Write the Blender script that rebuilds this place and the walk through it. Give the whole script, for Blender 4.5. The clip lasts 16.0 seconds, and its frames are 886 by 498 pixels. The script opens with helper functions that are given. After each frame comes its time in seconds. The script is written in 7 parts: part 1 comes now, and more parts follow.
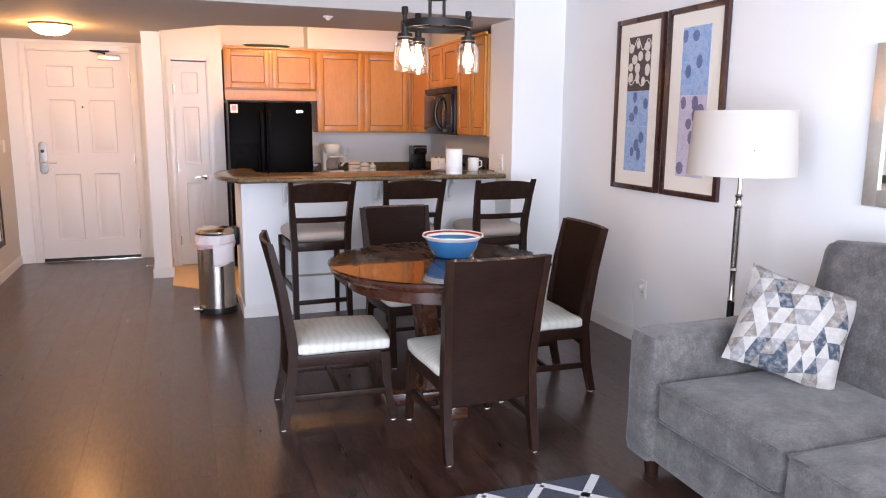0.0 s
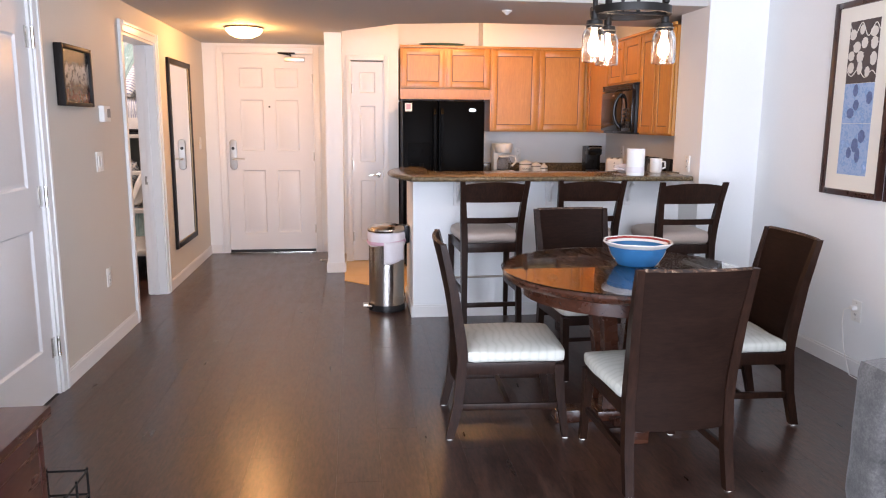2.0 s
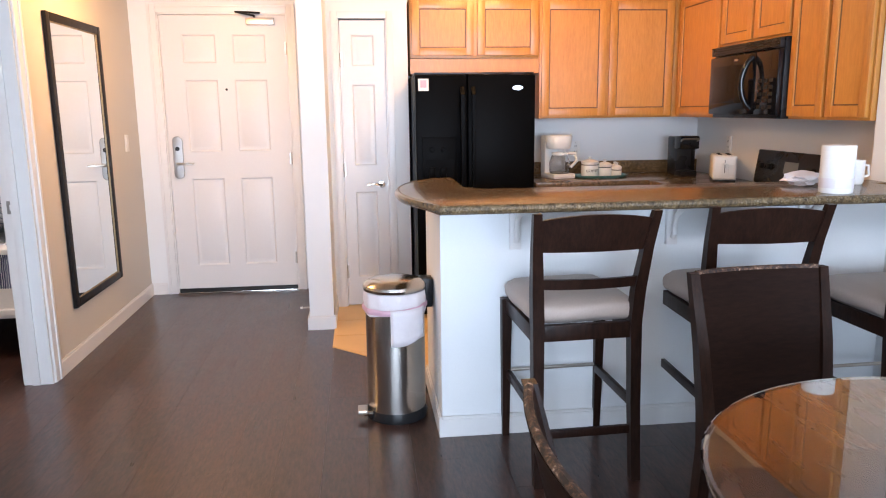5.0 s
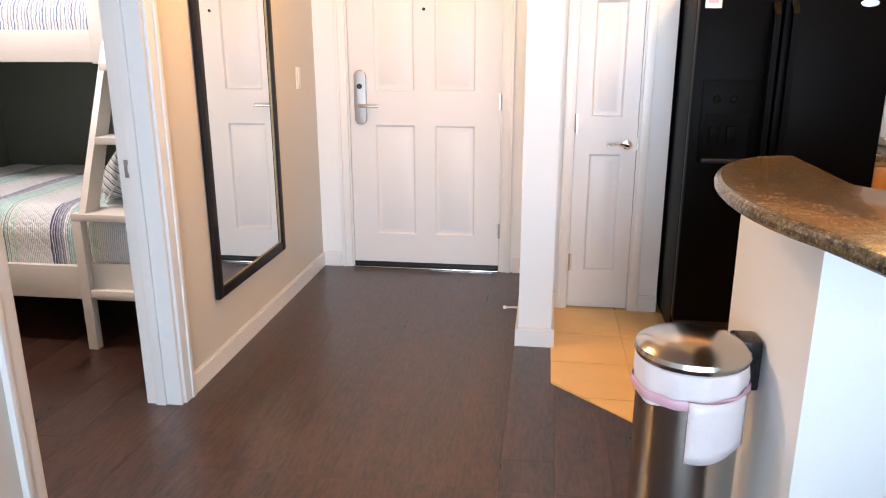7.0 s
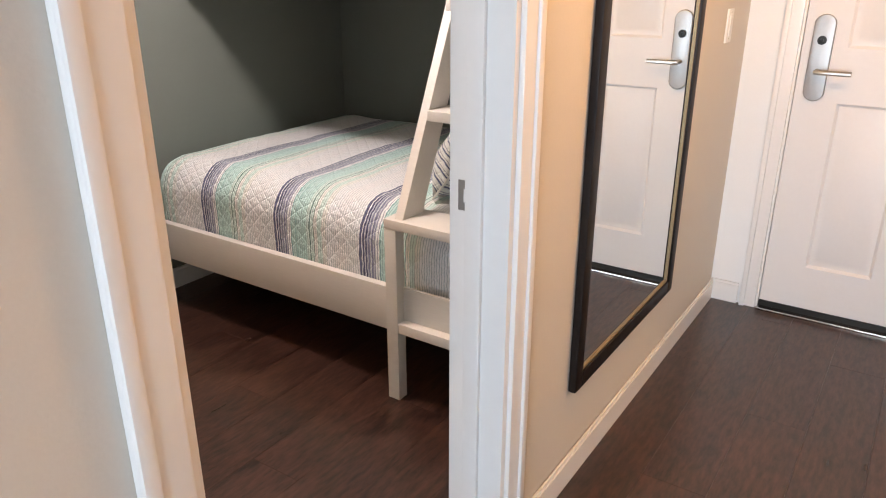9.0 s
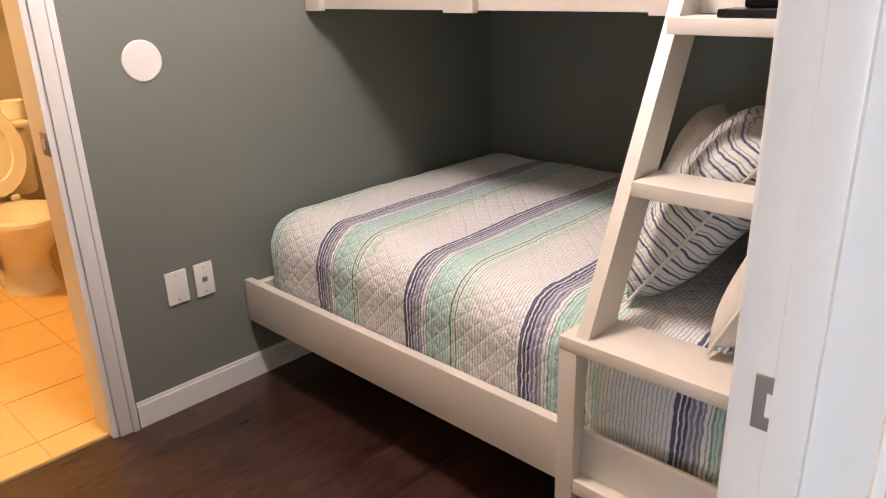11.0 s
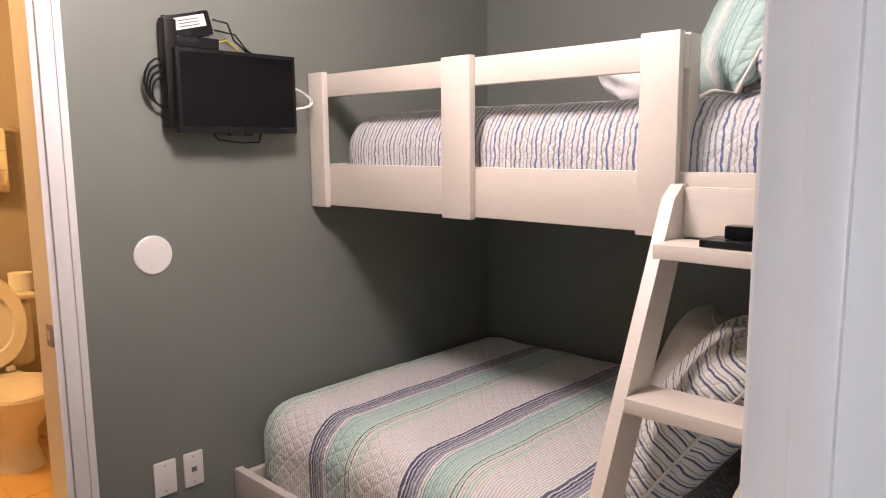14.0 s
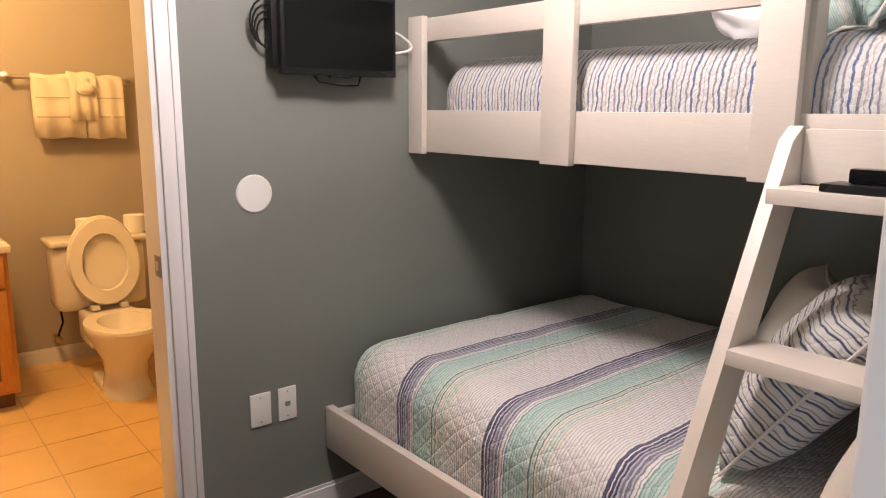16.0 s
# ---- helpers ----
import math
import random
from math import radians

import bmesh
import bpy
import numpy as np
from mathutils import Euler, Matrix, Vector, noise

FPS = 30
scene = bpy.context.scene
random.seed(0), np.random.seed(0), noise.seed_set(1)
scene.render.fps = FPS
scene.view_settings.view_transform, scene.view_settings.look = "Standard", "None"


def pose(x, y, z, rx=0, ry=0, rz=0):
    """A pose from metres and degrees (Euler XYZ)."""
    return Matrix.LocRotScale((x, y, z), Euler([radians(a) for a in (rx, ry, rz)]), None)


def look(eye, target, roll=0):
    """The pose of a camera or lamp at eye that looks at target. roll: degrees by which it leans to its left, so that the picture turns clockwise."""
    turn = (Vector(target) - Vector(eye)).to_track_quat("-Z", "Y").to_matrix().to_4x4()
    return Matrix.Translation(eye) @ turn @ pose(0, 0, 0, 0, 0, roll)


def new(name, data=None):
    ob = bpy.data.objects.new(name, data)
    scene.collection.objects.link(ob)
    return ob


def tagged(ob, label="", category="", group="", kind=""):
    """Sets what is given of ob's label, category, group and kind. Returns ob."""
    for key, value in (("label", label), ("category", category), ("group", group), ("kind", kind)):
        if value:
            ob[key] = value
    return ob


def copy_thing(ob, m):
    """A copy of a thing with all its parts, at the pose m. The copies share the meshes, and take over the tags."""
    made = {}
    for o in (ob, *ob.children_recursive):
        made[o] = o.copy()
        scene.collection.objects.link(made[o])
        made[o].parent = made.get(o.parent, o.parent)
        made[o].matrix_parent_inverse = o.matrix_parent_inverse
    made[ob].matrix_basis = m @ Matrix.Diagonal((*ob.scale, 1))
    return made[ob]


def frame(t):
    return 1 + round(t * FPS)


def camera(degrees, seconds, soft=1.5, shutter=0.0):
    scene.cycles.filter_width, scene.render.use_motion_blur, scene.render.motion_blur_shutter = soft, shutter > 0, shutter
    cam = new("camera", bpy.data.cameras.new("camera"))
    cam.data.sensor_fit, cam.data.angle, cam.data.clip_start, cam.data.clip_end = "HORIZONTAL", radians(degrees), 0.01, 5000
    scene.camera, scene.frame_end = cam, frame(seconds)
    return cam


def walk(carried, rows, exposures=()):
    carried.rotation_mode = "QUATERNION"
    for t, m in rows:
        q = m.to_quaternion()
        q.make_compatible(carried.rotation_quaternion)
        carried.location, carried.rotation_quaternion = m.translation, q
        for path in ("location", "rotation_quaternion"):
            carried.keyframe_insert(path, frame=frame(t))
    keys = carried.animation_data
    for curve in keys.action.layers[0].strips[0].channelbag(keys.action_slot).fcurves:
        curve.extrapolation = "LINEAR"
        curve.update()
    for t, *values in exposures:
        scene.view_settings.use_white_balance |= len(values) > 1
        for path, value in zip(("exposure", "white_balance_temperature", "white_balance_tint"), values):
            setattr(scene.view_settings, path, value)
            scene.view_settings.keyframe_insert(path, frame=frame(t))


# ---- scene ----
cam = camera(62.5, 16.0, soft=1.1)
PATH = [
    (0, (0.365, 0.168, 1.411), (1.03, 2.022, 1.066), 0.4),
    (0.5, (0.345, 0.173, 1.419), (0.845, 2.081, 1.087), 0.4),
    (1, (0.336, 0.175, 1.419), (0.716, 2.112, 1.095), 0.5),
    (1.5, (0.351, 0.212, 1.408), (0.645, 2.163, 1.081), 0.5),
    (2, (0.347, 0.392, 1.381), (0.586, 2.348, 1.038), 0.4),
    (2.5, (0.376, 0.683, 1.39), (0.604, 2.638, 1.037), 0.3),
    (3, (0.438, 1.01, 1.398), (0.668, 2.966, 1.047), 0.2),
    (3.5, (0.466, 1.421, 1.4), (0.692, 3.378, 1.053), -0.2),
    (6, (0.392, 3.307, 1.342), (0.585, 5.247, 0.895), -1.3),
    (6.5, (0.332, 3.66, 1.356), (0.276, 5.597, 0.86), -0.6),
    (7, (0.193, 3.964, 1.343), (-0.074, 5.869, 0.798), -0.1),
    (7.5, (0.047, 4.27, 1.323), (-0.428, 6.117, 0.721), 0.0),
    (8, (-0.111, 4.573, 1.331), (-0.83, 6.327, 0.695), 0.3),
    (8.5, (-0.335, 4.869, 1.354), (-1.182, 6.549, 0.673), -0.2),
    (9, (-0.505, 5.132, 1.349), (-1.542, 6.682, 0.627), -0.0),
    (9.5, (-0.733, 5.377, 1.337), (-1.869, 6.83, 0.563), -0.4),
    (9.7, (-0.819, 5.467, 1.329), (-1.998, 6.879, 0.544), -0.9),
    (11.8, (-1.055, 5.644, 1.372), (-2.392, 7.004, 0.77), -0.9),
    (12, (-1.056, 5.643, 1.381), (-2.395, 7.016, 0.813), -0.9),
    (12.5, (-1.053, 5.639, 1.401), (-2.399, 7.036, 0.916), -0.9),
    (13, (-1.047, 5.633, 1.426), (-2.398, 7.05, 1.023), -0.8),
    (13.5, (-1.036, 5.63, 1.449), (-2.396, 7.059, 1.118), -0.6),
    (14, (-1.032, 5.626, 1.471), (-2.401, 7.056, 1.183), -0.5),
    (14.5, (-1.031, 5.626, 1.478), (-2.419, 7.041, 1.213), -0.4),
    (15, (-1.043, 5.646, 1.45), (-2.459, 7.033, 1.187), -0.3),
    (15.5, (-1.049, 5.658, 1.418), (-2.54, 6.951, 1.093), 0.0),
    (16, (-1.047, 5.639, 1.404), (-2.577, 6.87, 1.028), 0.4),
]
EXPOSURES = [(0, 0.02, 6800, 36), (2, 0.12, 6700, 33), (3.5, 0.16, 6650, 33), (6, 0.52, 5850, 22), (7.5, 0.48, 6300, 23), (8.5, 0.44, 6250, 22), (9.5, 0.46, 6850, 24), (12.3, 0.29, 6900, 29), (14.5, 0.0, 6700, 31), (16, 0.04, 6700, 28)]
walk(cam, [(t, look(eye, target, roll)) for t, eye, target, roll in PATH], EXPOSURES)

# ---- light ----
world = bpy.data.worlds.new("world")
scene.world = world
world.use_nodes = True
sky = world.node_tree.nodes.new("ShaderNodeTexSky")
sky.sky_type, sky.sun_disc, sky.sun_elevation, sky.sun_rotation = "NISHITA", False, radians(45), radians(200)
world.node_tree.links.new(sky.outputs[0], world.node_tree.nodes["Background"].inputs[0])
world.node_tree.nodes["Background"].inputs[1].default_value = 0.10


def lamp(name, kind, place, watts, colour, size=0.1, size_y=None, aim=None):
    data = bpy.data.lights.new(name, kind)
    data.energy, data.color = watts, colour
    if kind == "AREA":
        data.size = size
        if size_y:
            data.shape, data.size_y = "RECTANGLE", size_y
    else:
        data.shadow_soft_size = size
    ob = new(name, data)
    ob.matrix_world = look(place, aim) if aim else Matrix.Translation(place)
    return ob


DAY, WARM = (0.70, 0.90, 1.0), (1.0, 0.72, 0.42)
lamp("sky_window_light", "AREA", (1.1, -2.38, 1.2), 360, DAY, 3.3, 2.2, (1.1, 5, 1.1))
# extra lamp in an unseen, added opening; brightens the dining wall
lamp("added_side_light", "AREA", (-1.13, -0.7, 1.2), 225, DAY, 3.1, 2.2, (3, -0.7, 1.1))
lamp("hall_lamp_light", "POINT", (-0.55, 6.88, 2.068), 32, (1.0, 0.52, 0.15), 0.06)
lamp("kitchen_lamp_light", "POINT", (1.30, 6.70, 2.36), 40, (1.0, 0.55, 0.17), 0.15)
lamp("bunk_room_lamp_light", "POINT", (-2.2, 6.49, 2.36), 76, (1.0, 0.955, 0.88), 0.16)
lamp("bath_lamp_light", "POINT", (-4.4, 5.85, 2.36), 94, (1.0, 0.60, 0.20), 0.12)
for k in range(3):
    a = radians((187, 105, 5)[k])
    lamp("bulb_light", "POINT", (1.54 + 0.165 * math.cos(a), 3.55 + 0.165 * math.sin(a), 1.715), 1.6, WARM, 0.03)

# ---- materials ----
M = {}


def nodes_of(name):
    m = bpy.data.materials.new(name)
    m.use_nodes = True
    t = m.node_tree
    M[name] = m
    return m, t, t.nodes["Principled BSDF"], t.links


def coords(t, kind="Object", scale=(1, 1, 1)):
    c, mp = t.nodes.new("ShaderNodeTexCoord"), t.nodes.new("ShaderNodeMapping")
    mp.inputs["Scale"].default_value = scale
    t.links.new(c.outputs[kind], mp.inputs[0])
    return mp.outputs[0]


def noise_tex(t, vec, scale, detail=4.0, rough=0.6):
    n = t.nodes.new("ShaderNodeTexNoise")
    n.inputs["Scale"].default_value, n.inputs["Detail"].default_value, n.inputs["Roughness"].default_value = scale, detail, rough
    t.links.new(vec, n.inputs["Vector"])
    return n.outputs["Fac"]


def ramp(t, fac, stops, mode="LINEAR"):
    r = t.nodes.new("ShaderNodeValToRGB")
    r.color_ramp.interpolation = mode
    el = r.color_ramp.elements
    while len(el) < len(stops):
        el.new(0.5)
    for e, (p, c) in zip(el, stops):
        e.position, e.color = p, (*c, 1)
    t.links.new(fac, r.inputs[0])
    return r.outputs[0]


def mixc(t, fac, a, b, mode="MIX"):
    n = t.nodes.new("ShaderNodeMix")
    n.data_type, n.blend_type = "RGBA", mode
    for val, sock in ((fac, n.inputs[0]), (a, n.inputs[6]), (b, n.inputs[7])):
        if isinstance(val, (int, float)):
            sock.default_value = val
        elif isinstance(val, tuple):
            sock.default_value = (*val, 1)
        else:
            t.links.new(val, sock)
    return n.outputs[2]


def bump(t, b, height, strength, dist=0.01):
    n = t.nodes.new("ShaderNodeBump")
    n.inputs["Strength"].default_value, n.inputs["Distance"].default_value = strength, dist
    t.links.new(height, n.inputs["Height"])
    t.links.new(n.outputs[0], b.inputs["Normal"])


def maths(t, op, a, b=0.0):
    n = t.nodes.new("ShaderNodeMath")
    n.operation = op
    for val, sock in ((a, n.inputs[0]), (b, n.inputs[1])):
        if isinstance(val, (int, float)):
            sock.default_value = val
        else:
            t.links.new(val, sock)
    return n.outputs[0]


def plain(name, colour, rough=0.5, metal=0.0, vary=0.08, grain=60.0, big=3.0, relief=0.15, dist=0.002, coat=0.0, scale=(1, 1, 1), rvary=0.12):
    """A surface with broad stains and fine grain in colour, gloss and relief."""
    m, t, b, l = nodes_of(name)
    v = coords(t, "Object", scale)
    fine, broad = noise_tex(t, v, grain, 5), noise_tex(t, v, big, 3)
    both = maths(t, "ADD", maths(t, "MULTIPLY", fine, 0.5), maths(t, "MULTIPLY", broad, 0.5))
    lo, hi = tuple(c * (1 - vary) for c in colour), tuple(min(1, c * (1 + vary)) for c in colour)
    l.new(ramp(t, both, [(0.3, lo), (0.7, hi)]), b.inputs["Base Color"])
    mr = t.nodes.new("ShaderNodeMapRange")
    mr.inputs["To Min"].default_value, mr.inputs["To Max"].default_value = max(0.02, rough - rvary), min(1, rough + rvary)
    l.new(broad, mr.inputs[0])
    l.new(mr.outputs[0], b.inputs["Roughness"])
    b.inputs["Metallic"].default_value = metal
    b.inputs["Coat Weight"].default_value = coat
    if relief:
        bump(t, b, fine, relief, dist)
    return m


def wood(name, dark, light, rough=0.35, along=(1, 1, 1), coat=0.2, random_tone=0.0, relief=0.15, lo=0.32, hi=0.68):
    m, t, b, l = nodes_of(name)
    v = coords(t, "Object", along)
    if random_tone:
        # each board is cut from another stretch of the grain
        info, move = t.nodes.new("ShaderNodeObjectInfo"), t.nodes.new("ShaderNodeVectorMath")
        move.operation = "ADD"
        l.new(v, move.inputs[0])
        l.new(maths(t, "MULTIPLY", info.outputs["Random"], 60.0), move.inputs[1])
        v = move.outputs[0]
    g, wide = noise_tex(t, v, 22, 8, 0.65), noise_tex(t, v, 4, 3)
    f = maths(t, "ADD", maths(t, "MULTIPLY", g, 0.65), maths(t, "MULTIPLY", wide, 0.35))
    if random_tone:
        o = t.nodes.new("ShaderNodeObjectInfo")
        f = maths(t, "ADD", f, maths(t, "MULTIPLY", maths(t, "SUBTRACT", o.outputs["Random"], 0.5), random_tone))
    l.new(ramp(t, f, [(lo, dark), (hi, light)]), b.inputs["Base Color"])
    mr = t.nodes.new("ShaderNodeMapRange")
    mr.inputs["To Min"].default_value, mr.inputs["To Max"].default_value = rough - 0.1, rough + 0.12
    l.new(wide, mr.inputs[0])
    l.new(mr.outputs[0], b.inputs["Roughness"])
    b.inputs["Coat Weight"].default_value, b.inputs["Coat Roughness"].default_value = coat, 0.2
    bump(t, b, g, relief, 0.002)
    return m


plain("wall_paint", (0.60, 0.565, 0.505), 0.6, vary=0.03, grain=180, big=1.2, relief=0.12)
plain("wall_white", (0.78, 0.80, 0.80), 0.6, vary=0.03, grain=180, big=1.2, relief=0.12)
plain("kitchen_paint", (0.76, 0.77, 0.76), 0.6, vary=0.03, grain=180, big=1.2, relief=0.12)
plain("bunk_paint", (0.185, 0.20, 0.178), 0.55, vary=0.06, grain=180, big=1.5, relief=0.12)
plain("bath_paint", (0.40, 0.36, 0.30), 0.6, vary=0.04, grain=180, big=1.5)
# white ceilings: their dimness is put into this grey
plain("dimmed_ceiling_paint", (0.50, 0.48, 0.46), 0.8, vary=0.03, grain=220, big=1.0, relief=0.3)
plain("trim_paint", (0.75, 0.745, 0.73), 0.32, vary=0.02, grain=40, big=2, relief=0.05)
plain("door_paint", (0.70, 0.695, 0.69), 0.4, vary=0.02, grain=60, big=1.5, relief=0.08)
plain("bed_paint", (0.63, 0.58, 0.515), 0.42, vary=0.05, grain=30, big=2, relief=0.2, scale=(1, 6, 6))
wood("plank_wood", (0.011, 0.0048, 0.0034), (0.070, 0.0300, 0.0198), 0.31, (3.4, 0.75, 3.4), 0.28, 0.03, 0.35, 0.38, 0.62)
wood("espresso", (0.008, 0.0037, 0.0026), (0.031, 0.0125, 0.0072), 0.38, (5, 5, 0.8), 0.1)
wood("espresso_flat", (0.0095, 0.0044, 0.0031), (0.0215, 0.0098, 0.0064), 0.55, (0.8, 5, 5), 0.0)
wood("mahogany", (0.030, 0.010, 0.006), (0.085, 0.028, 0.014), 0.25, (4, 0.8, 4), 0.4)
wood("maple", (0.44, 0.168, 0.025), (0.60, 0.26, 0.046), 0.36, (4, 4, 0.6), 0.2, 0.12)
wood("maple_dark", (0.10, 0.04, 0.014), (0.17, 0.07, 0.025), 0.45, (4, 4, 0.6), 0.0)
plain("black_plastic", (0.012, 0.012, 0.013), 0.28, vary=0.15, grain=400, relief=0.25, dist=0.001)
plain("black_gloss", (0.006, 0.006, 0.007), 0.08, vary=0.1, grain=40, relief=0, rvary=0.04)
plain("black_metal", (0.02, 0.019, 0.018), 0.45, 0.7, grain=120)
plain("fridge_black", (0.0025, 0.0025, 0.0027), 0.30, vary=0.2, grain=260, big=3, relief=0.35, dist=0.002, rvary=0.05)
plain("steel", (0.52, 0.49, 0.45), 0.17, 1.0, vary=0.05, grain=50, relief=0.08, scale=(1, 1, 30), rvary=0.06)
plain("nickel", (0.50, 0.46, 0.41), 0.34, 1.0, vary=0.05, relief=0.03)
plain("chrome", (0.78, 0.78, 0.78), 0.1, 1.0, vary=0.03, relief=0, rvary=0.04)
plain("pale_nickel", (0.66, 0.62, 0.56), 0.22, 1.0, vary=0.05, relief=0.03)
plain("brass", (0.62, 0.50, 0.30), 0.25, 1.0, vary=0.06, relief=0.04)
plain("white_plastic", (0.78, 0.77, 0.73), 0.35, vary=0.03, relief=0.03)
plain("porcelain", (0.80, 0.76, 0.68), 0.12, vary=0.02, relief=0, coat=0.4, rvary=0.05)
plain("bag_plastic", (0.72, 0.68, 0.70), 0.35, vary=0.06, grain=18, big=6, relief=0.5, dist=0.01)
plain("bag_band", (0.62, 0.38, 0.46), 0.4, vary=0.08, grain=18, relief=0.3)
plain("shade_cloth", (0.47, 0.435, 0.39), 0.85, vary=0.03, grain=250, relief=0.2)
plain("stool_vinyl", (0.43, 0.35, 0.30), 0.42, vary=0.07, grain=140, big=4, relief=0.25)
plain("towel_cloth", (0.80, 0.74, 0.62), 0.95, vary=0.05, grain=260, big=9, relief=0.8, dist=0.004)
plain("counter_cream", (0.74, 0.68, 0.55), 0.25, vary=0.04, coat=0.2)
plain("grout", (0.60, 0.42, 0.22), 0.9, vary=0.15, grain=120)
plain("green_glaze", (0.05, 0.12, 0.10), 0.3, vary=0.15, grain=20, coat=0.3)
plain("teal_glaze", (0.10, 0.26, 0.22), 0.25, vary=0.1, grain=20, coat=0.3)
plain("ceramic", (0.78, 0.76, 0.72), 0.2, vary=0.03, relief=0, coat=0.3)
plain("bowl_blue", (0.02, 0.15, 0.34), 0.16, vary=0.08, grain=20, relief=0.03, coat=0.4)
plain("bowl_sea", (0.16, 0.36, 0.42), 0.16, vary=0.08, grain=20, relief=0.03, coat=0.4)
plain("bowl_white", (0.78, 0.77, 0.74), 0.2, vary=0.03, relief=0)
plain("bowl_red", (0.32, 0.04, 0.035), 0.2, vary=0.06, relief=0)
plain("paper", (0.80, 0.80, 0.78), 0.9, vary=0.03, grain=90, relief=0.3)
plain("mat_board", (0.78, 0.75, 0.67), 0.85, vary=0.02, grain=220)
plain("silver_frame", (0.55, 0.50, 0.44), 0.35, 0.6, vary=0.12, grain=60)
plain("wire_yellow", (0.55, 0.42, 0.04), 0.4)
plain("red_plastic", (0.45, 0.05, 0.03), 0.4)
plain("dark_gap", (0.006, 0.005, 0.005), 0.8)
plain("bath_tile", (0.72, 0.475, 0.185), 0.34, vary=0.08, grain=9, big=2.6, relief=0.05, rvary=0.03)
plain("lens_grey", (0.16, 0.17, 0.17), 0.3)
plain("lock_metal", (0.34, 0.33, 0.315), 0.38, 0.5, vary=0.06, relief=0.03)
plain("smoked_glass", (0.012, 0.010, 0.009), 0.12, vary=0.1, grain=40, relief=0, rvary=0.03)
plain("screen_black", (0.004, 0.004, 0.0045), 0.3, vary=0.1, grain=40, relief=0, rvary=0.03)

def special_materials():
    m, t, b, l = nodes_of("glass")
    b.inputs["Transmission Weight"].default_value, b.inputs["Roughness"].default_value, b.inputs["IOR"].default_value = 1.0, 0.02, 1.45
    b.inputs["Base Color"].default_value = (0.95, 0.97, 0.97, 1)
    m, t, b, l = nodes_of("mirror_glass")
    b.inputs["Base Color"].default_value, b.inputs["Metallic"].default_value, b.inputs["Roughness"].default_value = (0.86, 0.88, 0.87, 1), 1.0, 0.015
    for name, colour, power in (("bulb_glow", (1.0, 0.74, 0.44), 16.0), ("dome_glow", (1.0, 0.70, 0.32), 7.0), ("panel_glow", (1.0, 0.75, 0.45), 3.0), ("bunk_glow", (1.0, 0.93, 0.8), 3.0)):
        m, t, b, l = nodes_of(name)
        b.inputs["Base Color"].default_value, b.inputs["Emission Color"].default_value = (0.9, 0.86, 0.78, 1), (*colour, 1)
        b.inputs["Emission Strength"].default_value = power
    # polished speckled stone
    m, t, b, l = nodes_of("granite")
    v = coords(t)
    vo = t.nodes.new("ShaderNodeTexVoronoi")
    vo.inputs["Scale"].default_value = 230
    l.new(v, vo.inputs["Vector"])
    n1 = noise_tex(t, v, 45, 6, 0.7)
    base = ramp(t, n1, [(0.32, (0.012, 0.009, 0.006)), (0.43, (0.080, 0.052, 0.024)), (0.57, (0.19, 0.125, 0.055)), (0.72, (0.36, 0.27, 0.15))])
    l.new(mixc(t, 0.4, base, ramp(t, vo.outputs["Color"], [(0.2, (0.02, 0.016, 0.012)), (0.6, (0.13, 0.09, 0.05)), (0.9, (0.34, 0.28, 0.20))])), b.inputs["Base Color"])
    b.inputs["Roughness"].default_value, b.inputs["Coat Weight"].default_value = 0.22, 0.15
    # grey chenille
    m, t, b, l = nodes_of("sofa_cloth")
    v = coords(t)
    f = maths(t, "ADD", maths(t, "MULTIPLY", noise_tex(t, v, 9, 7, 0.75), 0.72), maths(t, "MULTIPLY", noise_tex(t, v, 120, 3), 0.28))
    l.new(ramp(t, f, [(0.36, (0.036, 0.034, 0.033)), (0.50, (0.078, 0.073, 0.070)), (0.64, (0.140, 0.131, 0.125))]), b.inputs["Base Color"])
    b.inputs["Roughness"].default_value = 0.9
    b.inputs["Sheen Weight"].default_value, b.inputs["Sheen Roughness"].default_value = 0.25, 0.5
    bump(t, b, f, 0.5, 0.004)
    # woven striped seat
    m, t, b, l = nodes_of("seat_cloth")
    v = coords(t, "Object", (1, 1, 0.3))
    w = t.nodes.new("ShaderNodeTexWave")
    w.bands_direction = "Y"
    w.inputs["Scale"].default_value, w.inputs["Distortion"].default_value, w.inputs["Detail"].default_value, w.inputs["Detail Scale"].default_value = 9, 7.0, 3, 0.8
    l.new(v, w.inputs["Vector"])
    l.new(ramp(t, w.outputs["Fac"], [(0.0, (0.505, 0.51, 0.445)), (0.25, (0.55, 0.55, 0.485)), (0.9, (0.57, 0.57, 0.51))]), b.inputs["Base Color"])
    b.inputs["Roughness"].default_value = 0.85
    bump(t, b, noise_tex(t, v, 300, 2), 0.3, 0.002)
    # quilted bedspreads, striped across the bed
    lil, teal, navy, cream = (0.79, 0.775, 0.76), (0.50, 0.69, 0.64), (0.085, 0.09, 0.17), (0.78, 0.76, 0.70)

    def quilt(name, bands, period, offset, fine_scale, fine_colours, direction="X", wobble=0.01, strength=1.0, mode="LINEAR", ripple=14, crinkle=0.8):
        m, t, b, l = nodes_of(name)
        c = t.nodes.new("ShaderNodeTexCoord")
        sx = t.nodes.new("ShaderNodeSeparateXYZ")
        l.new(c.outputs["Object"], sx.inputs[0])
        wob = maths(t, "MULTIPLY", maths(t, "SUBTRACT", noise_tex(t, c.outputs["Object"], ripple, 3), 0.5), wobble)
        x = maths(t, "ADD", sx.outputs[direction], wob)
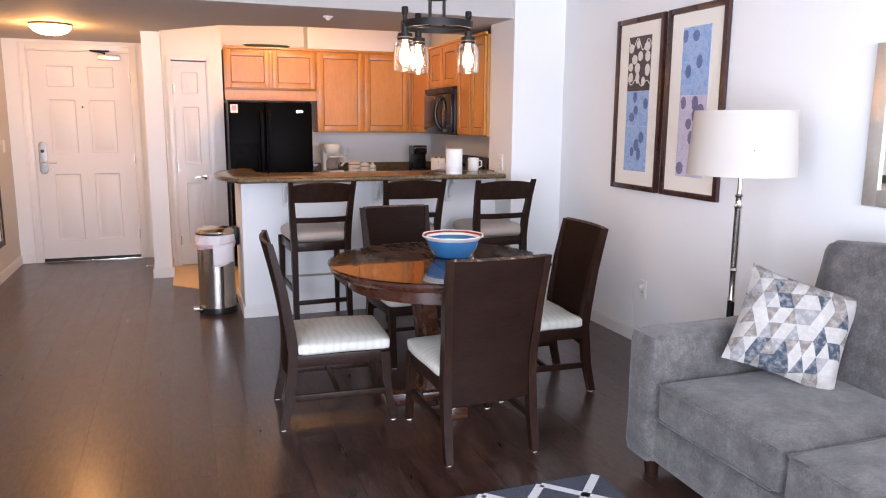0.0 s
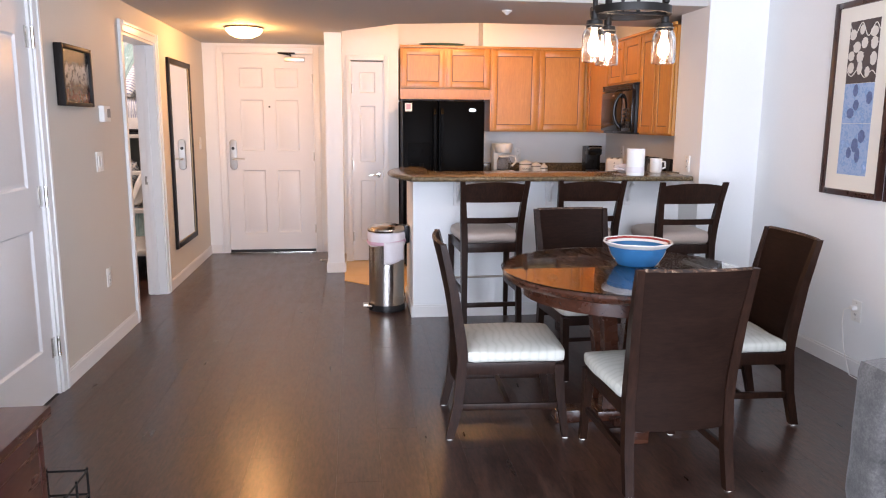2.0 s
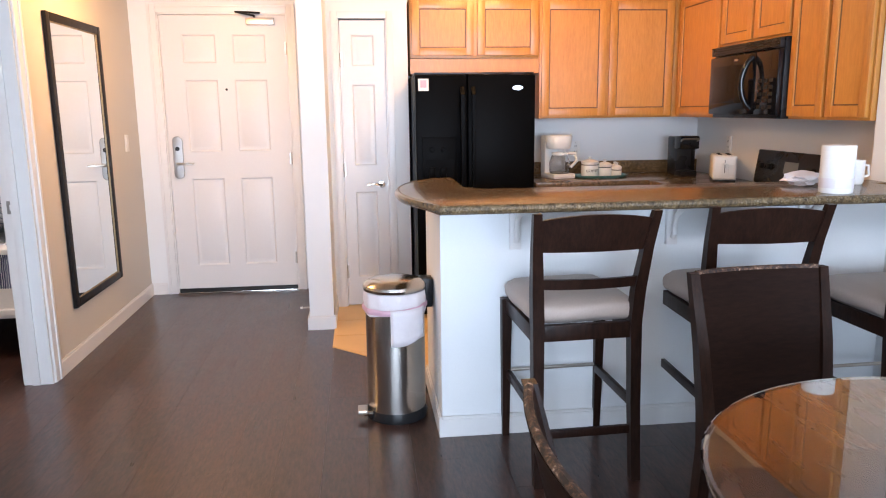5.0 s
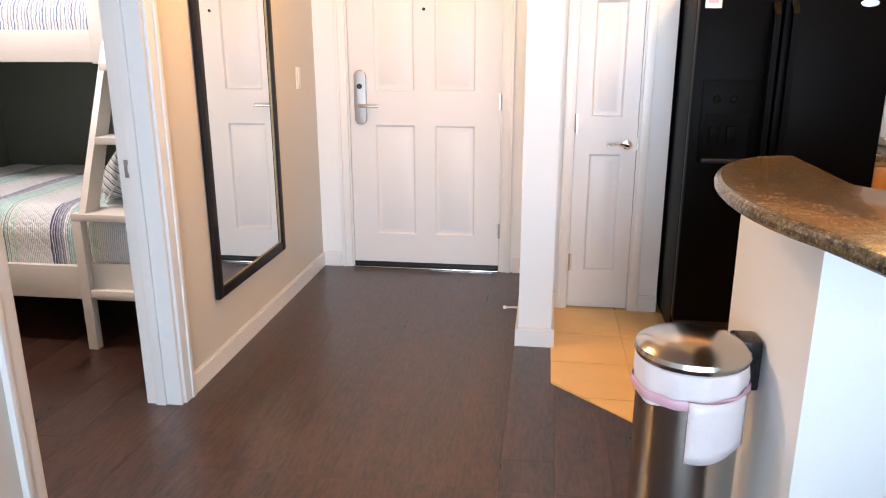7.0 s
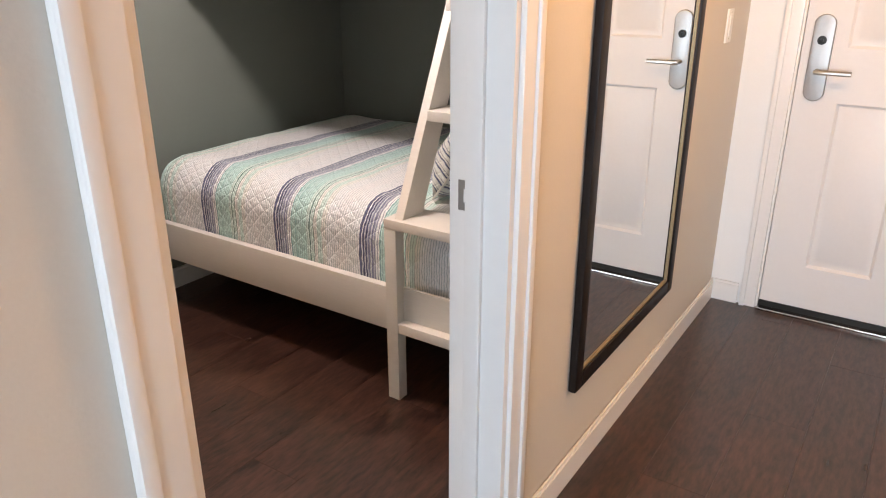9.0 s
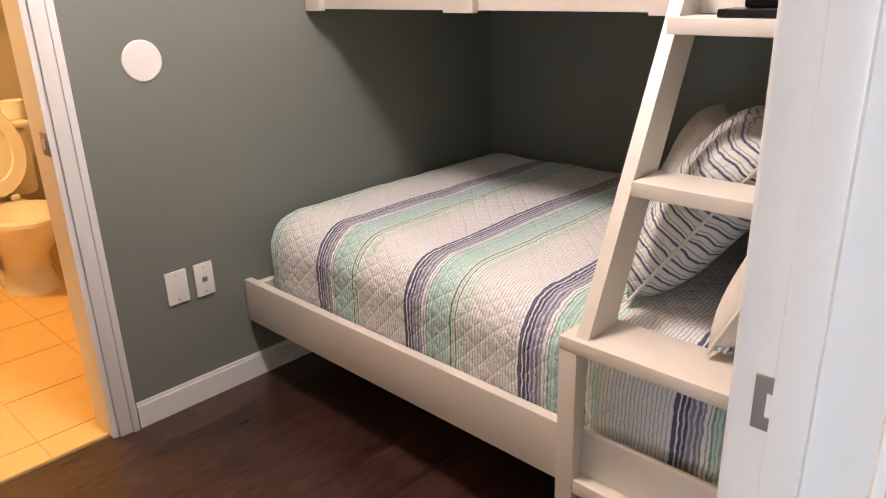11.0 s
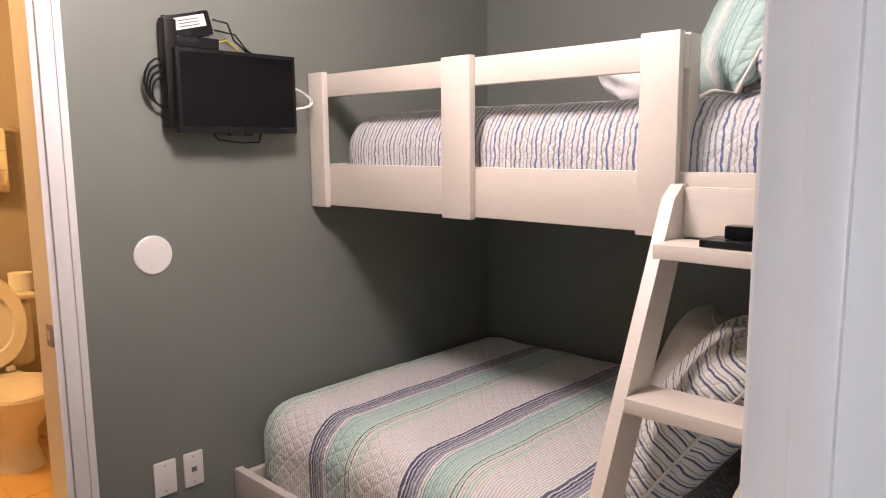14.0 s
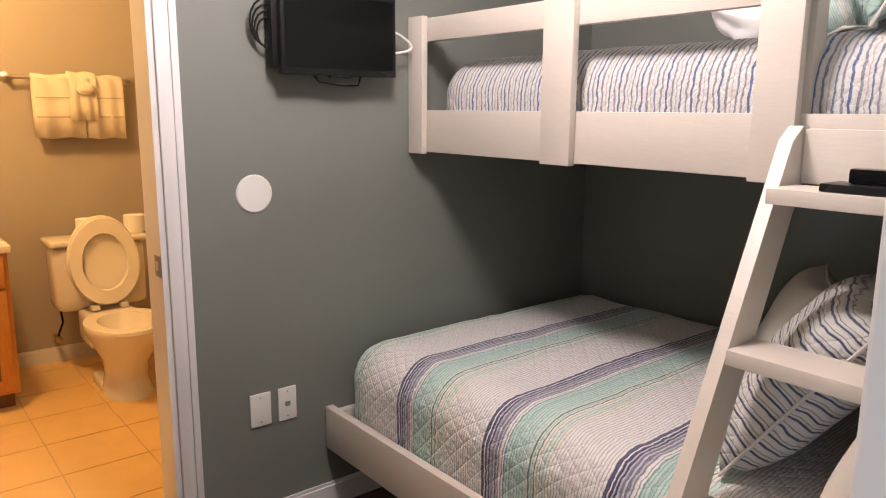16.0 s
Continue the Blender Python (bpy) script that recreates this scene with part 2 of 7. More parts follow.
        fr = maths(t, "FRACT", maths(t, "DIVIDE", maths(t, "ADD", x, offset), period))
        col = ramp(t, fr, bands, mode)
        fine = maths(t, "FRACT", maths(t, "MULTIPLY", x, fine_scale))
        col = mixc(t, strength, col, ramp(t, fine, fine_colours), "MULTIPLY")
        l.new(col, b.inputs["Base Color"])
        b.inputs["Roughness"].default_value = 0.9
        b.inputs["Sheen Weight"].default_value = 0.2
        other = sx.outputs["Y"] if direction == "X" else sx.outputs["X"]
        run = maths(t, "ADD", other, sx.outputs["Z"])
        d1 = maths(t, "ABSOLUTE", maths(t, "SINE", maths(t, "MULTIPLY", maths(t, "ADD", sx.outputs[direction], run), 52)))
        d2 = maths(t, "ABSOLUTE", maths(t, "SINE", maths(t, "MULTIPLY", maths(t, "SUBTRACT", sx.outputs[direction], run), 52)))
        hgt = maths(t, "POWER", maths(t, "MINIMUM", d1, d2), 0.35)
        hgt = maths(t, "ADD", hgt, maths(t, "MULTIPLY", noise_tex(t, c.outputs["Object"], 60, 4), crinkle))
        hgt = maths(t, "ADD", hgt, maths(t, "MULTIPLY", maths(t, "SINE", maths(t, "MULTIPLY", x, 620)), 0.12))
        bump(t, b, hgt, 0.7, 0.006)

    grey = (0.80, 0.77, 0.75)
    mist, dusk, leaf, pale = (0.50, 0.49, 0.54), (0.20, 0.20, 0.30), (0.13, 0.24, 0.20), (0.62, 0.74, 0.67)
    lines = [(0.0, navy), (0.020, lil), (0.034, navy), (0.052, mist), (0.066, navy), (0.082, mist), (0.097, dusk), (0.110, lil), (0.125, dusk), (0.137, mist), (0.153, dusk), (0.163, lil), (0.185, mist), (0.195, lil),
             (0.205, (0.30, 0.50, 0.47)), (0.220, teal), (0.262, (0.34, 0.55, 0.51)), (0.275, teal), (0.335, (0.50, 0.70, 0.64)), (0.39, pale), (0.425, leaf), (0.435, pale), (0.465, leaf), (0.473, cream), (0.515, pale), (0.565, cream), (0.62, lil), (0.72, grey), (0.84, lil)]
    quilt("quilt_wide", lines, 0.40, 0.06, 105, [(0.0, (1, 1, 1)), (0.46, (0.97, 0.97, 0.96)), (0.70, (0.44, 0.49, 0.51)), (0.90, (1, 1, 1))], wobble=0.013, mode="CONSTANT", ripple=34, crinkle=1.5)
    quilt("quilt_blue", [(0.0, (0.62, 0.61, 0.60)), (0.5, (0.66, 0.65, 0.63)), (1.0, (0.60, 0.60, 0.60))],
          0.5, 0.0, 13.5, [(0.0, (0.14, 0.22, 0.42)), (0.07, (0.16, 0.25, 0.46)), (0.10, (0.98, 0.98, 0.97)), (0.23, (0.97, 0.97, 0.96)), (0.25, (0.34, 0.37, 0.44)), (0.31, (0.36, 0.39, 0.46)), (0.33, (0.98, 0.98, 0.96)), (0.42, (0.97, 0.97, 0.96)), (0.44, (0.60, 0.57, 0.52)), (0.49, (0.97, 0.97, 0.96)), (0.57, (0.97, 0.97, 0.96)), (0.59, (0.22, 0.30, 0.46)), (0.63, (0.26, 0.34, 0.50)), (0.66, (0.98, 0.98, 0.97)), (0.79, (0.97, 0.97, 0.96)), (0.81, (0.38, 0.40, 0.46)), (0.86, (0.40, 0.42, 0.48)), (0.88, (0.98, 0.98, 0.97)), (0.98, (0.97, 0.97, 0.97))], wobble=0.022, ripple=22, crinkle=1.8)
    quilt("pillow_blue_cross", [(0.0, (0.68, 0.67, 0.65)), (1.0, (0.70, 0.69, 0.67))], 0.5, 0.0, 42,
          [(0.0, (0.95, 0.95, 0.94)), (0.30, (0.9, 0.9, 0.9)), (0.38, (0.10, 0.14, 0.32)), (0.55, (0.13, 0.18, 0.36)), (0.62, (0.95, 0.95, 0.93)), (0.9, (0.95, 0.95, 0.92))], wobble=0.02)
    quilt("pillow_blue", [(0.0, (0.60, 0.59, 0.56)), (1.0, (0.64, 0.63, 0.60))], 0.5, 0.0, 38,
          [(0.0, (0.95, 0.95, 0.94)), (0.22, (0.9, 0.9, 0.9)), (0.28, (0.08, 0.10, 0.20)), (0.42, (0.11, 0.14, 0.26)), (0.48, (0.95, 0.95, 0.93)), (0.66, (0.9, 0.9, 0.88)), (0.71, (0.22, 0.24, 0.30)), (0.80, (0.95, 0.95, 0.92))], direction="X", wobble=0.05, ripple=6)
    quilt("pillow_teal", [(0.0, teal), (0.3, (0.42, 0.58, 0.52)), (0.6, (0.26, 0.42, 0.40)), (1.0, cream)], 0.22, 0.03, 60,
          [(0.0, (1, 1, 1)), (0.6, (0.95, 0.96, 0.95)), (0.75, (0.5, 0.55, 0.6)), (0.95, (1, 1, 1))], direction="Y")
    plain("pillow_cream", (0.60, 0.57, 0.52), 0.95, vary=0.06, grain=120, big=6, relief=0.5)
    # patchwork throw cushion: squares cut into triangles
    m, t, b, l = nodes_of("patchwork")
    v = coords(t, "Object", (1, 1, 1))
    sx = t.nodes.new("ShaderNodeSeparateXYZ")
    l.new(v, sx.inputs[0])
    u1 = maths(t, "MULTIPLY", maths(t, "ADD", sx.outputs["X"], maths(t, "MULTIPLY", sx.outputs["Y"], 0.45)), 19.0)
    v1 = maths(t, "MULTIPLY", maths(t, "SUBTRACT", sx.outputs["Y"], maths(t, "MULTIPLY", sx.outputs["X"], 0.30)), 16.0)
    fu, fv = maths(t, "FRACT", u1), maths(t, "FRACT", v1)
    half = maths(t, "GREATER_THAN", fu, fv)
    cv = t.nodes.new("ShaderNodeCombineXYZ")
    l.new(maths(t, "FLOOR", u1), cv.inputs[0]), l.new(maths(t, "FLOOR", v1), cv.inputs[1]), l.new(half, cv.inputs[2])
    wn = t.nodes.new("ShaderNodeTexWhiteNoise")
    l.new(cv.outputs[0], wn.inputs["Vector"])
    col = ramp(t, wn.outputs["Value"], [(0.0, (0.34, 0.325, 0.30)), (0.34, (0.155, 0.135, 0.12)), (0.54, (0.20, 0.20, 0.20)), (0.66, (0.37, 0.355, 0.33)), (0.80, (0.03, 0.045, 0.065))], "CONSTANT")
    col = mixc(t, ramp(t, noise_tex(t, v, 45, 6), [(0.45, (0, 0, 0)), (0.65, (0.35, 0.35, 0.35))]), col, (0.50, 0.48, 0.45))
    l.new(col, b.inputs["Base Color"])
    b.inputs["Roughness"].default_value = 0.9
    bump(t, b, noise_tex(t, v, 300, 3), 0.4, 0.003)
    # rug with a pale lattice
    m, t, b, l = nodes_of("rug_pile")
    v = coords(t)
    l.new(ramp(t, noise_tex(t, v, 160, 4), [(0.3, (0.05, 0.06, 0.085)), (0.7, (0.11, 0.125, 0.165))]), b.inputs["Base Color"])
    b.inputs["Roughness"].default_value = 1.0
    bump(t, b, noise_tex(t, v, 400, 2), 0.8, 0.004)
    plain("rug_white", (0.62, 0.62, 0.63), 1.0, vary=0.1, grain=260, relief=0.8)
    # prints on paper
    for name, back, spot in (("print_dark", (0.060, 0.046, 0.044), (0.085, 0.066, 0.062)), ("print_blue", (0.17, 0.33, 0.58), (0.34, 0.46, 0.66)), ("print_lilac", (0.44, 0.41, 0.55), (0.58, 0.54, 0.64))):
        m, t, b, l = nodes_of(name)
        v = coords(t, "Object", (1, 1, 1))
        wash = ramp(t, noise_tex(t, v, 12, 7, 0.75), [(0.36, back), (0.50, spot), (0.56, back), (0.70, tuple(min(1, c * 1.35) for c in spot))])
        l.new(wash, b.inputs["Base Color"])
        b.inputs["Roughness"].default_value = 0.6
    plain("motif_cream", (0.66, 0.62, 0.56), 0.7, vary=0.05, grain=90)
    plain("motif_navy", (0.11, 0.16, 0.32), 0.7, vary=0.35, grain=60, big=20)
    plain("motif_plum", (0.17, 0.15, 0.26), 0.7, vary=0.3, grain=60, big=20)
    plain("gold_bead", (0.30, 0.23, 0.13), 0.5, 0.5, vary=0.12, grain=80)


special_materials()
wood("frame_black", (0.006, 0.0045, 0.004), (0.014, 0.010, 0.009), 0.45, (3, 3, 1), 0.0)
m_, t_, b_, l_ = nodes_of("scuffed_wood")
l_.new(ramp(t_, noise_tex(t_, coords(t_), 55, 5, 0.75), [(0.44, (0.010, 0.005, 0.004)), (0.56, (0.10, 0.045, 0.022)), (0.66, (0.46, 0.33, 0.24))]), b_.inputs["Base Color"])
b_.inputs["Roughness"].default_value = 0.6
for key, level in (("espresso", 0.16), ("espresso_flat", 0.07), ("fridge_black", 0.025), ("frame_black", 0.2), ("smoked_glass", 0.1), ("screen_black", 0.2), ("black_plastic", 0.25), ("black_gloss", 0.3), ("plank_wood", 0.5), ("granite", 0.35)):
    M[key].node_tree.nodes["Principled BSDF"].inputs["Specular IOR Level"].default_value = level

# ---- building blocks ----


def box(x0, x1, y0, y1, z0, z1, bevel=0.0, bm=None, seg=2):
    made = bm or bmesh.new()
    one = bmesh.new() if bevel and bm else made
    vs = [one.verts.new((x, y, z)) for z in (z0, z1) for x, y in ((x0, y0), (x1, y0), (x1, y1), (x0, y1))]
    for f in ((3, 2, 1, 0), (4, 5, 6, 7), (0, 1, 5, 4), (1, 2, 6, 5), (2, 3, 7, 6), (3, 0, 4, 7)):
        one.faces.new([vs[i] for i in f])
    if bevel:
        bmesh.ops.bevel(one, geom=one.edges[:], offset=bevel, segments=seg, affect="EDGES", profile=0.6)
        if bm:
            join(bm, one)
    return made


def join(bm, other, m=Matrix()):
    me = bpy.data.meshes.new("tmp")
    other.to_mesh(me)
    me.transform(m)
    bm.from_mesh(me)
    bpy.data.meshes.remove(me)
    other.free()
    return bm


def lathe(profile, n=32, bm=None, at=(0, 0, 0), sx=1.0, sy=1.0):
    """Turns a profile of (radius, height) round the upright axis."""
    bm = bm or bmesh.new()
    rings = []
    for r, z in profile:
        if r < 1e-5:
            rings.append([bm.verts.new((at[0], at[1], at[2] + z))])
        else:
            rings.append([bm.verts.new((at[0] + sx * r * math.cos(2 * math.pi * i / n), at[1] + sy * r * math.sin(2 * math.pi * i / n), at[2] + z)) for i in range(n)])
    for a, b in zip(rings, rings[1:]):
        for i in range(n):
            j = (i + 1) % n
            q = ([a[0], b[j], b[i]] if len(a) == 1 else [a[i], a[j], b[0]] if len(b) == 1 else [a[i], a[j], b[j], b[i]])
            bm.faces.new(q)
    bmesh.ops.recalc_face_normals(bm, faces=bm.faces[:])
    return bm


def prism(points, z0, z1, bevel=0.0):
    """An upright slab on a plan outline."""
    bm = bmesh.new()
    lo, hi = [bm.verts.new((x, y, z0)) for x, y in points], [bm.verts.new((x, y, z1)) for x, y in points]
    bm.faces.new(lo[::-1]), bm.faces.new(hi)
    for i in range(len(points)):
        j = (i + 1) % len(points)
        bm.faces.new((lo[i], lo[j], hi[j], hi[i]))
    bmesh.ops.recalc_face_normals(bm, faces=bm.faces[:])
    if bevel:
        bmesh.ops.bevel(bm, geom=[e for e in bm.edges if abs(e.verts[0].co.z - e.verts[1].co.z) < 1e-6], offset=bevel, segments=3, affect="EDGES", profile=0.5)
    return bm


def tube(points, r, n=8, bm=None, taper=1.0):
    """A round bar along points."""
    bm = bm or bmesh.new()
    pts = [Vector(p) for p in points]
    rings = []
    for i, p in enumerate(pts):
        d = (pts[min(i + 1, len(pts) - 1)] - pts[max(i - 1, 0)]).normalized()
        u = d.orthogonal().normalized() if i == 0 else (u - d * u.dot(d)).normalized()
        w, rr = d.cross(u), r * (1 + (taper - 1) * i / max(1, len(pts) - 1))
        rings.append([bm.verts.new(p + rr * (u * math.cos(2 * math.pi * k / n) + w * math.sin(2 * math.pi * k / n))) for k in range(n)])
    for a, b in zip(rings, rings[1:]):
        for k in range(n):
            bm.faces.new((a[k], a[(k + 1) % n], b[(k + 1) % n], b[k]))
    bm.faces.new(rings[0][::-1]), bm.faces.new(rings[-1])
    bmesh.ops.recalc_face_normals(bm, faces=bm.faces[:])
    return bm


def sweep_bar(points, wx, wy, bevel=0.004, bm=None):
    """A rectangular bar through points, upright section wx by wy at each."""
    bm = bm or bmesh.new()
    rings = []
    for k, (x, y, z) in enumerate(points):
        a, b = (wx[k], wy[k]) if isinstance(wx, (list, tuple)) else (wx, wy)
        rings.append([bm.verts.new((x + sx * a / 2, y + sy * b / 2, z)) for sx, sy in ((-1, -1), (1, -1), (1, 1), (-1, 1))])
    for p, q in zip(rings, rings[1:]):
        for i in range(4):
            bm.faces.new((p[i], p[(i + 1) % 4], q[(i + 1) % 4], q[i]))
    bm.faces.new(rings[0][::-1]), bm.faces.new(rings[-1])
    bmesh.ops.recalc_face_normals(bm, faces=bm.faces[:])
    return bm


def cushion(x0, x1, y0, y1, z0, z1, puff=0.02, n=14, edge=0.03, sag=0.0, seed=1):
    """A stuffed block with domed top, round edges and small creases."""
    bm = box(x0, x1, y0, y1, z0, z1)
    bmesh.ops.subdivide_edges(bm, edges=bm.edges[:], cuts=n, use_grid_fill=True)
    cx, cy, cz = (x0 + x1) / 2, (y0 + y1) / 2, (z0 + z1) / 2
    hx, hy, hz = (x1 - x0) / 2, (y1 - y0) / 2, (z1 - z0) / 2
    for v in bm.verts:
        p = v.co - Vector((cx, cy, cz))
        q = Vector((max(-hx + edge, min(hx - edge, p.x)), max(-hy + edge, min(hy - edge, p.y)), max(-hz + edge, min(hz - edge, p.z))))
        d = p - q
        if d.length > edge:
            d *= edge / d.length
        u, w, s = p.x / hx, p.y / hy, p.z / hz
        p = q + d
        p.z += s * puff * (1 - u * u) * (1 - w * w) - sag * (1 - u * u) * (1 - w * w)
        p.x += u * puff * 0.4 * (1 - w * w) * (1 - s * s)
        p.y += w * puff * 0.4 * (1 - u * u) * (1 - s * s)
        p += noise.noise_vector(p * 7 + Vector((seed * 3.1, seed, 0))) * 0.004
        v.co = p + Vector((cx, cy, cz))
    smooth(bm)
    return bm


def pillow(w, h, thick, seed=1, n=16):
    """A stuffed pillow lying in the x-y plane, its middle at the origin."""
    bm = bmesh.new()
    grid = {}
    for side in (1, -1):
        for i in range(n + 1):
            for j in range(n + 1):
                if side == -1 and (i in (0, n) or j in (0, n)):
                    grid[side, i, j] = grid[1, i, j]
                    continue
                u, v = 2 * i / n - 1, 2 * j / n - 1
                pinch = 1 - 0.07 * (1 - u * u) * abs(v) ** 3 - 0.0
                x, y = u * w / 2 * (1 - 0.06 * (1 - v * v) * abs(u) ** 3), v * h / 2 * pinch
                z = side * thick / 2 * max(0, (1 - u ** 4) * (1 - v ** 4)) ** 0.55
                z += 0.008 * noise.noise(Vector((x * 9, y * 9, seed * 5 + side))) * (1 - u ** 4) * (1 - v ** 4)
                grid[side, i, j] = bm.verts.new((x, y, z))
    for side in (1, -1):
        for i in range(n):
            for j in range(n):
                q = [grid[side, i, j], grid[side, i + 1, j], grid[side, i + 1, j + 1], grid[side, i, j + 1]]
                bm.faces.new(q if side == 1 else q[::-1])
    smooth(bm)
    return bm


def smooth(bm):
    for f in bm.faces:
        f.smooth = True
    return bm


def soft(ob, degrees=35):
    """Shades smooth but for sharp edges."""
    me = ob.data
    me.polygons.foreach_set("use_smooth", [True] * len(me.polygons))
    me.set_sharp_from_angle(angle=radians(degrees))
    return ob


def part(name, bm, material, parent=None, label="", m=None, crisp=True):
    me = bpy.data.meshes.new(name)
    bm.to_mesh(me)
    bm.free()
    me.materials.append(M[material])
    ob = new(name, me)
    if crisp:
        soft(ob)
    if parent:
        ob.parent = parent
    if m is not None:
        ob.matrix_basis = m
    if label:
        ob["label"] = label
    return ob


def thing(name, at, label, category, group="", kind="", turn=0.0):
    ob = new(name)
    ob.matrix_basis = pose(*at, 0, 0, turn)
    ob.empty_display_size = 0.1
    return tagged(ob, label, category, group, kind)


def setting(name, bm, material, label, category):
    return tagged(part(name, bm, material), label, category, kind="structure")


# ---- the plan ----
WX, WT = -1.157, 0.125          # hall wall: face and thickness
NY = 8.205                      # entrance wall
EX = 3.115                      # wall beside the dining table
CEIL, DROP = 2.62, 2.15         # living room ceiling, dropped ceiling
SY = -2.5                       # window wall
BEAM = 5.20
WX2 = WX - WT
B_W, B_N, B_S = -3.183, 8.168, 4.9   # bunk room
OP0, OP1, OPH = 5.558, 6.358, 1.955  # bunk room doorway
BA0, BA1 = 5.52, 6.322               # bathroom doorway
KX, KY = 3.0, 7.95                   # kitchen walls
BD0, BD1 = 3.36, 4.17                # bedroom doorway

wall = box(WX2, WX, SY, -2.3, 0, CEIL)
box(WX2, WX, -2.3, 0.9, 2.35, CEIL, bm=wall), box(WX2, WX, 0.9, BD0, 0, CEIL, bm=wall)
box(WX2, WX, BD1, OP0, 0, CEIL, bm=wall), box(WX2, WX, OP1, NY + 0.15, 0, CEIL, bm=wall)
box(WX2, WX, BD0, BD1, 2.0, CEIL, bm=wall), box(WX2, WX, OP0, OP1, OPH, CEIL, bm=wall)
setting("wall_west", wall, "wall_paint", "warm greige painted hall wall with two doorways", "wall")
wall = box(WX, -0.965, NY, NY + 0.15, 0, CEIL)
box(-0.055, KX + 0.12, NY, NY + 0.15, 0, CEIL, bm=wall), box(-0.965, -0.055, NY, NY + 0.15, 2.06, CEIL, bm=wall)
box(-1.3, 0.3, NY + 0.15, NY + 0.2, 0, CEIL, bm=wall)
setting("wall_north", wall, "wall_white", "pale painted wall round the entrance door", "wall")
setting("wall_east", box(EX, EX + 0.15, SY, 5.17, 0, CEIL), "wall_white", "plain off-white living room wall with framed prints", "wall")
wall = box(2.70, EX + 0.15, 5.17, 5.60, 0, CEIL)
setting("wall_column", wall, "wall_white", "off-white wall end beside the breakfast bar", "wall")
wall = box(KX, KX + 0.12, 5.60, NY, 0, CEIL)
setting("wall_kitchen_east", wall, "kitchen_paint", "painted kitchen wall behind the range", "wall")
setting("wall_kitchen_north", box(0.80, KX, KY, KY + 0.1, 0, CEIL), "kitchen_paint", "painted kitchen wall above the worktop", "wall")
setting("wall_duct", box(1.62, 2.7, 7.70, KY, 2.10, 2.45), "kitchen_paint", "boxed-out wall above the cabinets", "wall")
setting("wall_stub", box(0.10, 0.25, 7.10, NY, 0, CEIL), "wall_white", "short partition between hall and kitchen", "wall")
wall = box(0.25, 0.325, 7.62, 7.72, 0, CEIL)
box(0.645, 0.785, 7.62, 7.72, 0, CEIL, bm=wall), box(0.325, 0.645, 7.62, 7.72, 1.955, CEIL, bm=wall)
box(0.70, 0.785, 7.72, NY, 0, CEIL, bm=wall)
setting("wall_pantry", wall, "kitchen_paint", "cream painted wall round the pantry door", "wall")
wall = box(WX2, -0.55, SY - 0.15, SY, 0, CEIL)
box(2.75, EX + 0.15, SY - 0.15, SY, 0, CEIL, bm=wall), box(-0.55, 2.75, SY - 0.15, SY, 2.35, CEIL, bm=wall)
setting("wall_south", wall, "wall_paint", "painted wall round the balcony window", "wall")
# bunk room and bathroom
wall = box(B_W - 0.115, B_W, B_S, BA0, 0, 2.5)
box(B_W - 0.115, B_W, BA1, B_N + 0.1, 0, 2.5, bm=wall), box(B_W - 0.115, B_W, BA0, BA1, 2.03, 2.5, bm=wall)
setting("wall_bunk_west", wall, "bunk_paint", "grey-green painted bunk room wall", "wall")
setting("wall_bunk_north", box(B_W, WX2 - 0.012, B_N, B_N + 0.1, 0, 2.5), "bunk_paint", "grey-green painted wall behind the bunk", "wall")
setting("wall_bunk_south", box(B_W, WX2 - 0.012, B_S - 0.1, B_S, 0, 2.5), "bunk_paint", "grey-green painted bunk room wall", "wall")
wall = box(WX2 - 0.012, WX2, B_S, OP0, 0, 2.5)
box(WX2 - 0.012, WX2, OP1, B_N, 0, 2.5, bm=wall), box(WX2 - 0.012, WX2, OP0, OP1, OPH, 2.5, bm=wall)
setting("wall_bunk_east", wall, "bunk_paint", "grey-green painted wall inside the doorway", "wall")
setting("ceiling_bunk", box(B_W - 0.1, WX2, B_S - 0.1, B_N + 0.1, 2.5, 2.56), "dimmed_ceiling_paint", "white bunk room ceiling, dimmed in its colour", "ceiling")
wall = box(-5.55, -5.43, 5.2, 7.5, 0, 2.5)
setting("wall_bath_west", wall, "bath_paint", "beige-grey bathroom wall with towel rail", "wall")
setting("wall_bath_north", box(-5.43, B_W - 0.115, 7.35, 7.5, 0, 2.5), "bath_paint", "beige-grey bathroom wall", "wall")
setting("wall_bath_south", box(-5.43, B_W - 0.115, 5.2, 5.35, 0, 2.5), "bath_paint", "beige-grey bathroom wall", "wall")
wall = box(B_W - 0.127, B_W - 0.115, 5.35, BA0, 0, 2.5)
box(B_W - 0.127, B_W - 0.115, BA1, 7.35, 0, 2.5, bm=wall)
setting("wall_bath_east", wall, "bath_paint", "beige-grey bathroom wall by the door", "wall")
setting("ceiling_bath", box(-5.55, B_W - 0.115, 5.2, 7.5, 2.5, 2.56), "dimmed_ceiling_paint", "white bathroom ceiling, dimmed in its colour", "ceiling")
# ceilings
setting("ceiling", box(WX2, EX + 0.15, SY - 0.15, NY + 0.2, CEIL, CEIL + 0.1), "dimmed_ceiling_paint", "white living room ceiling, dimmed in its colour", "ceiling")
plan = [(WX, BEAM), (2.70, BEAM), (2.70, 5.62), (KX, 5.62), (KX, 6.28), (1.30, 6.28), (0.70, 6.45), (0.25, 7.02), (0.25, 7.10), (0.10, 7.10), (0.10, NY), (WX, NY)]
setting("ceiling_dropped", prism(plan, DROP, CEIL), "dimmed_ceiling_paint", "lowered white ceiling over hall and breakfast bar, dimmed in its colour", "ceiling")
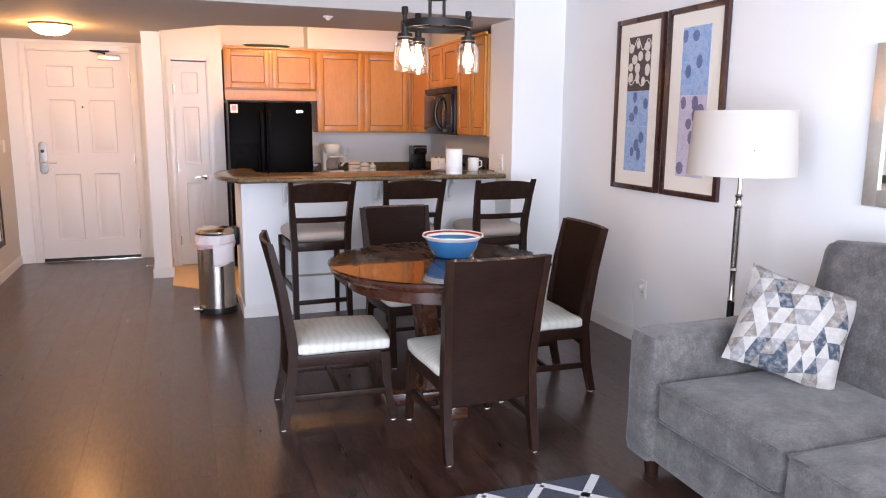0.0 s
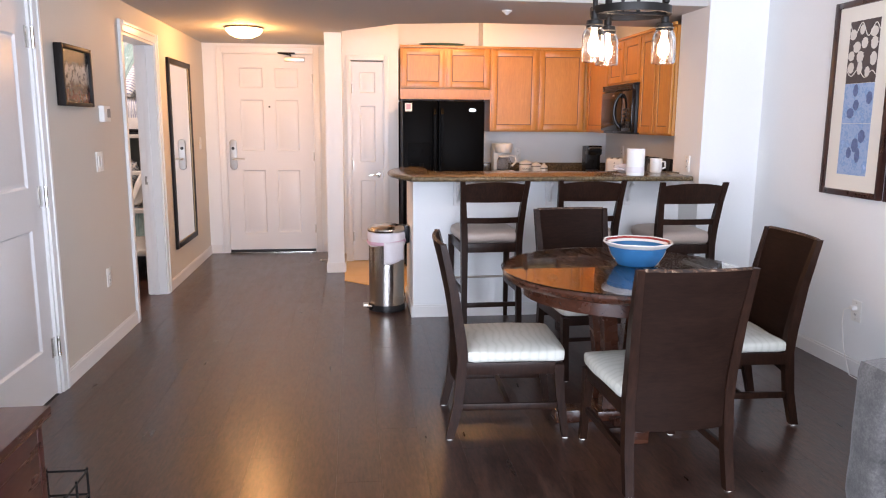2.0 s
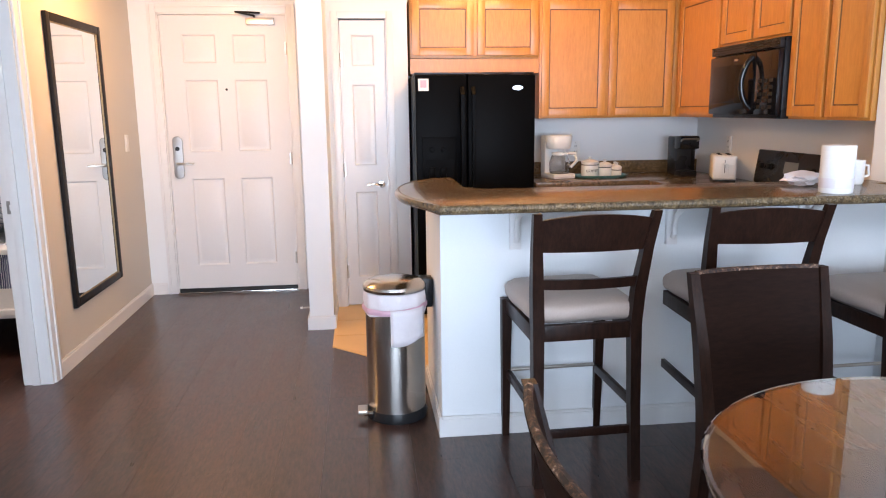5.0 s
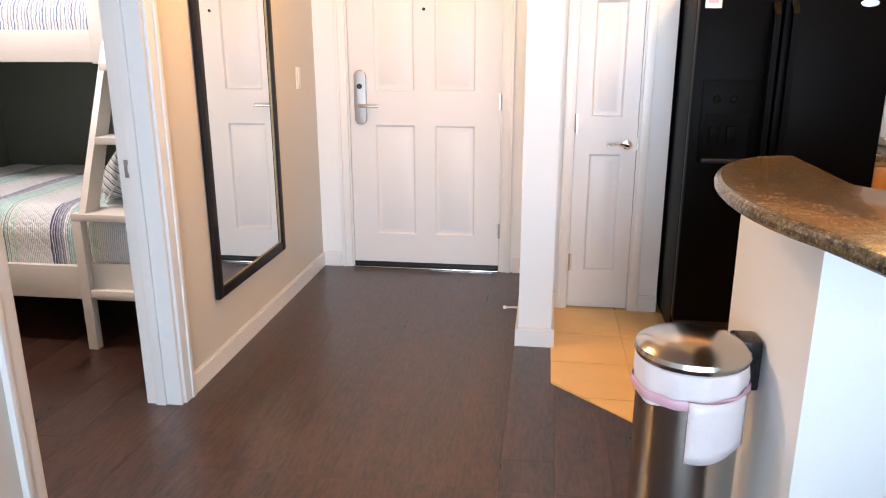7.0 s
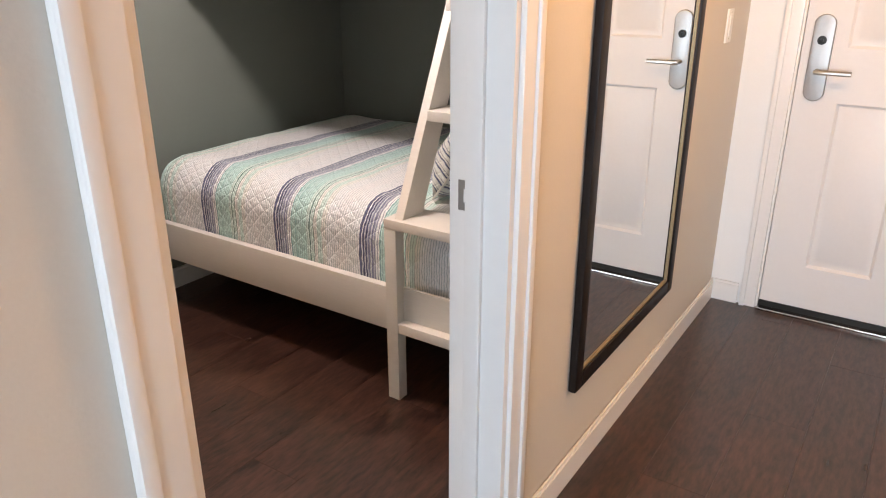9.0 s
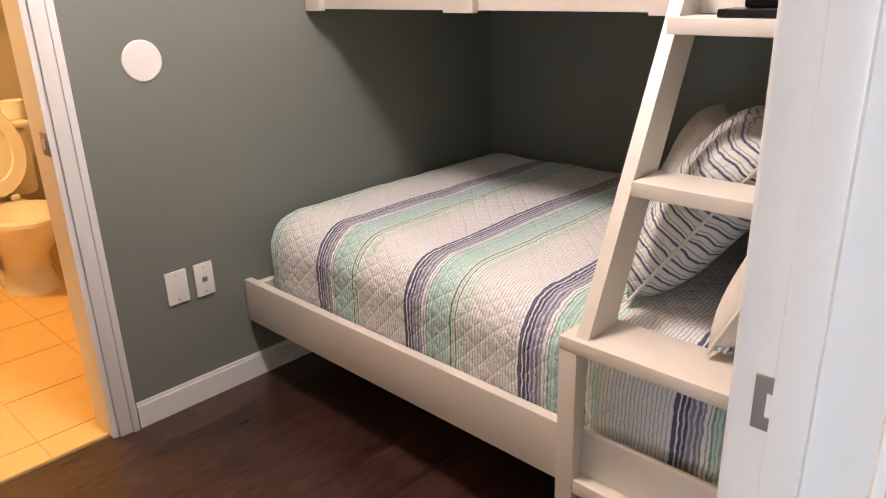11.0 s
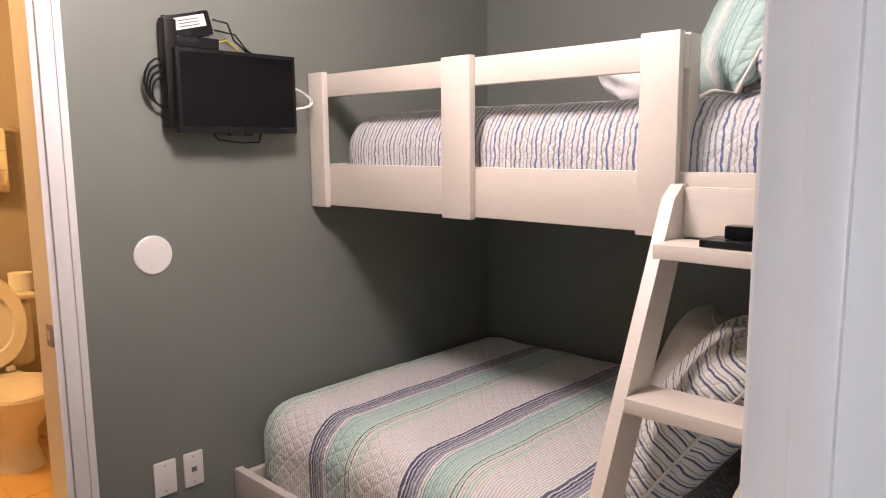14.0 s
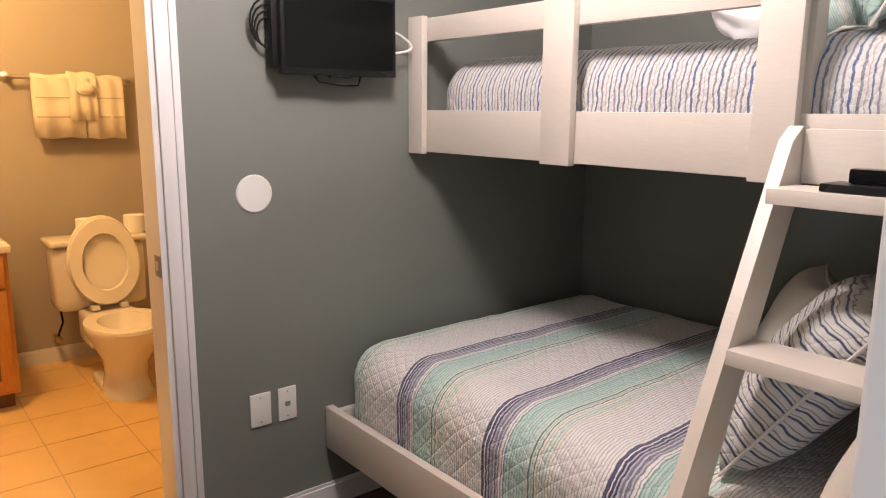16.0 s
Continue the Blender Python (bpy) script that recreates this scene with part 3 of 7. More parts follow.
setting("ceiling_kitchen", box(0.25, KX, 6.3, KY, 2.46, CEIL - 0.01), "kitchen_paint", "cream kitchen ceiling", "ceiling")

# skirting boards
def skirting(x0, x1, y0, y1, label="white painted skirting board"):
    bm = box(x0, x1, y0, y1, 0, 0.078)
    sx, sy = (0.004, 0) if x1 - x0 < y1 - y0 else (0, 0.004)
    box(x0 + sx, x1 - sx, y0 + sy, y1 - sy, 0.078, 0.09, bm=bm)
    return setting("baseboard", bm, "trim_paint", label, "skirting board")


T = 0.014
for x0, x1, y0, y1 in ((WX, WX + T, BD1 + 0.075, OP0 - 0.07), (WX, WX + T, OP1 + 0.07, NY - T), (WX, WX + T, 0.9, BD0 - 0.08), (WX, -1.04, NY - T, NY), (0.02, 0.10 - T, NY - T, NY),
                       (0.10 - T, 0.10, 7.10 - T, NY), (0.10, 0.25 + T, 7.10 - T, 7.10), (0.25, 0.25 + T, 7.10, 7.62 - T), (0.25, 0.285, 7.62 - T, 7.62), (0.69, 0.785, 7.62 - T, 7.62),
                       (EX - T, EX, SY, 5.17 - T), (2.70, EX, 5.17 - T, 5.17), (2.70 - T, 2.70, 5.17 - T, 5.46),
                       (0.755, 2.70 - T, 5.462 - T, 5.462), (0.755 - T, 0.755, 5.462 - T, 6.10),
                       (B_W, B_W + T, BA1 + 0.068, B_N), (B_W + T, WX2 - 0.012, B_N - T, B_N), (-5.43, -5.43 + T, 5.35, 7.35)):
    skirting(x0, x1, y0, y1)


# doors and their trim
def casing_x(name, face, side, y0, y1, h, w=0.068, inner=None, label="white moulded door trim"):
    """Trim round a doorway in a wall that faces x; side is the way that it faces."""
    root = thing(name, (face, y0, 0), label, "door trim", kind="structure")
    for ya, yb, za, zb, n in ((-w, 0, 0, h + w, "upright"), (y1 - y0, y1 - y0 + w, 0, h + w, "upright"), (0, y1 - y0, h, h + w, "head")):
        a, b = sorted((0, side * 0.014))
        bm = box(a, b, ya, yb, za, zb, 0.004)
        c, d = sorted((side * 0.010, side * 0.021))
        if n == "upright":
            outer = (ya, ya + 0.022) if ya < 0 else (yb - 0.022, yb)
            box(c, d, *outer, za, zb, 0.004, bm=bm)
        else:
            box(c, d, ya, yb, zb - 0.022, zb, 0.004, bm=bm)
        part(n, bm, "trim_paint", root)
    return root


def jambs_x(name, x0, x1, y0, y1, h, stop=True, label="white painted door jamb"):
    root = thing(name, (x0, y0, 0), label, "door frame", kind="structure")
    d, w = x1 - x0, y1 - y0
    for a, b in ((0, 0.018), (w - 0.018, w)):
        bm = box(-0.002, d + 0.002, a, b, 0, h)
        if stop:
            s = (0.018, 0.03) if a == 0 else (w - 0.03, w - 0.018)
            box(d * 0.30, d * 0.58, *s, 0, h - 0.018, 0.002, bm=bm)
        part("jamb", bm, "trim_paint", root)
    part("head_jamb", box(-0.002, d + 0.002, 0.018, w - 0.018, h - 0.018, h), "trim_paint", root)
    return root


casing_x("trim_bunk_door", WX, 1, OP0, OP1, OPH)
casing_x("trim_bunk_door_inside", WX2 - 0.012, -1, OP0, OP1, OPH)
jambs_x("door_frame_bunk", WX2 - 0.012, WX, OP0, OP1, OPH)
casing_x("trim_bedroom_door", WX, 1, BD0, BD1, 2.0)
jambs_x("door_frame_bedroom", WX2, WX, BD0, BD1, 2.0)
casing_x("trim_bath_door", B_W, 1, BA0, BA1, 2.03, 0.062)
jambs_x("door_frame_bath", B_W - 0.127, B_W, BA0, BA1, 2.03, False)


def strike(at):
    root = thing("strike_plate", at, "brushed nickel latch strike plate on a door jamb", "strike plate")
    bm = box(-0.022, 0.022, 0, 0.003, -0.032, 0.032, 0.001)
    part("plate", bm, "lock_metal", root)
    # hole is a raised white slab; the light in its pocket is painted
    part("latch_hole", box(-0.008, 0.008, -0.0012, 0.0, -0.014, 0.014), "trim_paint", root)
    return root


strike((WX2 + 0.03, OP1 - 0.0215, 0.915))
strike((B_W - 0.028, BA1 - 0.0215, 0.945))


def door_leaf(w, h, panels, thick=0.04):
    """A door leaf whose front lies on y = 0 and looks to -y, with recessed panels cut out of its face."""
    bm = bmesh.new()
    xs = sorted({0.0, w, *[p for a in panels for p in a[:2]]})
    zs = sorted({0.0, h, *[p for a in panels for p in a[2:]]})
    for xa, xb in zip(xs, xs[1:]):
        for za, zb in zip(zs, zs[1:]):
            mid = ((xa + xb) / 2, (za + zb) / 2)
            if not any(a[0] < mid[0] < a[1] and a[2] < mid[1] < a[3] for a in panels):
                bm.faces.new([bm.verts.new(p) for p in ((xa, 0, za), (xb, 0, za), (xb, 0, zb), (xa, 0, zb))])
    for x0, x1, z0, z1 in panels:
        rings = [[(x0 + o, yy, z0 + o), (x1 - o, yy, z0 + o), (x1 - o, yy, z1 - o), (x0 + o, yy, z1 - o)] for o, yy in ((0, 0), (0.010, 0.010), (0.018, 0.011), (0.040, 0.003))]
        vs = [[bm.verts.new(p) for p in r] for r in rings]
        for a, b in zip(vs, vs[1:]):
            for i in range(4):
                bm.faces.new((a[i], a[(i + 1) % 4], b[(i + 1) % 4], b[i]))
        bm.faces.new(vs[-1])
    bmesh.ops.remove_doubles(bm, verts=bm.verts[:], dist=1e-5)
    for pts in (((0, 0, 0), (0, thick, 0), (0, thick, h), (0, 0, h)), ((w, 0, 0), (w, 0, h), (w, thick, h), (w, thick, 0)), ((0, 0, h), (0, thick, h), (w, thick, h), (w, 0, h)), ((0, 0, 0), (w, 0, 0), (w, thick, 0), (0, thick, 0)), ((0, thick, 0), (w, thick, 0), (w, thick, h), (0, thick, h))):
        bm.faces.new([bm.verts.new(p) for p in pts])
    bmesh.ops.remove_doubles(bm, verts=bm.verts[:], dist=1e-5)
    bmesh.ops.recalc_face_normals(bm, faces=bm.faces[:])
    return bm


def hinge(parent, x, y, z):
    bm = tube([(x, y, z - 0.045), (x, y, z + 0.045)], 0.007)
    box(x - 0.016, x + 0.016, y + 0.001, y + 0.004, z - 0.044, z + 0.044, bm=bm)
    part("hinge", bm, "nickel", parent)


def entrance():
    root = thing("door_entrance", (-0.955, NY + 0.012, 0.012), "white six-panel entrance door with brushed lever lock, shut", "door", kind="structure")
    w, h = 0.89, 2.035
    cols, rows = ((0.15, 0.385), (0.505, 0.74)), ((0.20, 0.86), (1.06, 1.58), (1.70, 1.90))
    leaf = part("door_leaf", door_leaf(w, h, [(*c, *r) for c in cols for r in rows]), "door_paint", root)
    plate = part("lock_plate", prism([(0.037 * math.cos(radians(k * 15)), 0.12 * (1 if k < 12 else -1) + 0.037 * math.sin(radians(k * 15))) for k in range(24)], 0, 0.016, 0.004), "lock_metal", root, "brushed nickel card lock plate with rounded ends", m=pose(0.066, 0, 1.02, 90))
    part("lever", tube([(0.065, -0.012, 0.975), (0.065, -0.055, 0.975), (0.085, -0.062, 0.975), (0.185, -0.062, 0.975)], 0.009), "nickel", root, "brushed nickel lever handle")
    part("key_cylinder", lathe([(0.016, 0), (0.016, 0.008), (0.006, 0.009), (0.005, 0.004), (0, 0.004)], 20), "black_metal", root, m=pose(0.065, -0.013, 1.085, 90))
    part("peephole", lathe([(0.009, 0), (0.009, 0.004), (0.004, 0.005), (0, 0.003)], 16), "black_metal", root, m=pose(0.445, 0.0, 1.51, 90))
    for z in (0.24, 1.0, 1.80):
        hinge(root, w + 0.004, -0.006, z)
    part("latch", box(-0.008, -0.003, -0.004, 0.002, 1.02, 1.13), "black_metal", root)
    part("sweep", box(0.0, w, -0.008, -0.001, -0.004, 0.022), "black_metal", root, "dark bottom seal")
    frame_o = thing("trim_entrance", (-0.965, NY, 0), "white moulded trim round the entrance door", "door trim", kind="structure")
    for a, b, c, d, n in ((-0.062, 0, 0, 2.122, "upright"), (0.91, 0.972, 0, 2.122, "upright"), (0, 0.91, 2.06, 2.122, "head")):
        bm = box(a, b, -0.016, 0, c, d, 0.004)
        if n == "upright":
            e = (a, a + 0.02) if a < 0 else (b - 0.02, b)
            box(*e, -0.024, -0.012, c, d, 0.003, bm=bm)
        else:
            box(a, b, -0.024, -0.012, d - 0.02, d, 0.003, bm=bm)
        part(n, bm, "trim_paint", frame_o)
    for a, b in ((0.0, 0.008), (0.902, 0.91)):
        part("jamb", box(a, b, 0.0, 0.15, 0, 2.06), "trim_paint", frame_o)
    part("head_jamb", box(0.008, 0.902, 0.0, 0.15, 2.05, 2.06), "trim_paint", frame_o)
    part("threshold", box(0.008, 0.902, -0.03, 0.1, 0, 0.01, 0.003), "steel", frame_o, "worn metal threshold")
    c = thing("door_closer", (-0.34, NY + 0.012, 1.975), "grey metal hydraulic door closer with folded arm", "door closer")
    part("closer_body", box(0, 0.20, -0.055, 0, 0, 0.05, 0.008), "nickel", c)
    part("closer_arm", tube([(0.06, -0.03, 0.05), (0.06, -0.03, 0.066), (-0.05, -0.20, 0.07), (0.1, -0.03, 0.085)], 0.008), "black_metal", c)


entrance()


def pantry():
    root = thing("door_pantry", (0.335, 7.632, 0.01), "narrow white three-panel pantry door with lever handle, shut", "door", kind="structure")
    w, h = 0.30, 1.935
    part("door_leaf", door_leaf(w, h, [(0.075, 0.225, 0.20, 0.80), (0.075, 0.225, 0.98, 1.52), (0.075, 0.225, 1.64, 1.84)]), "door_paint", root)
    for z in (0.24, 0.95, 1.68):
        hinge(root, -0.002, -0.006, z)
    part("rosette", lathe([(0, 0.014), (0.022, 0.012), (0.025, 0.0)], 24), "chrome", root, m=pose(0.255, 0, 0.848, 90))
    part("lever", tube([(0.255, -0.01, 0.848), (0.255, -0.045, 0.848), (0.235, -0.052, 0.848), (0.20, -0.052, 0.858), (0.155, -0.052, 0.848)], 0.008), "chrome", root, "chrome lever handle")
    part("latch", box(0.296, 0.304, -0.004, 0.002, 0.82, 0.88), "nickel", root)
    f = thing("trim_pantry", (0.325, 7.62, 0), "white trim round the pantry door", "door trim", kind="structure")
    for a, b, c, d, n in ((-0.045, 0, 0, 2.0, "upright"), (0.32, 0.365, 0, 2.0, "upright"), (0, 0.32, 1.955, 2.0, "head")):
        part(n, box(a, b, -0.016, 0, c, d, 0.004), "trim_paint", f)
    part("jamb", box(0.0, 0.008, 0, 0.1, 0, 1.955), "trim_paint", f), part("jamb", box(0.312, 0.32, 0, 0.1, 0, 1.955), "trim_paint", f)


pantry()


def bedroom_door():
    w, h = BD1 - BD0 - 0.042, 1.97
    root = thing("door_bedroom", (WX - 0.012, BD0 + 0.021, 0.01), "white panelled bedroom door with steel hinges, shut", "door", kind="structure", turn=90)
    part("door_leaf", door_leaf(w, h, [(0.13, w - 0.13, 0.25, 0.85), (0.13, w - 0.13, 1.05, 1.75)]), "door_paint", root)
    for z in (0.24, 1.0, 1.75):
        bm = tube([(w + 0.006, -0.022, z - 0.05), (w + 0.006, -0.022, z + 0.05)], 0.008)
        box(w - 0.035, w + 0.006, -0.005, -0.001, z - 0.05, z + 0.05, bm=bm), box(w + 0.006, w + 0.022, -0.018, -0.008, z - 0.05, z + 0.05, bm=bm)
        part("hinge", bm, "steel", root)


bedroom_door()


def balcony_window():
    root = thing("window_1", (-0.55, SY, 0.0), "wide balcony window with white frame", "window", kind="structure")
    for k in range(4):
        part("window_frame", box(k * 3.24 / 3, k * 3.24 / 3 + 0.06, -0.10, -0.04, 0.0, 2.35), "trim_paint", root)
    part("window_frame", box(0, 3.3, -0.10, -0.04, 2.29, 2.35), "trim_paint", root), part("window_sill", box(0, 3.3, -0.10, -0.04, 0.0, 0.06), "trim_paint", root)
    for k in range(3):
        p = part("pane", box(k * 1.08 + 0.06, k * 1.08 + 1.08, -0.075, -0.069, 0.06, 2.29), "glass", root)
        p.visible_shadow = False


balcony_window()


# Unseen window added behind the camera, to hold the extra side lamp.
def added_side_window():
    root = thing("window_2", (WX, -2.3, 0.0), "added unseen side window with white frame beside the balcony", "window", kind="structure")
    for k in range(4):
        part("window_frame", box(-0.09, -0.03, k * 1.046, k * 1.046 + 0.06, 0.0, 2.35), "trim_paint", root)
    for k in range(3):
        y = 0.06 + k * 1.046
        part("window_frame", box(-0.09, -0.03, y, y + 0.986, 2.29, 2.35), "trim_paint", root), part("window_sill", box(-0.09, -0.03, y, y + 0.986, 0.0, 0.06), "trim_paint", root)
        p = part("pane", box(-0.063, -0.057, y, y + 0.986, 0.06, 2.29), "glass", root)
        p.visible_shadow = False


added_side_window()

# ---- dining ----


def dining_chair():
    """Faces +y; its base at the origin, under the seat's middle."""
    c = thing("dining_chair", (0, 0, 0), "dark espresso dining chair with solid curved back and pale seat", "chair", "chairs round the table")
    for s in (-1, 1):
        part("back_leg", sweep_bar([(s * 0.20, -0.27, 0.006), (s * 0.198, -0.235, 0.16), (s * 0.196, -0.215, 0.36), (s * 0.196, -0.225, 0.46), (s * 0.205, -0.255, 0.66), (s * 0.215, -0.305, 0.875)], [0.034, 0.036, 0.038, 0.038, 0.034, 0.028], [0.036, 0.042, 0.046, 0.046, 0.038, 0.026]), "espresso", c)
        part("front_leg", sweep_bar([(s * 0.205, 0.245, 0.006), (s * 0.205, 0.215, 0.2), (s * 0.205, 0.205, 0.345)], [0.03, 0.034, 0.04], [0.03, 0.036, 0.042]), "espresso", c)
        part("side_rail", box(s * 0.205 - 0.012, s * 0.205 + 0.012, -0.20, 0.19, 0.30, 0.355, 0.003), "espresso", c)
        part("side_stretcher", box(s * 0.20 - 0.010, s * 0.20 + 0.010, -0.215, 0.205, 0.135, 0.165, 0.003), "espresso", c)
    for x, y in ((-0.20, -0.27), (0.20, -0.27), (-0.205, 0.245), (0.205, 0.245)):
        part("glide", lathe([(0, 0.0), (0.013, 0.0), (0.014, 0.006), (0, 0.006)], 10, at=(x, y, 0.0)), "white_plastic", c)
    part("front_rail", box(-0.19, 0.19, 0.195, 0.218, 0.30, 0.355, 0.003), "espresso", c)
    part("back_rail", box(-0.18, 0.18, -0.228, -0.205, 0.30, 0.355, 0.003), "espresso", c)
    part("cross_stretcher", box(-0.19, 0.19, -0.02, 0.0, 0.14, 0.162, 0.003), "espresso", c)
    bm = bmesh.new()
    rows = []
    nz, nx = 10, 10
    for k in range(nz + 1):
        z = 0.245 + 0.625 * k / nz
        y = -0.222 - 0.085 * max(0.0, (z - 0.42) / 0.45) ** 1.4
        half = 0.185 + 0.02 * max(0.0, (z - 0.40) / 0.47)
        row = []
        for i in range(nx + 1):
            u = 2 * i / nx - 1
            row.append((u * half, y - 0.024 * (1 - u * u), z))
        rows.append(row)
    front = [[bm.verts.new((x, y + 0.009, z)) for x, y, z in r] for r in rows]
    back = [[bm.verts.new((x, y - 0.009, z)) for x, y, z in r] for r in rows]
    for k in range(nz):
        for i in range(nx):
            bm.faces.new((front[k][i + 1], front[k][i], front[k + 1][i], front[k + 1][i + 1]))
            bm.faces.new((back[k][i], back[k][i + 1], back[k + 1][i + 1], back[k + 1][i]))
    for k in range(nz):
        bm.faces.new((front[k][0], back[k][0], back[k + 1][0], front[k + 1][0])), bm.faces.new((back[k][nx], front[k][nx], front[k + 1][nx], back[k + 1][nx]))
    for i in range(nx):
        bm.faces.new((front[nz][i], front[nz][i + 1], back[nz][i + 1], back[nz][i])), bm.faces.new((front[0][i + 1], front[0][i], back[0][i], back[0][i + 1]))
    bmesh.ops.recalc_face_normals(bm, faces=bm.faces[:])
    top_edge = [(x, y, z + 0.002) for x, y, z in rows[-1]]
    part("backrest", bm, "espresso_flat", c)
    part("worn_top_edge", tube(top_edge, 0.0088, 6), "scuffed_wood", c, "scuffed top edge with bare wood showing")
    part("seat", cushion(-0.225, 0.225, -0.20, 0.235, 0.352, 0.415, 0.018, 10, 0.024), "seat_cloth", c, "pale cream seat with fine wavy stripes")
    return c


CH = dining_chair()
CH.matrix_basis = pose(1.545, 3.10, 0, 0, 0, 1)
copy_thing(CH, pose(1.03, 3.585, 0, 0, 0, -90 - 3))
copy_thing(CH, pose(2.10, 3.60, 0, 0, 0, 90 - 2))
copy_thing(CH, pose(1.655, 4.32, 0, 0, 0, 180 + 4))


def dining_table():
    t = thing("dining_table", (1.565, 3.56, 0), "round dark mahogany pedestal table under a glass top", "table")
    part("tabletop", lathe([(0, 0.672), (0.50, 0.672), (0.535, 0.680), (0.548, 0.695), (0.550, 0.706), (0.543, 0.718), (0.0, 0.718)], 96), "mahogany", t)
    part("apron", lathe([(0.44, 0.61), (0.46, 0.61), (0.46, 0.672), (0.44, 0.672), (0.44, 0.61)], 64), "mahogany", t)
    part("glass_top", lathe([(0, 0.7195), (0.552, 0.7195), (0.556, 0.7225), (0.552, 0.7255), (0, 0.7255)], 96), "table_glass", t, "clear protective glass disc")
    for k in range(4):
        a = radians(45 + 90 * k)
        x, y = math.cos(a), math.sin(a)
        part("column", sweep_bar([(x * 0.10, y * 0.10, 0.06), (x * 0.085, y * 0.085, 0.25), (x * 0.12, y * 0.12, 0.5), (x * 0.20, y * 0.20, 0.672)], 0.062, 0.062), "mahogany", t)
    for k in range(2):
        part("foot", box(-0.30, 0.30, -0.045, 0.045, 0.0, 0.06, 0.008), "mahogany", t, m=pose(0, 0, 0.0 + 0.0005 * k, 0, 0, 90 * k))
    part("base_plate", box(-0.13, 0.13, -0.13, 0.13, 0.0605, 0.085, 0.006), "mahogany", t)


m_, t_, b_, l_ = nodes_of("table_glass")
b_.inputs["Base Color"].default_value, b_.inputs["Roughness"].default_value, b_.inputs["IOR"].default_value = (0.97, 0.985, 0.98, 1), 0.015, 1.5
b_.inputs["Transmission Weight"].default_value = 1.0
dining_table()


def serving_bowl():
    b = thing("serving_bowl", (1.66, 3.63, 0.7256), "large blue serving bowl with white scalloped rim, on the table", "bowl")
    n = 72

    def wavy(profile):
        bm = lathe(profile, n)
        for v in bm.verts:
            r = math.hypot(v.co.x, v.co.y)
            if r > 0.1:
                a = math.atan2(v.co.y, v.co.x)
                v.co.x *= 1 + 0.022 * math.cos(8 * a) * min(1, (r - 0.1) / 0.05)
                v.co.y *= 1 + 0.022 * math.cos(8 * a) * min(1, (r - 0.1) / 0.05)
        return bm
    part("bowl_body", wavy([(0, 0), (0.085, 0), (0.098, 0.008), (0.126, 0.055), (0.137, 0.092), (0.130, 0.092), (0.118, 0.055), (0.09, 0.014), (0, 0.01)]), "bowl_blue", b)
    part("inside", wavy([(0.131, 0.0935), (0.118, 0.0565), (0.089, 0.0155), (0.0, 0.012)]), "bowl_sea", b, "turquoise glazed inside")
    part("rim", wavy([(0.137, 0.0925), (0.152, 0.104), (0.160, 0.112), (0.158, 0.116), (0.148, 0.110), (0.131, 0.0945)]), "bowl_white", b, "white glazed scalloped rim")
    part("rim_line", wavy([(0.140, 0.1040), (0.1435, 0.1080), (0.148, 0.1122), (0.150, 0.1128)]), "bowl_red", b, "dark red line inside the rim")


serving_bowl()


def chandelier():
    c = thing("chandelier", (1.54, 3.55, CEIL), "black iron ring chandelier with three glass jar shades, lit", "ceiling lamp")
    z = 1.855 - CEIL
    part("canopy", lathe([(0, 0), (0.065, 0), (0.065, -0.02), (0.05, -0.028), (0, -0.028)], 32), "black_metal", c)
    part("hub", lathe([(0, 0.14), (0.052, 0.14), (0.052, 0.118), (0, 0.118)], 32, at=(0, 0, z)), "black_metal", c)
    part("rod", tube([(0, 0, -0.02), (0, 0, z + 0.12)], 0.007), "black_metal", c)
    for s in (-1, 1):
        part("hanger", tube([(s * 0.035, 0, z + 0.12), (s * 0.035, 0, z - 0.005)], 0.008), "black_metal", c)
    part("crossbar", box(-0.16, 0.16, -0.010, 0.010, z - 0.012, z + 0.0, 0.003), "black_metal", c)
    part("ring", lathe([(0.158, -0.016), (0.172, -0.016), (0.172, 0.016), (0.158, 0.016), (0.158, -0.016)], 64, at=(0, 0, z)), "black_metal", c)
    for k in range(3):
        a = radians((187, 105, 5)[k])
        x, y = 0.165 * math.cos(a), 0.165 * math.sin(a)
        part("socket", lathe([(0, 0.075), (0.014, 0.075), (0.016, 0.07), (0.016, 0.045), (0.011, 0.04), (0.011, 0.0), (0.017, -0.005), (0.017, -0.04), (0.034, -0.044), (0.036, -0.075), (0.0, -0.075)], 24, at=(x, y, z)), "black_metal", c)
        jar = part("glass_jar", lathe([(0.034, -0.055), (0.036, -0.075), (0.044, -0.088), (0.050, -0.105), (0.053, -0.20), (0.050, -0.214), (0.046, -0.212), (0.0485, -0.198), (0.0455, -0.107), (0.040, -0.092), (0.032, -0.078), (0.031, -0.055), (0.034, -0.055)], 32, at=(x, y, z)), "jar_glass", c, "clear ribbed glass jar shade")
        jar.visible_shadow = False
        part("jar_ring", lathe([(0.0375, -0.060), (0.041, -0.063), (0.0375, -0.066)], 32, at=(x, y, z)), "nickel", c)
        bulb = part("bulb", lathe([(0.0, -0.19), (0.014, -0.186), (0.024, -0.17), (0.026, -0.155), (0.020, -0.125), (0.013, -0.1), (0.012, -0.07)], 20, at=(x, y, z)), "bulb_glow", c, "glowing filament bulb")
        bulb.visible_shadow = False


m_, t_, b_, l_ = nodes_of("jar_glass")
b_.inputs["Base Color"].default_value, b_.inputs["Roughness"].default_value, b_.inputs["IOR"].default_value = (0.97, 0.97, 0.96, 1), 0.06, 1.4
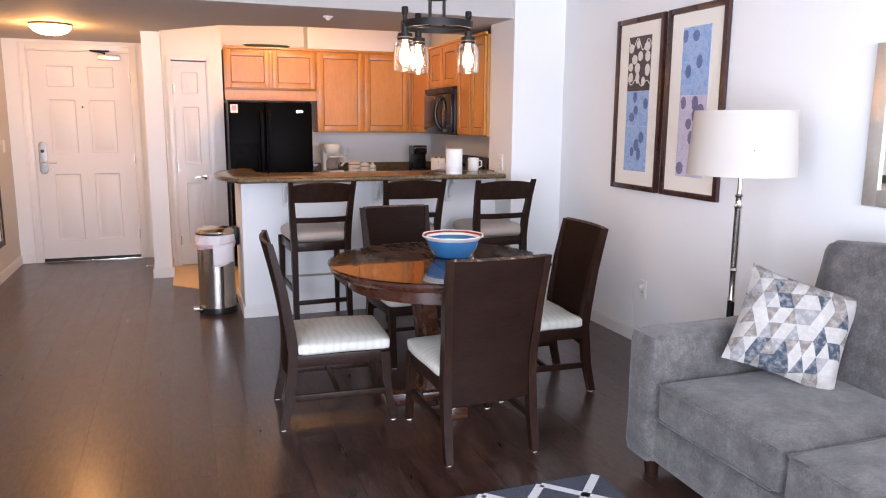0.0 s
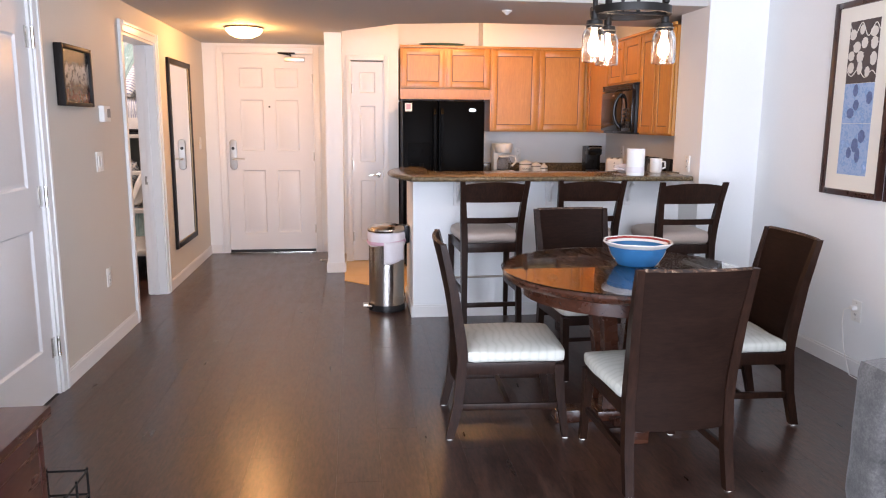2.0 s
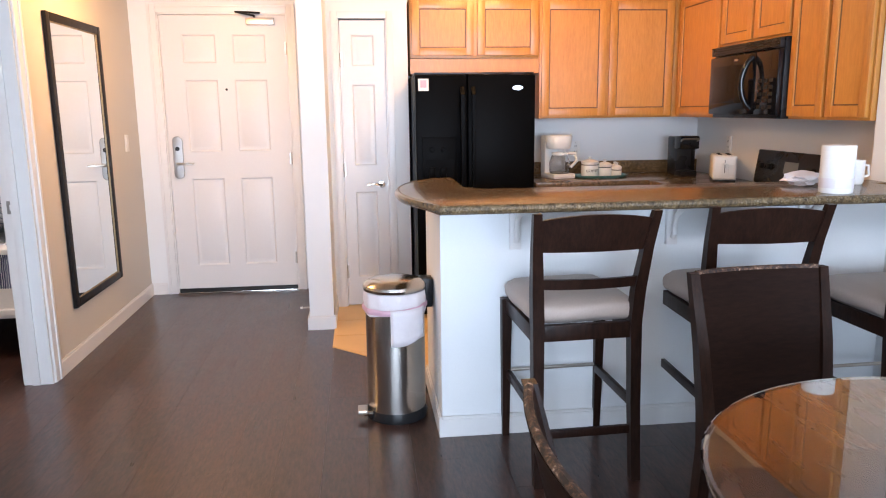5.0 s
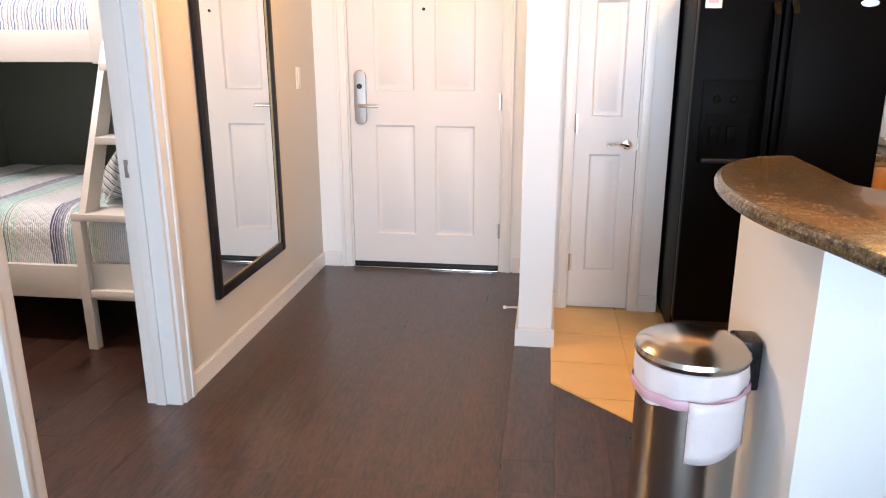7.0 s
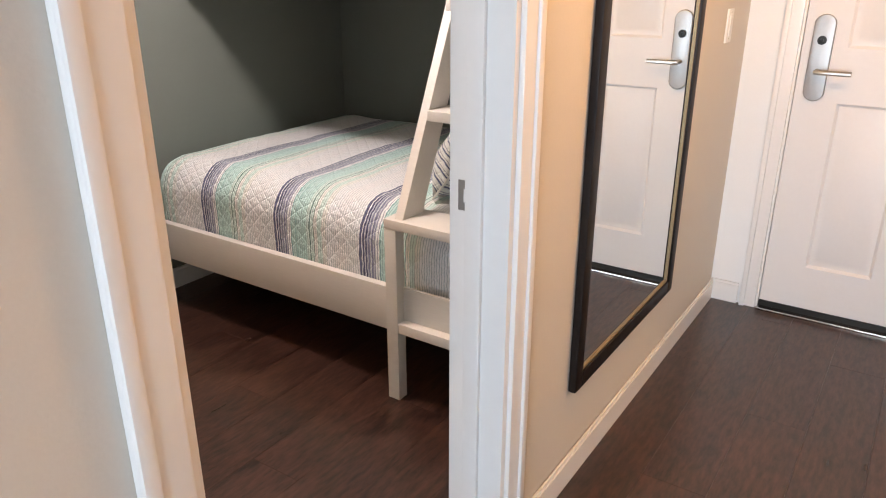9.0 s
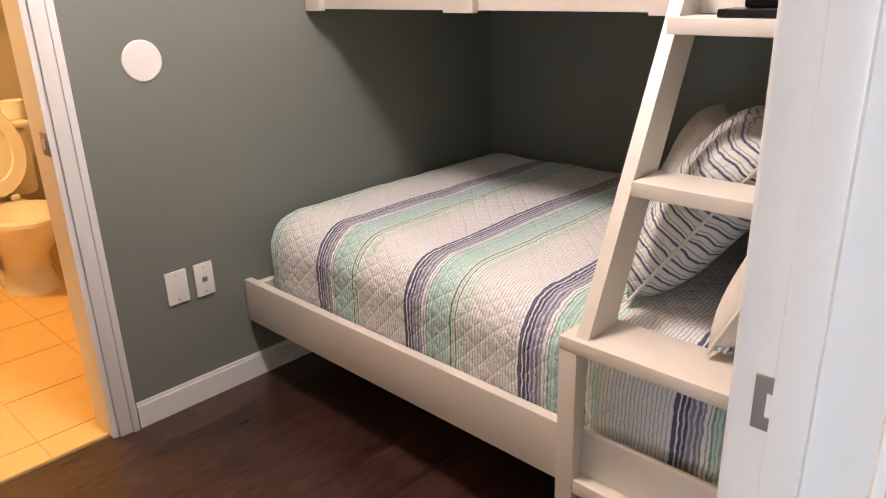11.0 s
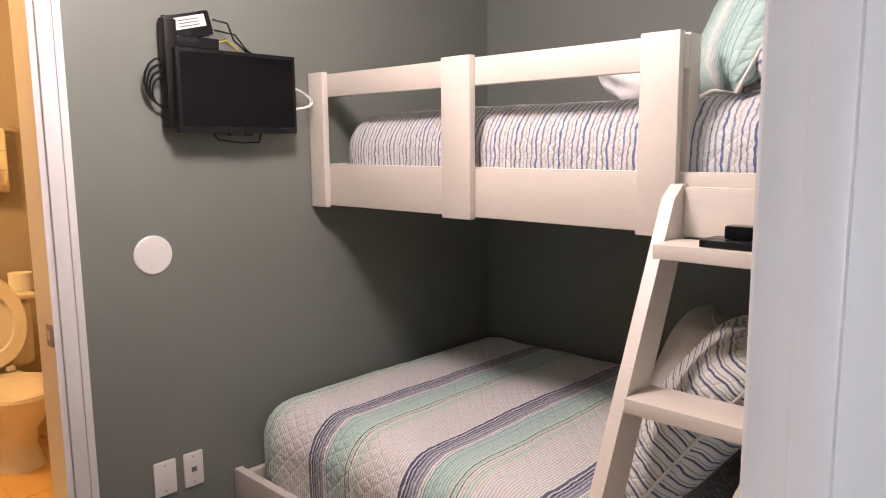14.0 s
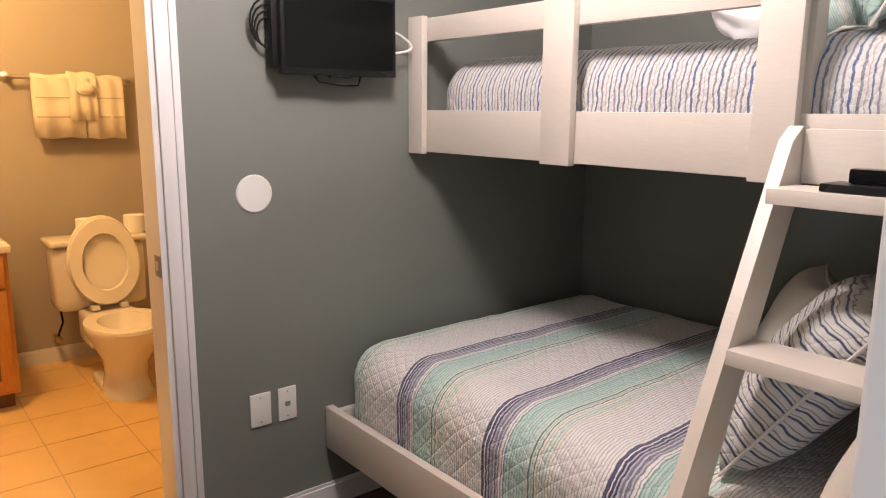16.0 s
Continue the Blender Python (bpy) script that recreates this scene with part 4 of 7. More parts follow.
b_.inputs["Transmission Weight"].default_value = 1.0
chandelier()

# ---- living room ----


def motif(sheet, mat, half, z0, z1, seed):
    """Berries as flat cut shapes on a print, and vines on the dark one."""
    rnd = random.Random(seed)
    ink = {"print_dark": "motif_cream", "print_blue": "motif_navy"}.get(mat, "motif_plum")
    spots = []
    for _ in range(400):
        ry, rz = rnd.uniform(0.020, 0.032), rnd.uniform(0.026, 0.042)
        y, z = rnd.uniform(-half + ry, half - ry), rnd.uniform(z0 + rz, z1 - rz)
        if len(spots) < {"print_dark": 12, "print_blue": 4}.get(mat, 7) and all(math.hypot(y - a, z - b) > 0.058 for a, b in spots):
            spots.append((y, z))
            bm = bmesh.new()
            ring = [bm.verts.new((-0.0188, y + ry * (1 + 0.12 * math.sin(3 * k + z * 90)) * math.cos(math.pi * k / 9), z + rz * math.sin(math.pi * k / 9))) for k in range(18)]
            bm.faces.new(ring[::-1])
            part("berry", bm, ink, sheet)
    if mat == "print_dark":
        for base, step in ((z0 + 0.04, 0.02), (z1 - 0.06, 0.035)):
            part("vine", tube([(-0.0186, -half + 2 * half * k / 24, base + step * math.sin(0.55 * k) + 0.001 * k) for k in range(25)], 0.003, 6), ink, sheet)


def framed_print(y0, y1, z0, z1, ims):
    """ims: rows of (share of height from top, material)."""
    p = thing("framed_print", (EX, (y0 + y1) / 2, z0), "tall botanical print in a dark frame with cream mount", "picture", "prints on the dining wall")
    w, h, b = (y1 - y0) / 2, z1 - z0, 0.034
    for ya, yb, za, zb in ((-w, -w + b, 0, h), (w - b, w, 0, h), (-w + b, w - b, 0, b), (-w + b, w - b, h - b, h)):
        part("frame_bar", box(-0.030, -0.003, ya, yb, za, zb, 0.005), "frame_wood", p)
    part("mount", box(-0.016, -0.003, -w + b, w - b, b, h - b), "mat_board", p)
    iy, it, ib = 0.118, 0.115, 0.12
    top, full = h - it, h - it - ib
    for (a, c, mat) in ims:
        sheet = part("print", box(-0.0185, -0.0165, -iy, iy, top - c * full, top - a * full), mat, p)
        motif(sheet, mat, iy, top - c * full, top - a * full, int(1000 * (a + y0)))
    return p


wood("frame_wood", (0.02, 0.006, 0.005), (0.055, 0.017, 0.012), 0.28, (3, 3, 1), 0.4)
framed_print(3.925, 4.425, 0.985, 2.055, [(0, 0.40, "print_dark"), (0.402, 0.66, "print_blue"), (0.662, 1, "print_blue")])
framed_print(3.385, 3.892, 0.985, 2.055, [(0, 0.45, "print_blue"), (0.452, 1, "print_lilac")])


def wall_mirror(name, face, side, y0, y1, z0, z1, b, mat, label):
    p = thing(name, (face, (y0 + y1) / 2, z0), label, "mirror")
    w, h = (y1 - y0) / 2, z1 - z0
    for ya, yb, za, zb in ((-w, -w + b, 0, h), (w - b, w, 0, h), (-w + b, w - b, 0, b), (-w + b, w - b, h - b, h)):
        xa, xb = sorted((side * 0.002, side * 0.024))
        part("frame_bar", box(xa, xb, ya, yb, za, zb, 0.004), mat, p)
    xa, xb = sorted((side * 0.002, side * 0.012))
    part("mirror_glass", box(xa, xb, -w + b, w - b, b, h - b), "mirror_glass", p)
    if mat == "frame_black":
        g = 0.005
        for ya, yb, za, zb in ((-w + b, -w + b + g, b, h - b), (w - b - g, w - b, b, h - b), (-w + b + g, w - b - g, b, b + g), (-w + b + g, w - b - g, h - b - g, h - b)):
            part("inner_bead", box(0.0125, 0.017, ya, yb, za, zb), "gold_bead", p, "thin gold inner edge")
    return p


wall_mirror("wall_mirror", WX, 1, 6.695, 7.50, 0.302, 1.885, 0.045, "frame_black", "tall wall mirror in a flat black frame, in the hall")
wall_mirror("wall_mirror", EX, -1, 1.75, 2.49, 1.07, 1.74, 0.07, "silver_frame", "framed mirror with worn champagne frame above the sofa")


def floor_lamp():
    l = thing("floor_lamp", (2.72, 2.80, 0), "floor lamp with cream drum shade and brushed metal pole, unlit", "floor lamp")
    part("base", lathe([(0, 0.025), (0.10, 0.022), (0.13, 0.012), (0.135, 0.0), (0, 0)], 40), "black_metal", l)
    part("lower_pole", tube([(0, 0, 0.02), (0, 0, 0.60)], 0.016, 16), "black_metal", l, "dark bronze lower pole")
    part("pole", lathe([(0.013, 0.60), (0.018, 0.61), (0.013, 0.62), (0.013, 0.74), (0.018, 0.75), (0.013, 0.76), (0.015, 0.77), (0.015, 1.03), (0.019, 1.04), (0.013, 1.05), (0.013, 1.08), (0.019, 1.09), (0.010, 1.10), (0.010, 1.22)], 20), "pale_nickel", l, "brushed champagne metal pole with turned rings")
    part("shade", lathe([(0.234, 1.185), (0.214, 1.465), (0.211, 1.465), (0.231, 1.185), (0.234, 1.185)], 56), "shade_cloth", l, "cream linen drum shade")
    for k in range(3):
        a = 2 * math.pi * k / 3
        part("spider_arm", tube([(0, 0, 1.21), (0.228 * math.cos(a), 0.228 * math.sin(a), 1.30)], 0.003, 6), "brass", l)


floor_lamp()


def sofa():
    s = thing("sofa", (2.04, 2.60, 0), "grey chenille sofa with square arms and loose seat cushions", "sofa")
    L = 2.27
    part("base", cushion(0.03, 0.96, -L + 0.05, -0.05, 0.075, 0.26, 0.004, 8, 0.025), "sofa_cloth", s)
    arm_h = 0.60
    for a, b in ((-0.17, 0.0), (-L, -L + 0.17)):
        part("arm", cushion(0.0, 0.98, a, b, 0.075, arm_h, 0.012, 10, 0.03), "sofa_cloth", s)
    part("back", cushion(0.82, 1.04, -L + 0.17, -0.17, 0.10, 0.78, 0.012, 10, 0.05), "sofa_cloth", s)
    w = (L - 0.38) / 3
    for k in range(3):
        y1 = -0.18 - k * (w + 0.01)
        seat = part("seat_cushion", cushion(0.015, 0.84, y1 - w, y1, 0.262, 0.425, 0.02, 12, 0.03, seed=k + 2), "sofa_cloth", s)
        for z in (0.278, 0.412):
            part("piping", tube([(0.78, y1 - 0.006, z), (0.025, y1 - 0.006, z), (0.014, y1 - 0.03, z), (0.010, y1 - w / 2, z), (0.014, y1 - w + 0.03, z)], 0.005, 6), "sofa_cloth", seat)
        bc = cushion(0.0, 0.22, -w / 2, w / 2, 0, 0.56, 0.03, 12, 0.05, seed=k + 5)
        part("back_cushion", bc, "sofa_cloth", s, m=pose(0.66, y1 - w / 2, 0.405, 0, 12, 0))
    for x in (0.08, 0.9):
        for y in (-0.09, -L + 0.09):
            part("foot", lathe([(0, 0.08), (0.036, 0.08), (0.026, 0.0), (0, 0)], 12, at=(x, y, 0)), "espresso", s, "dark tapered wooden foot")


sofa()


def throw_cushion():
    c = thing("throw_cushion", (2.50, 2.24, 0.435), "square throw cushion with grey, white and navy geometric patches", "cushion")
    part("cover", pillow(0.41, 0.41, 0.14, 3), "patchwork", c, m=pose(0.045, 0.03, 0.20, 60, 16, -40))


throw_cushion()


def rug():
    r = thing("area_rug", (0.95, 1.35, 0.0), "slate blue rug with white lattice lines on the floor", "rug")
    x0, x1, y0, y1 = -0.94, 0.94, -1.2, 1.2
    part("ground_cloth", box(x0, x1, y0, y1, 0.003, 0.014, 0.003), "rug_pile", r)
    bm = bmesh.new()
    step = 0.245

    def bar(ax, ay, bx, by):
        d = Vector((bx - ax, by - ay, 0))
        n = Vector((-d.y, d.x, 0)).normalized() * 0.017
        vs = [bm.verts.new((p.x, p.y, 0.0165)) for p in (Vector((ax, ay, 0)) + n, Vector((ax, ay, 0)) - n, Vector((bx, by, 0)) - n, Vector((bx, by, 0)) + n)]
        bm.faces.new(vs)
    for i in range(7):
        for j in range(9):
            cx, ay = x1 - 0.02 - i * step, y1 - 0.02 - j * step
            ax = cx - step
            if ay - step < y0 or ax < x0:
                continue
            bar(ax, ay, cx, ay - step), bar(ax + 0.01, ay - step, cx, ay)
    bmesh.ops.recalc_face_normals(bm, faces=bm.faces[:])
    part("lattice", bm, "rug_white", r, "white woven lattice lines")


rug()


def media_console():
    c = thing("media_console", (WX + 0.02, 2.42, 0), "dark cherry wooden media console beside the wall", "console")
    wood("cherry", (0.03, 0.009, 0.007), (0.085, 0.026, 0.018), 0.28, (4, 0.8, 4), 0.3)
    w, d, h = 0.62, 1.3, 0.60
    part("top", box(0, w + 0.02, -d - 0.01, 0.01, h - 0.032, h, 0.006), "cherry", c)
    for y in (-0.04, -d + 0.01):
        part("side_panel", box(0.01, w, y - 0.0, y + 0.03, 0.0, h - 0.032, 0.003), "cherry", c)
    part("plinth", box(0.01, w - 0.04, -d + 0.04, -0.04, 0.0, 0.07), "cherry", c)
    part("back_panel", box(0.0, 0.012, -d + 0.04, -0.04, 0.07, h - 0.034), "cherry", c)
    for k in range(2):
        y = -0.045 - k * 0.605
        door = part("cabinet_door", box(w - 0.02, w, y - 0.598, y, 0.075, h - 0.04, 0.003), "cherry", c)
        part("door_panel", box(w - 0.001, w + 0.006, y - 0.53, y - 0.07, 0.14, h - 0.10, 0.004), "cherry", door)
        part("knob", lathe([(0, 0.02), (0.012, 0.018), (0.014, 0.012), (0.005, 0.006), (0.005, 0)], 16), "black_metal", door, m=pose(w, y - (0.56 if k == 0 else 0.04), 0.33, 0, 90))


media_console()


def wire_basket():
    b = thing("wire_rack", (-0.555, 2.55, 0), "small black wire rack standing beside the console", "rack")
    bm = bmesh.new()
    for z in (0.02, 0.12, 0.22, 0.30):
        tube([(-0.06, -0.09, z), (0.06, -0.09, z), (0.06, 0.09, z), (-0.06, 0.09, z), (-0.06, -0.09, z)], 0.004, 6, bm)
    part("wire_ring", bm, "black_metal", b)
    for x in (-0.06, 0.06):
        for y in (-0.09, 0.0, 0.09):
            part("wire_upright", tube([(x, y, 0), (x, y, 0.31)], 0.004, 6), "black_metal", b)
    for k in range(3):
        part("wire_scroll", tube([(0.06, -0.07 + 0.05 * k, 0.12), (0.06, -0.03 + 0.05 * k, 0.17), (0.06, -0.07 + 0.05 * k, 0.22)], 0.003, 6), "black_metal", b)


wire_basket()


def hall_picture():
    p = thing("framed_photo", (WX, 4.62, 1.45), "small framed street photograph in a deep black frame", "picture")
    w, h, b = 0.212, 0.315, 0.02
    for ya, yb, za, zb in ((-w, -w + b, 0, h), (w - b, w, 0, h), (-w + b, w - b, 0, b), (-w + b, w - b, h - b, h)):
        part("frame_bar", box(0.002, 0.045, ya, yb, za, zb, 0.003), "frame_black", p)
    part("photo", box(0.002, 0.03, -w + b, w - b, b, h - b), "photo_print", p, "photograph of a pale building behind trees over a reddish street")


m_, t_, b_, l_ = nodes_of("photo_print")
v_ = coords(t_)
sep_ = t_.nodes.new("ShaderNodeSeparateXYZ")
l_.new(v_, sep_.inputs[0])
edge_ = maths(t_, "ADD", sep_.outputs["Z"], maths(t_, "MULTIPLY", noise_tex(t_, v_, 14, 4), 0.12))
col_ = ramp(t_, maths(t_, "MULTIPLY", edge_, 2.6), [(0.25, (0.16, 0.06, 0.045)), (0.42, (0.09, 0.05, 0.04)), (0.5, (0.34, 0.30, 0.26)), (0.68, (0.42, 0.40, 0.36)), (0.76, (0.03, 0.035, 0.03)), (1.0, (0.05, 0.055, 0.05))])
l_.new(mixc(t_, ramp(t_, noise_tex(t_, v_, 30, 5), [(0.5, (0, 0, 0)), (0.62, (0.8, 0.8, 0.8))]), col_, (0.035, 0.03, 0.028)), b_.inputs["Base Color"])
b_.inputs["Roughness"].default_value = 0.25
hall_picture()


def wall_plate(at, turn, w, h, kind, label):
    """A cover plate whose face looks to -y before it is turned."""
    p = thing("wall_plate", at, label, "switch plate" if kind in ("rocker", "toggle") else "outlet plate", turn=turn)
    part("cover", box(-w / 2, w / 2, -0.007, 0, -h / 2, h / 2, 0.003), "white_plastic", p)
    if kind == "rocker":
        n = 2 if w > 0.1 else 1
        for k in range(n):
            x = (k - (n - 1) / 2) * 0.046
            part("rocker", box(x - 0.016, x + 0.016, -0.011, -0.006, -0.033, 0.033, 0.003), "white_plastic", p)
    elif kind == "outlet":
        for z in (-0.02, 0.02):
            o = part("socket", box(-0.016, 0.016, -0.009, -0.006, z - 0.014, z + 0.014, 0.003), "white_plastic", p)
            for x in (-0.006, 0.006):
                part("slot", box(x - 0.0015, x + 0.0015, -0.0096, -0.0088, z - 0.005, z + 0.006), "dark_gap", o)
    elif kind == "jack":
        part("jack", box(-0.009, 0.009, -0.009, -0.006, -0.008, 0.008), "lens_grey", p)
    for z in (-h / 2 + 0.014, h / 2 - 0.014):
        part("screw", lathe([(0, 0.0012), (0.003, 0.0008), (0.0035, 0)], 8), "nickel", p, m=pose(0, -0.007, z, 90))
    return p


wall_plate((WX, 4.975, 1.134), 90, 0.115, 0.118, "rocker", "white double rocker switch on the hall wall")
wall_plate((WX, 4.99, 0.43), 90, 0.072, 0.115, "outlet", "white wall outlet near the floor")
wall_plate((WX, 7.90, 1.156), 90, 0.072, 0.115, "rocker", "white rocker switch by the entrance")
wall_plate((2.70, 5.36, 1.10), -90, 0.072, 0.115, "outlet", "cream outlet on the wall above the bar")
wall_plate((EX, 4.03, 0.36), -90, 0.075, 0.118, "outlet", "white wall outlet with a lamp plug")
wall_plate((B_W, 6.59, 0.429), 90, 0.073, 0.112, "blank", "white blank cover plate")
wall_plate((B_W, 6.686, 0.428), 90, 0.066, 0.115, "jack", "cream cable jack plate")
wall_plate((2.05, KY, 1.06), 0, 0.07, 0.115, "outlet", "pale outlet on the kitchen wall")
wall_plate((KX, 7.45, 1.10), -90, 0.07, 0.115, "outlet", "pale outlet on the kitchen wall")


def plug_lead():
    p = thing("lamp_plug", (EX - 0.009, 4.03, 0.378), "clear lamp plug with a thin trailing lead", "plug")
    part("plug", box(-0.03, 0, -0.012, 0.014, -0.012, 0.012, 0.004), "white_plastic", p)
    part("lead", tube([(-0.025, 0.01, 0), (-0.035, 0.05, -0.02), (-0.03, 0.06, -0.10), (-0.028, 0.03, -0.24), (-0.035, -0.05, -0.37), (-0.05, -0.4, -0.371)], 0.003, 6), "white_plastic", p)


plug_lead()


def thermostat():
    t = thing("thermostat", (WX, 5.085, 1.415), "white thermostat with grey display on the hall wall", "thermostat", turn=90)
    part("case", box(-0.06, 0.06, -0.032, 0, -0.048, 0.048, 0.006), "white_plastic", t)
    part("display", box(-0.005, 0.05, -0.0335, -0.031, -0.022, 0.03), "lens_grey", t, "grey display")


thermostat()


def dome_light():
    d = thing("dome_light", (-0.55, 6.88, DROP), "glowing amber glass dome ceiling light", "ceiling lamp")
    part("pan", lathe([(0, 0), (0.15, 0), (0.155, -0.012), (0.14, -0.022), (0, -0.022)], 48), "brass", d)
    g = part("glass_dome", lathe([(0.152, -0.012), (0.15, -0.03), (0.12, -0.062), (0.07, -0.083), (0.0, -0.09)], 48), "dome_glow", d, "frosted glass dome, lit")
    g.visible_shadow = False
    part("finial", lathe([(0.010, -0.088), (0.010, -0.096), (0.004, -0.104), (0, -0.106)], 16), "brass", d)


dome_light()


def smoke_sensor():
    s = thing("ceiling_sensor", (1.42, 5.6, DROP), "small white round sensor under the lowered ceiling", "sensor")
    part("case", lathe([(0, -0.03), (0.012, -0.028), (0.022, -0.015), (0.035, -0.008), (0.036, 0), (0, 0)], 24), "white_plastic", s)


smoke_sensor()

# ---- breakfast bar and kitchen ----
bar = box(0.755, 2.70, 5.462, 5.60, 0, 0.999)
box(0.755, 0.86, 5.60, 6.10, 0, 0.999, bm=bar)
setting("wall_bar", bar, "wall_white", "white half wall under the breakfast bar", "wall")


def arc(cx, cy, rx, ry, a0, a1, n=14):
    return [(cx + rx * math.cos(radians(a0 + (a1 - a0) * k / n)), cy + ry * math.sin(radians(a0 + (a1 - a0) * k / n))) for k in range(n + 1)]


counter = thing("breakfast_counter", (0.9, 5.5, 1.0), "brown speckled granite breakfast counter with a rounded end", "countertop")
shift = pose(-0.9, -5.5, -1.0)
part("slab", prism([(2.615, 5.085), (2.615, 5.461), (2.69, 5.461), (2.69, 5.60), (0.955, 5.60), (0.885, 5.70), (0.885, 6.13)] + arc(0.885, 5.60, 0.285, 0.53, 90, 222, 16) + [(0.715, 5.085)], 1.000, 1.033, 0.005), "granite", counter, m=shift)
nose = [(x, y, 1.0165) for x, y in arc(0.885, 5.60, 0.285, 0.53, 90, 222, 16)] + [(0.715, 5.085, 1.0165), (1.6, 5.085, 1.0165), (2.61, 5.085, 1.0165)]
part("bullnose_edge", tube(nose, 0.0172, 10), "granite", counter, "rounded granite edge", m=shift)


def corbel(x):
    c = thing("corbel", (x, 5.462, 0.999), "white painted scrolled corbel under the bar top", "bracket", "corbels under the bar")
    part("wall_leg", box(-0.024, 0.024, -0.022, 0, -0.20, 0, 0.004), "trim_paint", c)
    part("arm", box(-0.024, 0.024, -0.16, -0.022, -0.024, 0, 0.004), "trim_paint", c)
    part("scroll", tube([(0, -0.145, -0.03), (0, -0.10, -0.045), (0, -0.06, -0.075), (0, -0.042, -0.12), (0, -0.045, -0.15), (0, -0.03, -0.165)], 0.012), "trim_paint", c)


for x in (1.06, 1.72, 2.30):
    corbel(x)


def bar_stool():
    """Faces +y; base at the origin."""
    s = thing("bar_stool", (0, 0, 0), "dark espresso ladder-back bar stool with taupe padded seat", "bar stool", "stools at the breakfast bar")
    for k in (-1, 1):
        part("back_leg", sweep_bar([(k * 0.185, -0.25, 0), (k * 0.183, -0.222, 0.3), (k * 0.182, -0.205, 0.60), (k * 0.188, -0.215, 0.72), (k * 0.20, -0.25, 0.88), (k * 0.212, -0.295, 1.015)], [0.034, 0.038, 0.042, 0.042, 0.036, 0.03], [0.036, 0.042, 0.048, 0.046, 0.036, 0.026]), "espresso", s)
        part("front_leg", sweep_bar([(k * 0.20, 0.20, 0), (k * 0.20, 0.195, 0.60)], [0.028, 0.042], [0.028, 0.042]), "espresso", s)
        part("side_stretcher", box(k * 0.19 - 0.009, k * 0.19 + 0.009, -0.22, 0.185, 0.26, 0.295, 0.003), "espresso", s)
        part("side_apron", box(k * 0.192 - 0.012, k * 0.192 + 0.012, -0.19, 0.18, 0.54, 0.60, 0.003), "espresso", s)
    part("front_apron", box(-0.18, 0.18, 0.18, 0.205, 0.54, 0.60, 0.003), "espresso", s)
    part("back_apron", box(-0.165, 0.165, -0.22, -0.195, 0.54, 0.60, 0.003), "espresso", s)
    part("footrest", tube([(-0.185, 0.195, 0.29), (0.185, 0.195, 0.29)], 0.008), "nickel", s, "slim metal foot rail")
    part("front_stretcher", box(-0.17, 0.17, -0.235, -0.215, 0.175, 0.205, 0.003), "espresso", s)

    def slat(z0, z1, name):
        bm = bmesh.new()
        n, secs = 12, []
        for i in range(n + 1):
            u = 2 * i / n - 1
            row = []
            for z, dy in ((z0, -0.008), (z0, 0.008), (z1, 0.008), (z1, -0.008)):
                zz = z + (0.018 * (1 - u * u) if name == "top_rail" and z == z1 else 0)
                half = 0.175 + 0.02 * (z - 0.72) / 0.28
                yc = -0.215 - 0.075 * max(0, (z - 0.70) / 0.3) ** 1.3
                row.append(bm.verts.new((u * half, yc + dy - 0.022 * (1 - u * u), zz)))
            secs.append(row)
        for a, b in zip(secs, secs[1:]):
            for i in range(4):
                bm.faces.new((a[i], a[(i + 1) % 4], b[(i + 1) % 4], b[i]))
        bm.faces.new(secs[0]), bm.faces.new(secs[-1][::-1])
        bmesh.ops.recalc_face_normals(bm, faces=bm.faces[:])
        part(name, bm, "espresso", s)
    slat(0.875, 0.99, "top_rail"), slat(0.735, 0.772, "back_slat")
    part("seat", cushion(-0.205, 0.205, -0.20, 0.225, 0.597, 0.680, 0.022, 10, 0.035), "stool_vinyl", s, "taupe vinyl padded seat")
    return s


ST = bar_stool()
ST.matrix_basis = pose(1.228, 5.25, 0, 0, 0, 2)
copy_thing(ST, pose(1.90, 5.29, 0, 0, 0, -2))
copy_thing(ST, pose(2.485, 5.09, 0, 0, 0, 1)).name = "bar_stool.002"


